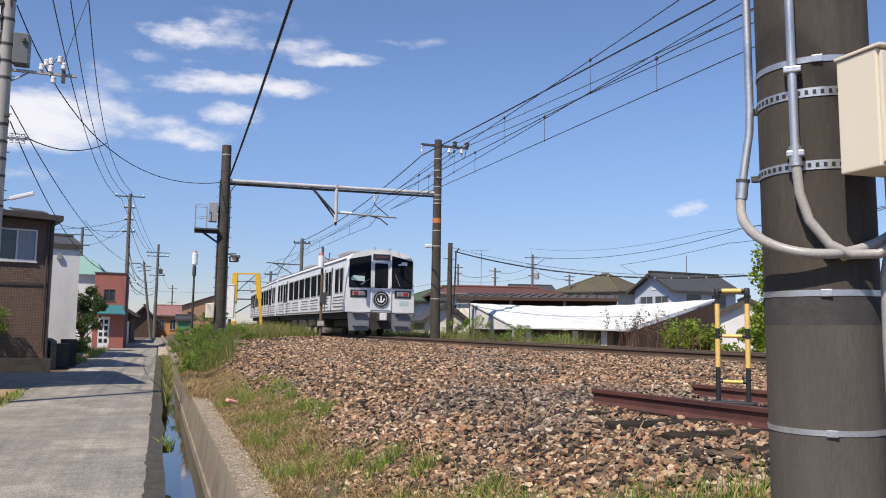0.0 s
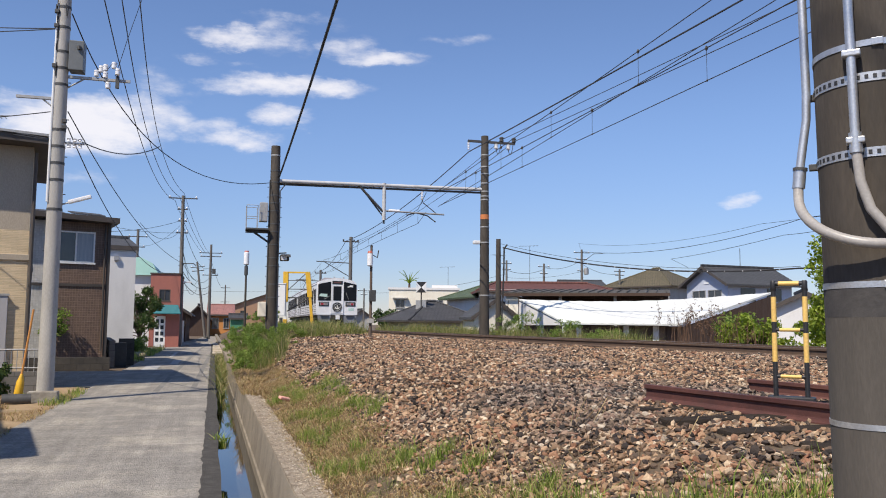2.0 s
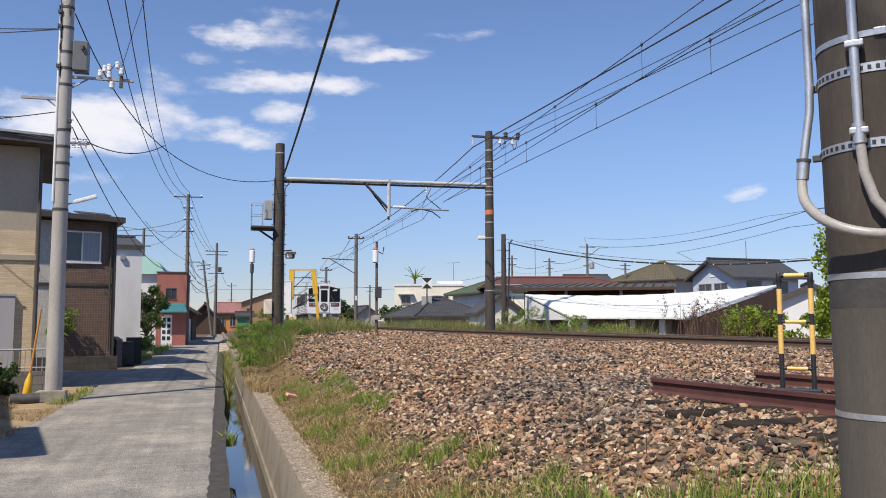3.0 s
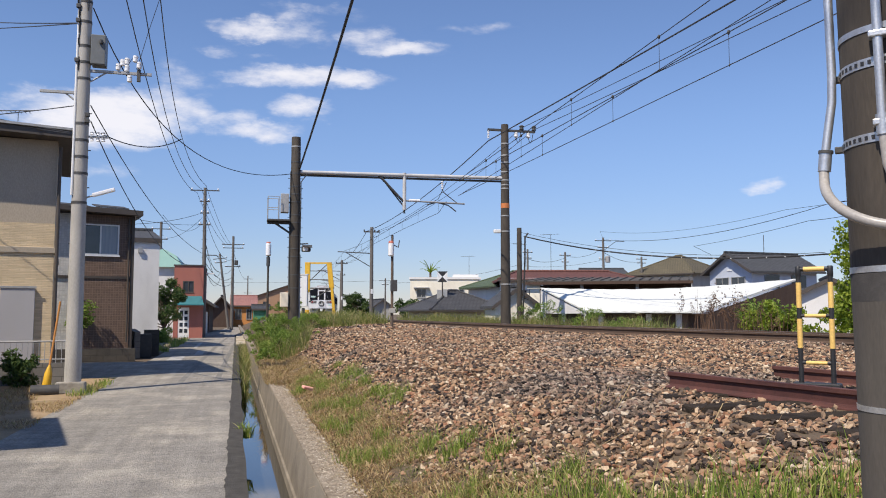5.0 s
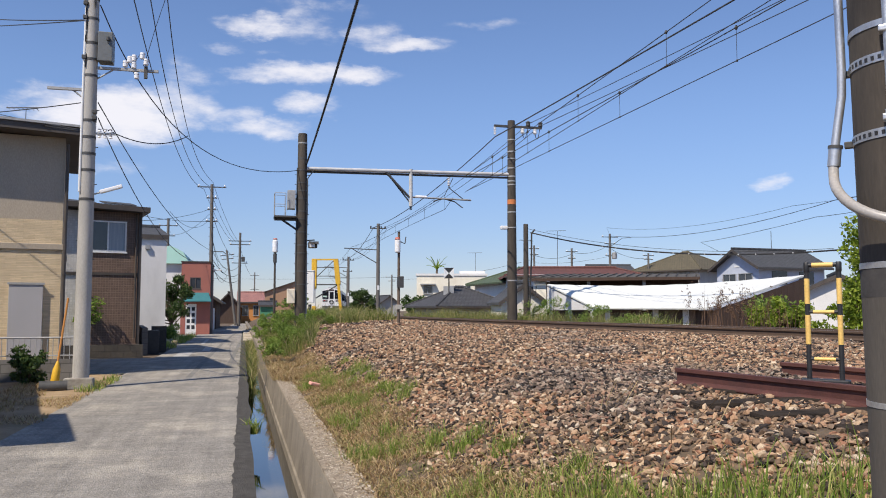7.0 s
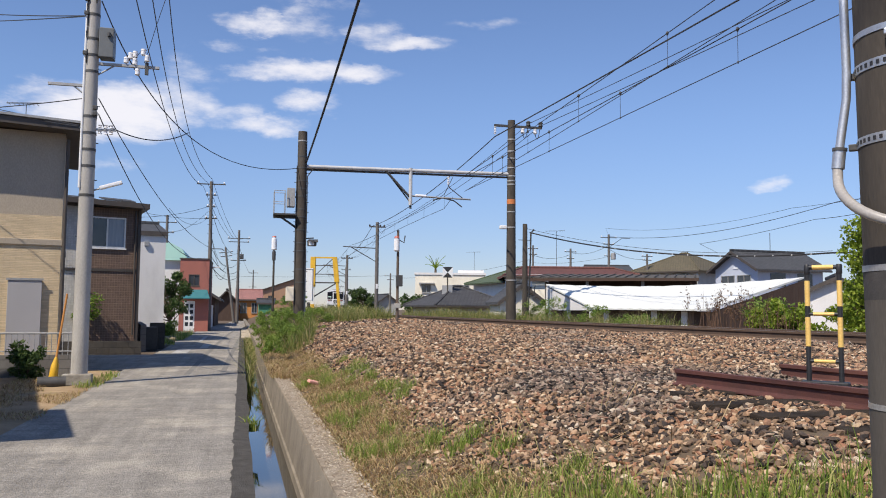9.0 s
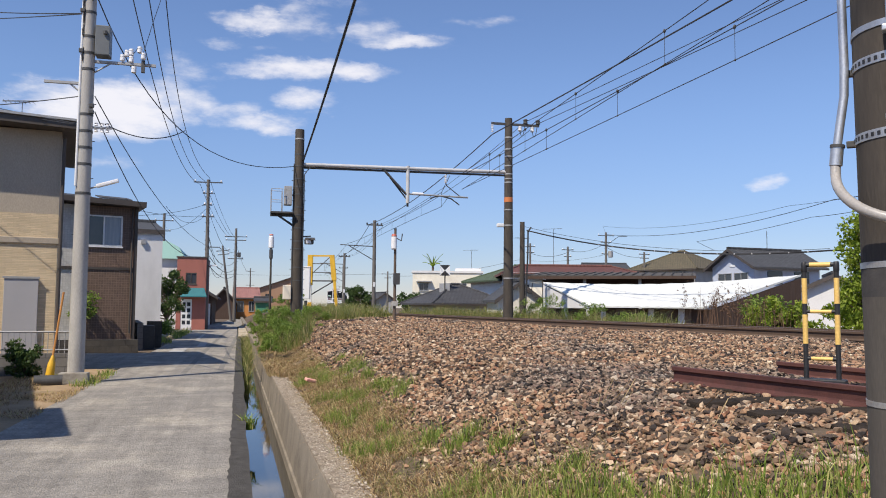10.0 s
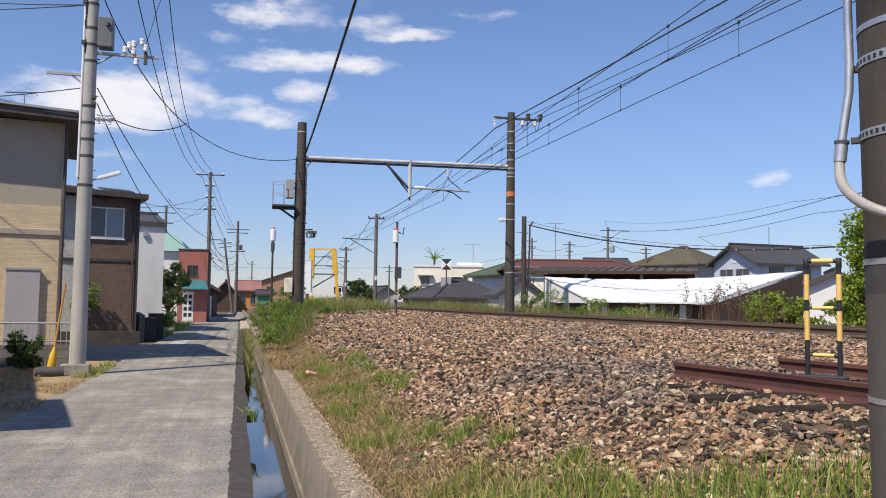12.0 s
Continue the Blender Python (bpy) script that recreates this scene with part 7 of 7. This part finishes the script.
def blades(name, xy, heights, width, lean, material, label, category="grass", lift=None, seed=1):
    """Bent grass blades standing on the ground at xy."""
    rng = np.random.default_rng(seed)
    n = len(xy)
    z = np.array([ground_height(x, y) for x, y in xy.tolist()]) if lift is None else lift
    base = np.column_stack([xy, z - 0.01])
    a = rng.uniform(0, 2 * np.pi, n)
    d = np.column_stack([np.cos(a), np.sin(a), np.zeros(n)])
    b = rng.uniform(0, 2 * np.pi, n)
    s = np.column_stack([np.cos(b), np.sin(b), np.zeros(n)]) * (np.asarray(width) * rng.uniform(0.6, 1.3, n))[:, None]
    ln = rng.uniform(0.2, 1.0, n)[:, None] * lean
    h = heights[:, None]
    up = np.array([[0, 0, 1.0]])
    mid = base + up * h * 0.55 + d * h * ln * 0.3
    tip = base + up * h * (1 - 0.35 * ln) + d * h * ln
    V = np.stack([base - s, base + s, mid + s * 0.75, mid - s * 0.75, tip], 1)
    F = np.array([(0, 1, 2), (0, 2, 3), (3, 2, 4)])[None] + (np.arange(n) * 5)[:, None, None]
    return numpy_mesh(name, V.reshape(-1, 3), F.reshape(-1, 3), material, label, category)


def scatter(seed, n, x0, x1, y0, y1, keep=None, clump=0.0, clumps=0):
    rng = np.random.default_rng(seed)
    if clumps:
        c = np.column_stack([rng.uniform(x0, x1, clumps), rng.uniform(y0, y1, clumps)])
        p = c[rng.integers(0, clumps, n)] + rng.normal(0, clump, (n, 2))
    else:
        p = np.column_stack([rng.uniform(x0, x1, n), rng.uniform(y0, y1, n)])
    if keep:
        p = np.array([q for q in p.tolist() if keep(*q)])
    return p


def leaf_cloud(blobs, n, leaf, seed, stretch=1.0):
    """Leaves scattered through soft clumps (x, y, z, radius); returns vertices and faces."""
    rng = np.random.default_rng(seed)
    blobs = np.array(blobs)
    w = blobs[:, 3] ** 2
    pick = rng.choice(len(blobs), n, p=w / w.sum())
    d = rng.normal(size=(n, 3))
    d /= np.linalg.norm(d, axis=1)[:, None]
    r = rng.uniform(0.25, 1.0, n) ** 0.5 * rng.uniform(0.75, 1.18, n)
    c = blobs[pick, :3] + d * (r * blobs[pick, 3])[:, None] * np.array([1, 1, 0.85])
    R = rotations(rng, n)
    L = leaf * rng.uniform(0.6, 1.35, n)
    quad = np.array([(-0.5, 0, 0), (0, -0.27, 0.06), (0.5, 0, 0), (0, 0.27, 0.06)])
    V = np.einsum("nij,kj->nki", R, quad) * L[:, None, None] * np.array([1, 1, stretch]) + c[:, None, :]
    F = np.arange(n * 4).reshape(n, 4)
    return V.reshape(-1, 3), F


def build_grass():
    rng = np.random.default_rng(5)

    def toe(x, y):
        return 0.86 - 0.01 * max(0.0, y - 10) + 0.2 * noise.noise((2, y * 1.7, 1)) < x < ballast_left(y) + 0.12 and noise.noise((x * 1.8, y * 1.5, 4)) > -0.32
    p = scatter(1, 92000, 0.7, 2.5, 2.6, 26, toe)
    blades("dry_grass", p, rng.uniform(0.03, 0.13, len(p)), 0.0042, 2.6, STRAW, "matted dry straw-coloured grass on the embankment toe", seed=2)

    chance = random.Random(8)

    def green(x, y):
        return 1.0 < x < ballast_left(y) + 0.2 and noise.noise((x * 2.3, y * 1.5, 9)) + 0.5 * noise.noise((x * 7.0, y * 5.0, 3)) > 0.12 + 0.03 * max(0.0, y - 7) + 0.55 * (chance.random() - 0.5)
    p = scatter(19, 6500, 0.6, 1.05, 15.5, 27, lambda x, y: noise.noise((x * 2.0, y * 0.9, 12)) + 0.09 * (y - 18) > 0)
    blades("dry_grass", p, rng.uniform(0.08, 0.3, len(p)), 0.005, 1.8, STRAW, "dry grass hanging over the channel wall", lift=np.full(len(p), 0.21), seed=19)
    p = scatter(2, 46000, 1.0, 2.6, 3.0, 24, green)
    blades("green_grass", p, rng.uniform(0.03, 0.12, len(p)), 0.003, 1.8, WEED, "patchy low green grass on the embankment toe", seed=3)
    p = scatter(4, 6000, 1.3, 2.9, 2.6, 5.0, lambda x, y: math.hypot(x - 2.13, y - 2.2) > 0.35 and y < 4.6 - 1.45 * (x - 1.6) + 0.45 * noise.noise((x * 2.5, y * 2, 7)))
    blades("tall_grass", p, rng.uniform(0.1, 0.3, len(p)) * rng.uniform(0.6, 1.15, len(p)), 0.0034, 0.6, GRASS, "tall fresh green grass near the mast foot", seed=4)
    p = scatter(6, 6500, 1.05, 1.95, 4.6, 16, None, 0.06, 46)
    blades("grass_tuft", p, rng.uniform(0.06, 0.24, len(p)), 0.003, 1.1, GRASS, "upright green grass tufts on the slope", seed=6)
    p = scatter(7, 70, 1.5, 2.9, 3.6, 6.0)
    blades("dead_grass_stems", p, rng.uniform(0.15, 0.4, len(p)), 0.003, 2.4, STRAW, "scattered long dead grass stems over stones", seed=7)
    # weeds hanging over the channel and beside the lane
    p = scatter(8, 5200, 0.16, 0.62, 19, 44, lambda x, y: x < 0.18 + 0.02 * (y - 19) + 0.2 * abs(noise.noise((0, y * 0.5, 1))))
    blades("channel_weeds", p, rng.uniform(0.25, 0.75, len(p)), 0.009, 1.0, WEED, "rank green weeds growing in the channel", lift=np.full(len(p), -0.4), seed=8)
    p = scatter(9, 70, 0.1, 0.2, 11.6, 12.0, None, 0.03, 3)
    blades("channel_weeds", p, rng.uniform(0.1, 0.3, len(p)), 0.012, 0.9, GRASS, "small weed tuft on the channel edge", lift=np.full(len(p), -0.12), seed=9)
    p = scatter(16, 5000, 0.95, 2.9, 22.5, 33, lambda x, y: x < ballast_left(y) + 0.35, 0.2, 60)
    blades("trackside_weeds", p, rng.uniform(0.3, 1.15, len(p)) * rng.uniform(0.6, 1.0, len(p)), 0.0065, 0.95, WEED, "feathery tall green weeds among the bushes", seed=16)
    # tall grass around the track farther off and beyond it
    p = scatter(10, 26000, 2.4, 8.0, 36, 60, lambda x, y: x < interp(TRACK, y) - 1.1 and noise.noise((x * 0.4, y * 0.25, 3)) > -0.25 and (y > 41 or x < 5.2))
    blades("trackside_grass", p, rng.uniform(0.3, 1.25, len(p)) * rng.uniform(0.5, 1.0, len(p)), 0.011, 1.0, WEED, "rough tall grass beside the railway", seed=10)
    p = scatter(11, 17000, 11.3, 13.2, 14, 44, lambda x, y: x > interp(TRACK, y) + 1.6 and noise.noise((x * 0.4, y * 0.5, 6)) > -0.05 and y > 22)
    blades("trackside_grass", p, rng.uniform(0.2, 0.8, len(p)) * rng.uniform(0.6, 1.1, len(p)), 0.0065, 1.1, WEED, "rough tall grass beyond the railway", seed=11)
    p = scatter(20, 7000, 9.9, 13.0, 38, 54, lambda x, y: x > interp(TRACK, y) + 1.7 and noise.noise((x * 0.5, y * 0.4, 15)) > -0.15)
    blades("trackside_grass", p, rng.uniform(0.3, 1.1, len(p)) * rng.uniform(0.5, 1.0, len(p)), 0.009, 1.1, WEED, "tall weeds beyond the railway before a house", seed=20)
    p = scatter(12, 2400, 3.0, 8.3, 60, 120, lambda x, y: x < interp(TRACK, y) - 1.2)
    blades("trackside_grass", p, rng.uniform(0.3, 0.9, len(p)), 0.04, 0.6, GRASS, "distant rough grass beside the railway", seed=12)
    p = scatter(13, 150, 11.8, 13.2, 17.0, 21.5, None, 0.15, 9)
    blades("dead_stalks", p, rng.uniform(0.4, 1.5, len(p)), 0.007, 0.4, DEAD, "tall brown dead weed stalks", seed=13)
    heads = []
    for x, y, h in zip(rng.uniform(12.2, 13.1, 26), rng.uniform(17.6, 21.2, 26), rng.uniform(0.7, 1.45, 26)):
        z = ground_height(x, y)
        heads += [(x + 0.04 * k * rng.uniform(-1, 1), y, z + h * (0.62 + 0.075 * k), 0.07 - 0.008 * k) for k in range(6)]
    V, F = leaf_cloud(heads, 3000, 0.035, 17)
    numpy_mesh("dead_seed_heads", V, F, DEAD, "dry brown seed heads on dead weed stalks", "weeds")
    p = scatter(18, 6500, -4.6, -2.75, 12.5, 19.5, lambda x, y: noise.noise((x * 1.1, y * 0.9, 6)) > -0.12)
    blades("dry_grass", p, rng.uniform(0.03, 0.12, len(p)), 0.005, 2.4, STRAW, "thin dry straw lying on the earth verge", lift=np.full(len(p), 0.02), seed=18)
    p = scatter(14, 1800, -3.9, -2.7, 17.2, 20.4, lambda x, y: noise.noise((x * 1.3, y * 1.3, 1)) > 0.05)
    blades("dry_grass", p, rng.uniform(0.06, 0.22, len(p)), 0.006, 0.9, GRASS, "sparse weeds around the pole foot", lift=np.full(len(p), 0.01), seed=14)
    p = scatter(15, 1500, -3.6, -2.7, 36, 52, lambda x, y: noise.noise((x * 1.3, y * 0.5, 1)) > 0.0)
    blades("lane_weeds", p, rng.uniform(0.1, 0.45, len(p)), 0.012, 0.7, GRASS, "weeds beside the lane", lift=np.full(len(p), 0.0), seed=15)


build_grass()


def tree(name, at, trunk_h, crown, n, leaf, material, label, category, seed, r=0.09):
    """A tapered trunk with limbs into each clump of the crown. crown: clumps (x, y, z, radius) about the foot."""
    th = thing(name, at, 0, label, category, "trees and shrubs")
    bm = bmesh.new()
    top = Vector((0.05, 0.03, trunk_h))
    tube([(0, 0, -0.2), (0.03, 0, trunk_h * 0.5), top], r, bm, 8, r * 0.55)
    for k, (x, y, z, q) in enumerate(crown):
        s = 0.35 + 0.6 * ((k * 37) % 10) / 10
        a = Vector((0.03, 0, trunk_h * s))
        b = Vector((x, y, z))
        tube([a, a.lerp(b, 0.5) + Vector((0, 0, 0.1 * q)), b], r * 0.42, bm, 6, r * 0.1)
    part("trunk", bm, BARK, th, "brown trunk and limbs", True)
    V, F = leaf_cloud(crown, n, leaf, seed)
    me = bpy.data.meshes.new("crown")
    me.from_pydata(V.tolist(), [], F.tolist())
    me.materials.append(material)
    c = new("crown", me)
    c.parent = th
    tagged(c, "many small leaves", kind="stuff")
    return th


def clumps(seed, n, rx, ry, z0, z1, q0, q1):
    rnd = random.Random(seed)
    out = []
    for _ in range(n):
        a, s = rnd.uniform(0, 6.283), rnd.random() ** 0.5
        z = rnd.uniform(z0, z1)
        k = 1 - 0.6 * abs((z - z0) / max(0.01, z1 - z0) - 0.4)
        out.append((math.cos(a) * rx * s * k, math.sin(a) * ry * s * k, z, rnd.uniform(q0, q1)))
    return out


def build_plants():
    # bushes on the toe of the embankment beside the mast
    for k, (x, y, w, h, n, m) in enumerate(((1.55, 26.0, 0.75, 0.75, 5200, LEAF), (1.9, 29.0, 0.9, 0.85, 6000, LEAF), (1.45, 25.0, 0.4, 0.6, 2600, LEAF), (1.2, 33.5, 0.8, 0.9, 4500, LEAF), (2.9, 35.5, 0.9, 0.6, 4000, LEAF), (1.7, 43.0, 1.0, 1.0, 4500, LEAF), (3.0, 47.5, 1.2, 1.35, 4500, LEAF))):
        tree("bush", (x, y, ground_height(x, y)), h * 0.5, clumps(30 + k, 46, w * 1.15, w * 1.7, 0.05, h, 0.07, 0.19), int(n * 1.7), 0.05, m, "leafy green bush on the embankment toe", "bush", 60 + k, 0.03)
    tree("bush", (0.85, 24.5, 0.15), 0.3, clumps(38, 26, 0.4, 1.8, 0.05, 0.55, 0.07, 0.18), 2000, 0.07, LEAF, "dull weedy bush over the channel wall", "bush", 71, 0.02)
    tree("shrub", (14.2, 19.25, 0.3), 0.7, clumps(41, 40, 1.05, 1.0, 0.45, 1.5, 0.1, 0.28), 3600, 0.13, LEAF_BRIGHT, "fresh yellow-green shrub in front of the shed", "shrub", 72, 0.05)
    tree("shrub", (15.4, 18.6, 0.3), 0.8, clumps(42, 12, 0.9, 0.8, 0.3, 1.5, 0.25, 0.45), 2600, 0.12, LEAF_BRIGHT, "green shrub beside the shed", "shrub", 73, 0.05)
    tree("shrub", (14.9, 20.2, 0.3), 0.8, clumps(47, 14, 1.6, 0.8, 0.2, 1.4, 0.3, 0.5), 3200, 0.12, LEAF, "green hedge shrub behind the barrier", "shrub", 79, 0.05)
    tree("tree", (15.45, 17.2, 0.2), 2.0, clumps(43, 70, 0.95, 1.2, 0.6, 3.9, 0.2, 0.45), 12000, 0.12, LEAF_BRIGHT, "bushy fresh green tree beside the railway", "tree", 74, 0.12)
    tree("tree", (-4.1, 50.8, 0), 1.6, clumps(44, 44, 1.3, 1.3, 0.8, 3.5, 0.22, 0.45), 7000, 0.13, LEAF_DARK, "dense green garden tree beside the lane", "tree", 75, 0.1)
    for k, (x, y, h) in enumerate(((12.7, 28.3, 0.75), (12.5, 31.8, 1.1), (12.3, 34.0, 0.9), (13.0, 26.6, 0.45), (12.6, 24.6, 0.4))):
        tree("weed_bush", (x, y, ground_height(x, y)), h * 0.6, clumps(90 + k, 26, 0.7, 0.8, 0.1, h, 0.07, 0.2), 1500, 0.06, LEAF, "straggly green weeds beyond the railway", "bush", 95 + k, 0.02)
    tree("bush", (-4.0, 48.0, 0), 0.5, clumps(45, 8, 0.7, 0.7, 0.2, 0.8, 0.25, 0.4), 1800, 0.13, LEAF, "low green bush beside the lane", "bush", 76, 0.04)
    tree("tree", (18.2, 128.0, 0.2), 2.0, clumps(46, 60, 2.9, 2.2, 0.6, 4.3, 0.3, 0.65), 7200, 0.28, LEAF_DARK, "bushy green tree beside the railway", "tree", 77, 0.06)
    tree("bush", (16.6, 79.0, 0.2), 1.0, clumps(48, 44, 2.1, 1.3, 0.4, 2.6, 0.3, 0.5), 3000, 0.24, LEAF_DARK, "dark green bush beyond the track", "bush", 78, 0.08)
    tree("bush", (-4.45, 19.3, 0.0), 0.4, clumps(49, 14, 0.4, 0.25, 0.1, 0.75, 0.1, 0.2), 1500, 0.09, LEAF_DARK, "scraggly shrub beside the low wall", "bush", 80, 0.03)
    tree("bush", (-5.15, 30.2, 0.5), 0.9, clumps(50, 7, 0.4, 0.25, 0.7, 1.6, 0.16, 0.3), 900, 0.1, LEAF, "thin garden shrub before brown tiles", "bush", 81, 0.03)
    palm = thing("potted_palm", (20.0, 85, 5.4), 0, "spiky rooftop palm with arching fronds", "plant", "trees and shrubs")
    part("trunk", tube([(0, 0, -0.2), (0, 0, 0.5)], 0.12), BARK, palm)
    rnd = random.Random(4)
    for k in range(18):
        a = k * 0.35
        L, rise = rnd.uniform(0.7, 1.25), rnd.uniform(0.9, 2.3)
        bm = bmesh.new()
        pts = [(math.cos(a) * L * s, math.sin(a) * L * s, 0.5 + rise * s - 0.75 * s * s) for s in (0, 0.35, 0.7, 1.0)]
        side = Vector((-math.sin(a), math.cos(a), 0)) * 0.09
        rows = [(bm.verts.new(Vector(p) - side * (1 - i / 3.2)), bm.verts.new(Vector(p) + Vector((0, 0, 0.05))), bm.verts.new(Vector(p) + side * (1 - i / 3.2))) for i, p in enumerate(pts)]
        for u, v in zip(rows, rows[1:]):
            bm.faces.new((u[0], u[1], v[1], v[0])), bm.faces.new((u[1], u[2], v[2], v[1]))
        part("frond", bm, LEAF_BRIGHT, palm)


build_plants()


# ---- small things ----
def build_small():
    br = thing("bamboo_broom", (-4.15, 20.35, 0.02), 0, "bamboo broom with orange handle leaning upside against the pole", "broom")
    br.matrix_basis = pose(-3.78, 18.55, 0.02, -4, 6, 0)
    part("handle", tube([(0, 0, 0.45), (0, 0, 1.85)], 0.022), BROOM, br, "orange-brown handle", True)
    part("brush", turned([(0.05, 0), (0.09, 0.08), (0.075, 0.35), (0.025, 0.52)], seg=12), YELLOW, br, "yellow bristles", True)
    lit = part("litter", box(-0.11, 0.11, -0.05, 0.05, 0, 0.05, bevel=0.018), PINK, None, "crumpled pink paper scrap lying on dry grass")
    lit.matrix_basis = pose(1.2, 14.1, ground_height(1.2, 14.1) + 0.06, 12, 14, 25)
    tagged(lit, category="litter")
    tube_drain = part("drain_pipe", tube([(-3.85, 17.55, 0.1), (-3.35, 17.65, 0.1)], 0.11, seg=14), STEEL_DARK, None, "dark pipe mouth at the pole foot", True)
    tagged(tube_drain, category="pipe")
    for k, (x, y, s) in enumerate(((-3.35, 38.6, 0.3), (-3.15, 40.5, 0.2), (-2.95, 37.9, 0.16))):
        bm = bmesh.new()
        bmesh.ops.create_icosphere(bm, subdivisions=2, radius=s)
        for v in bm.verts:
            v.co *= 1 + 0.25 * noise.noise(v.co * 3 + Vector((k * 3, 0, 0)))
            v.co.z *= 0.7
        rk = part("rock", bm, COPING, None, "pale rounded garden stone", True)
        rk.matrix_basis = pose(x, y, s * 0.35)
        tagged(rk, category="rock", group="garden stones")


BROOM = surface("orange broom handle", (0.6, 0.27, 0.07), (0.5, 0.22, 0.06), 5.0, 0.6, 0.1)
PINK = surface("pink paper", (0.75, 0.3, 0.24), (0.85, 0.5, 0.42), 14.0, 0.8, 0.2)
build_small()


def motions():
    """The train draws away along the track: the place of its tail end by time."""
    tail = [(0.0, 33.7), (0.3, 37.2), (0.6, 40.8), (1.0, 45.7), (1.5, 52.5), (2.0, 59.4), (2.5, 66.4), (3.0, 73.4), (3.5, 80.4), (4.0, 87.0), (4.5, 93.2), (5.0, 99.5), (5.5, 105.6), (6.0, 111.6), (6.5, 117.6),
            (7.0, 123.5), (7.5, 129.2), (8.0, 135.0), (8.5, 140.6), (9.0, 146.6), (9.5, 152.5), (10.0, 158.4), (10.5, 164.2), (11.0, 170.0), (11.5, 175.8), (12.0, 181.5)]

    def car_pose(y):
        a, b = track_point(y + 2.9), track_point(y + 16.7)
        turn = math.degrees(math.atan2(a[0] - b[0], b[1] - a[1]))
        return pose((a[0] + b[0]) / 2, (a[1] + b[1]) / 2, RAIL_Z, 0, 0, turn)
    walk(tail_car, [(t, car_pose(y)) for t, y in tail])
    walk(lead_car, [(t, car_pose(y + 20.1)) for t, y in tail])


motions()
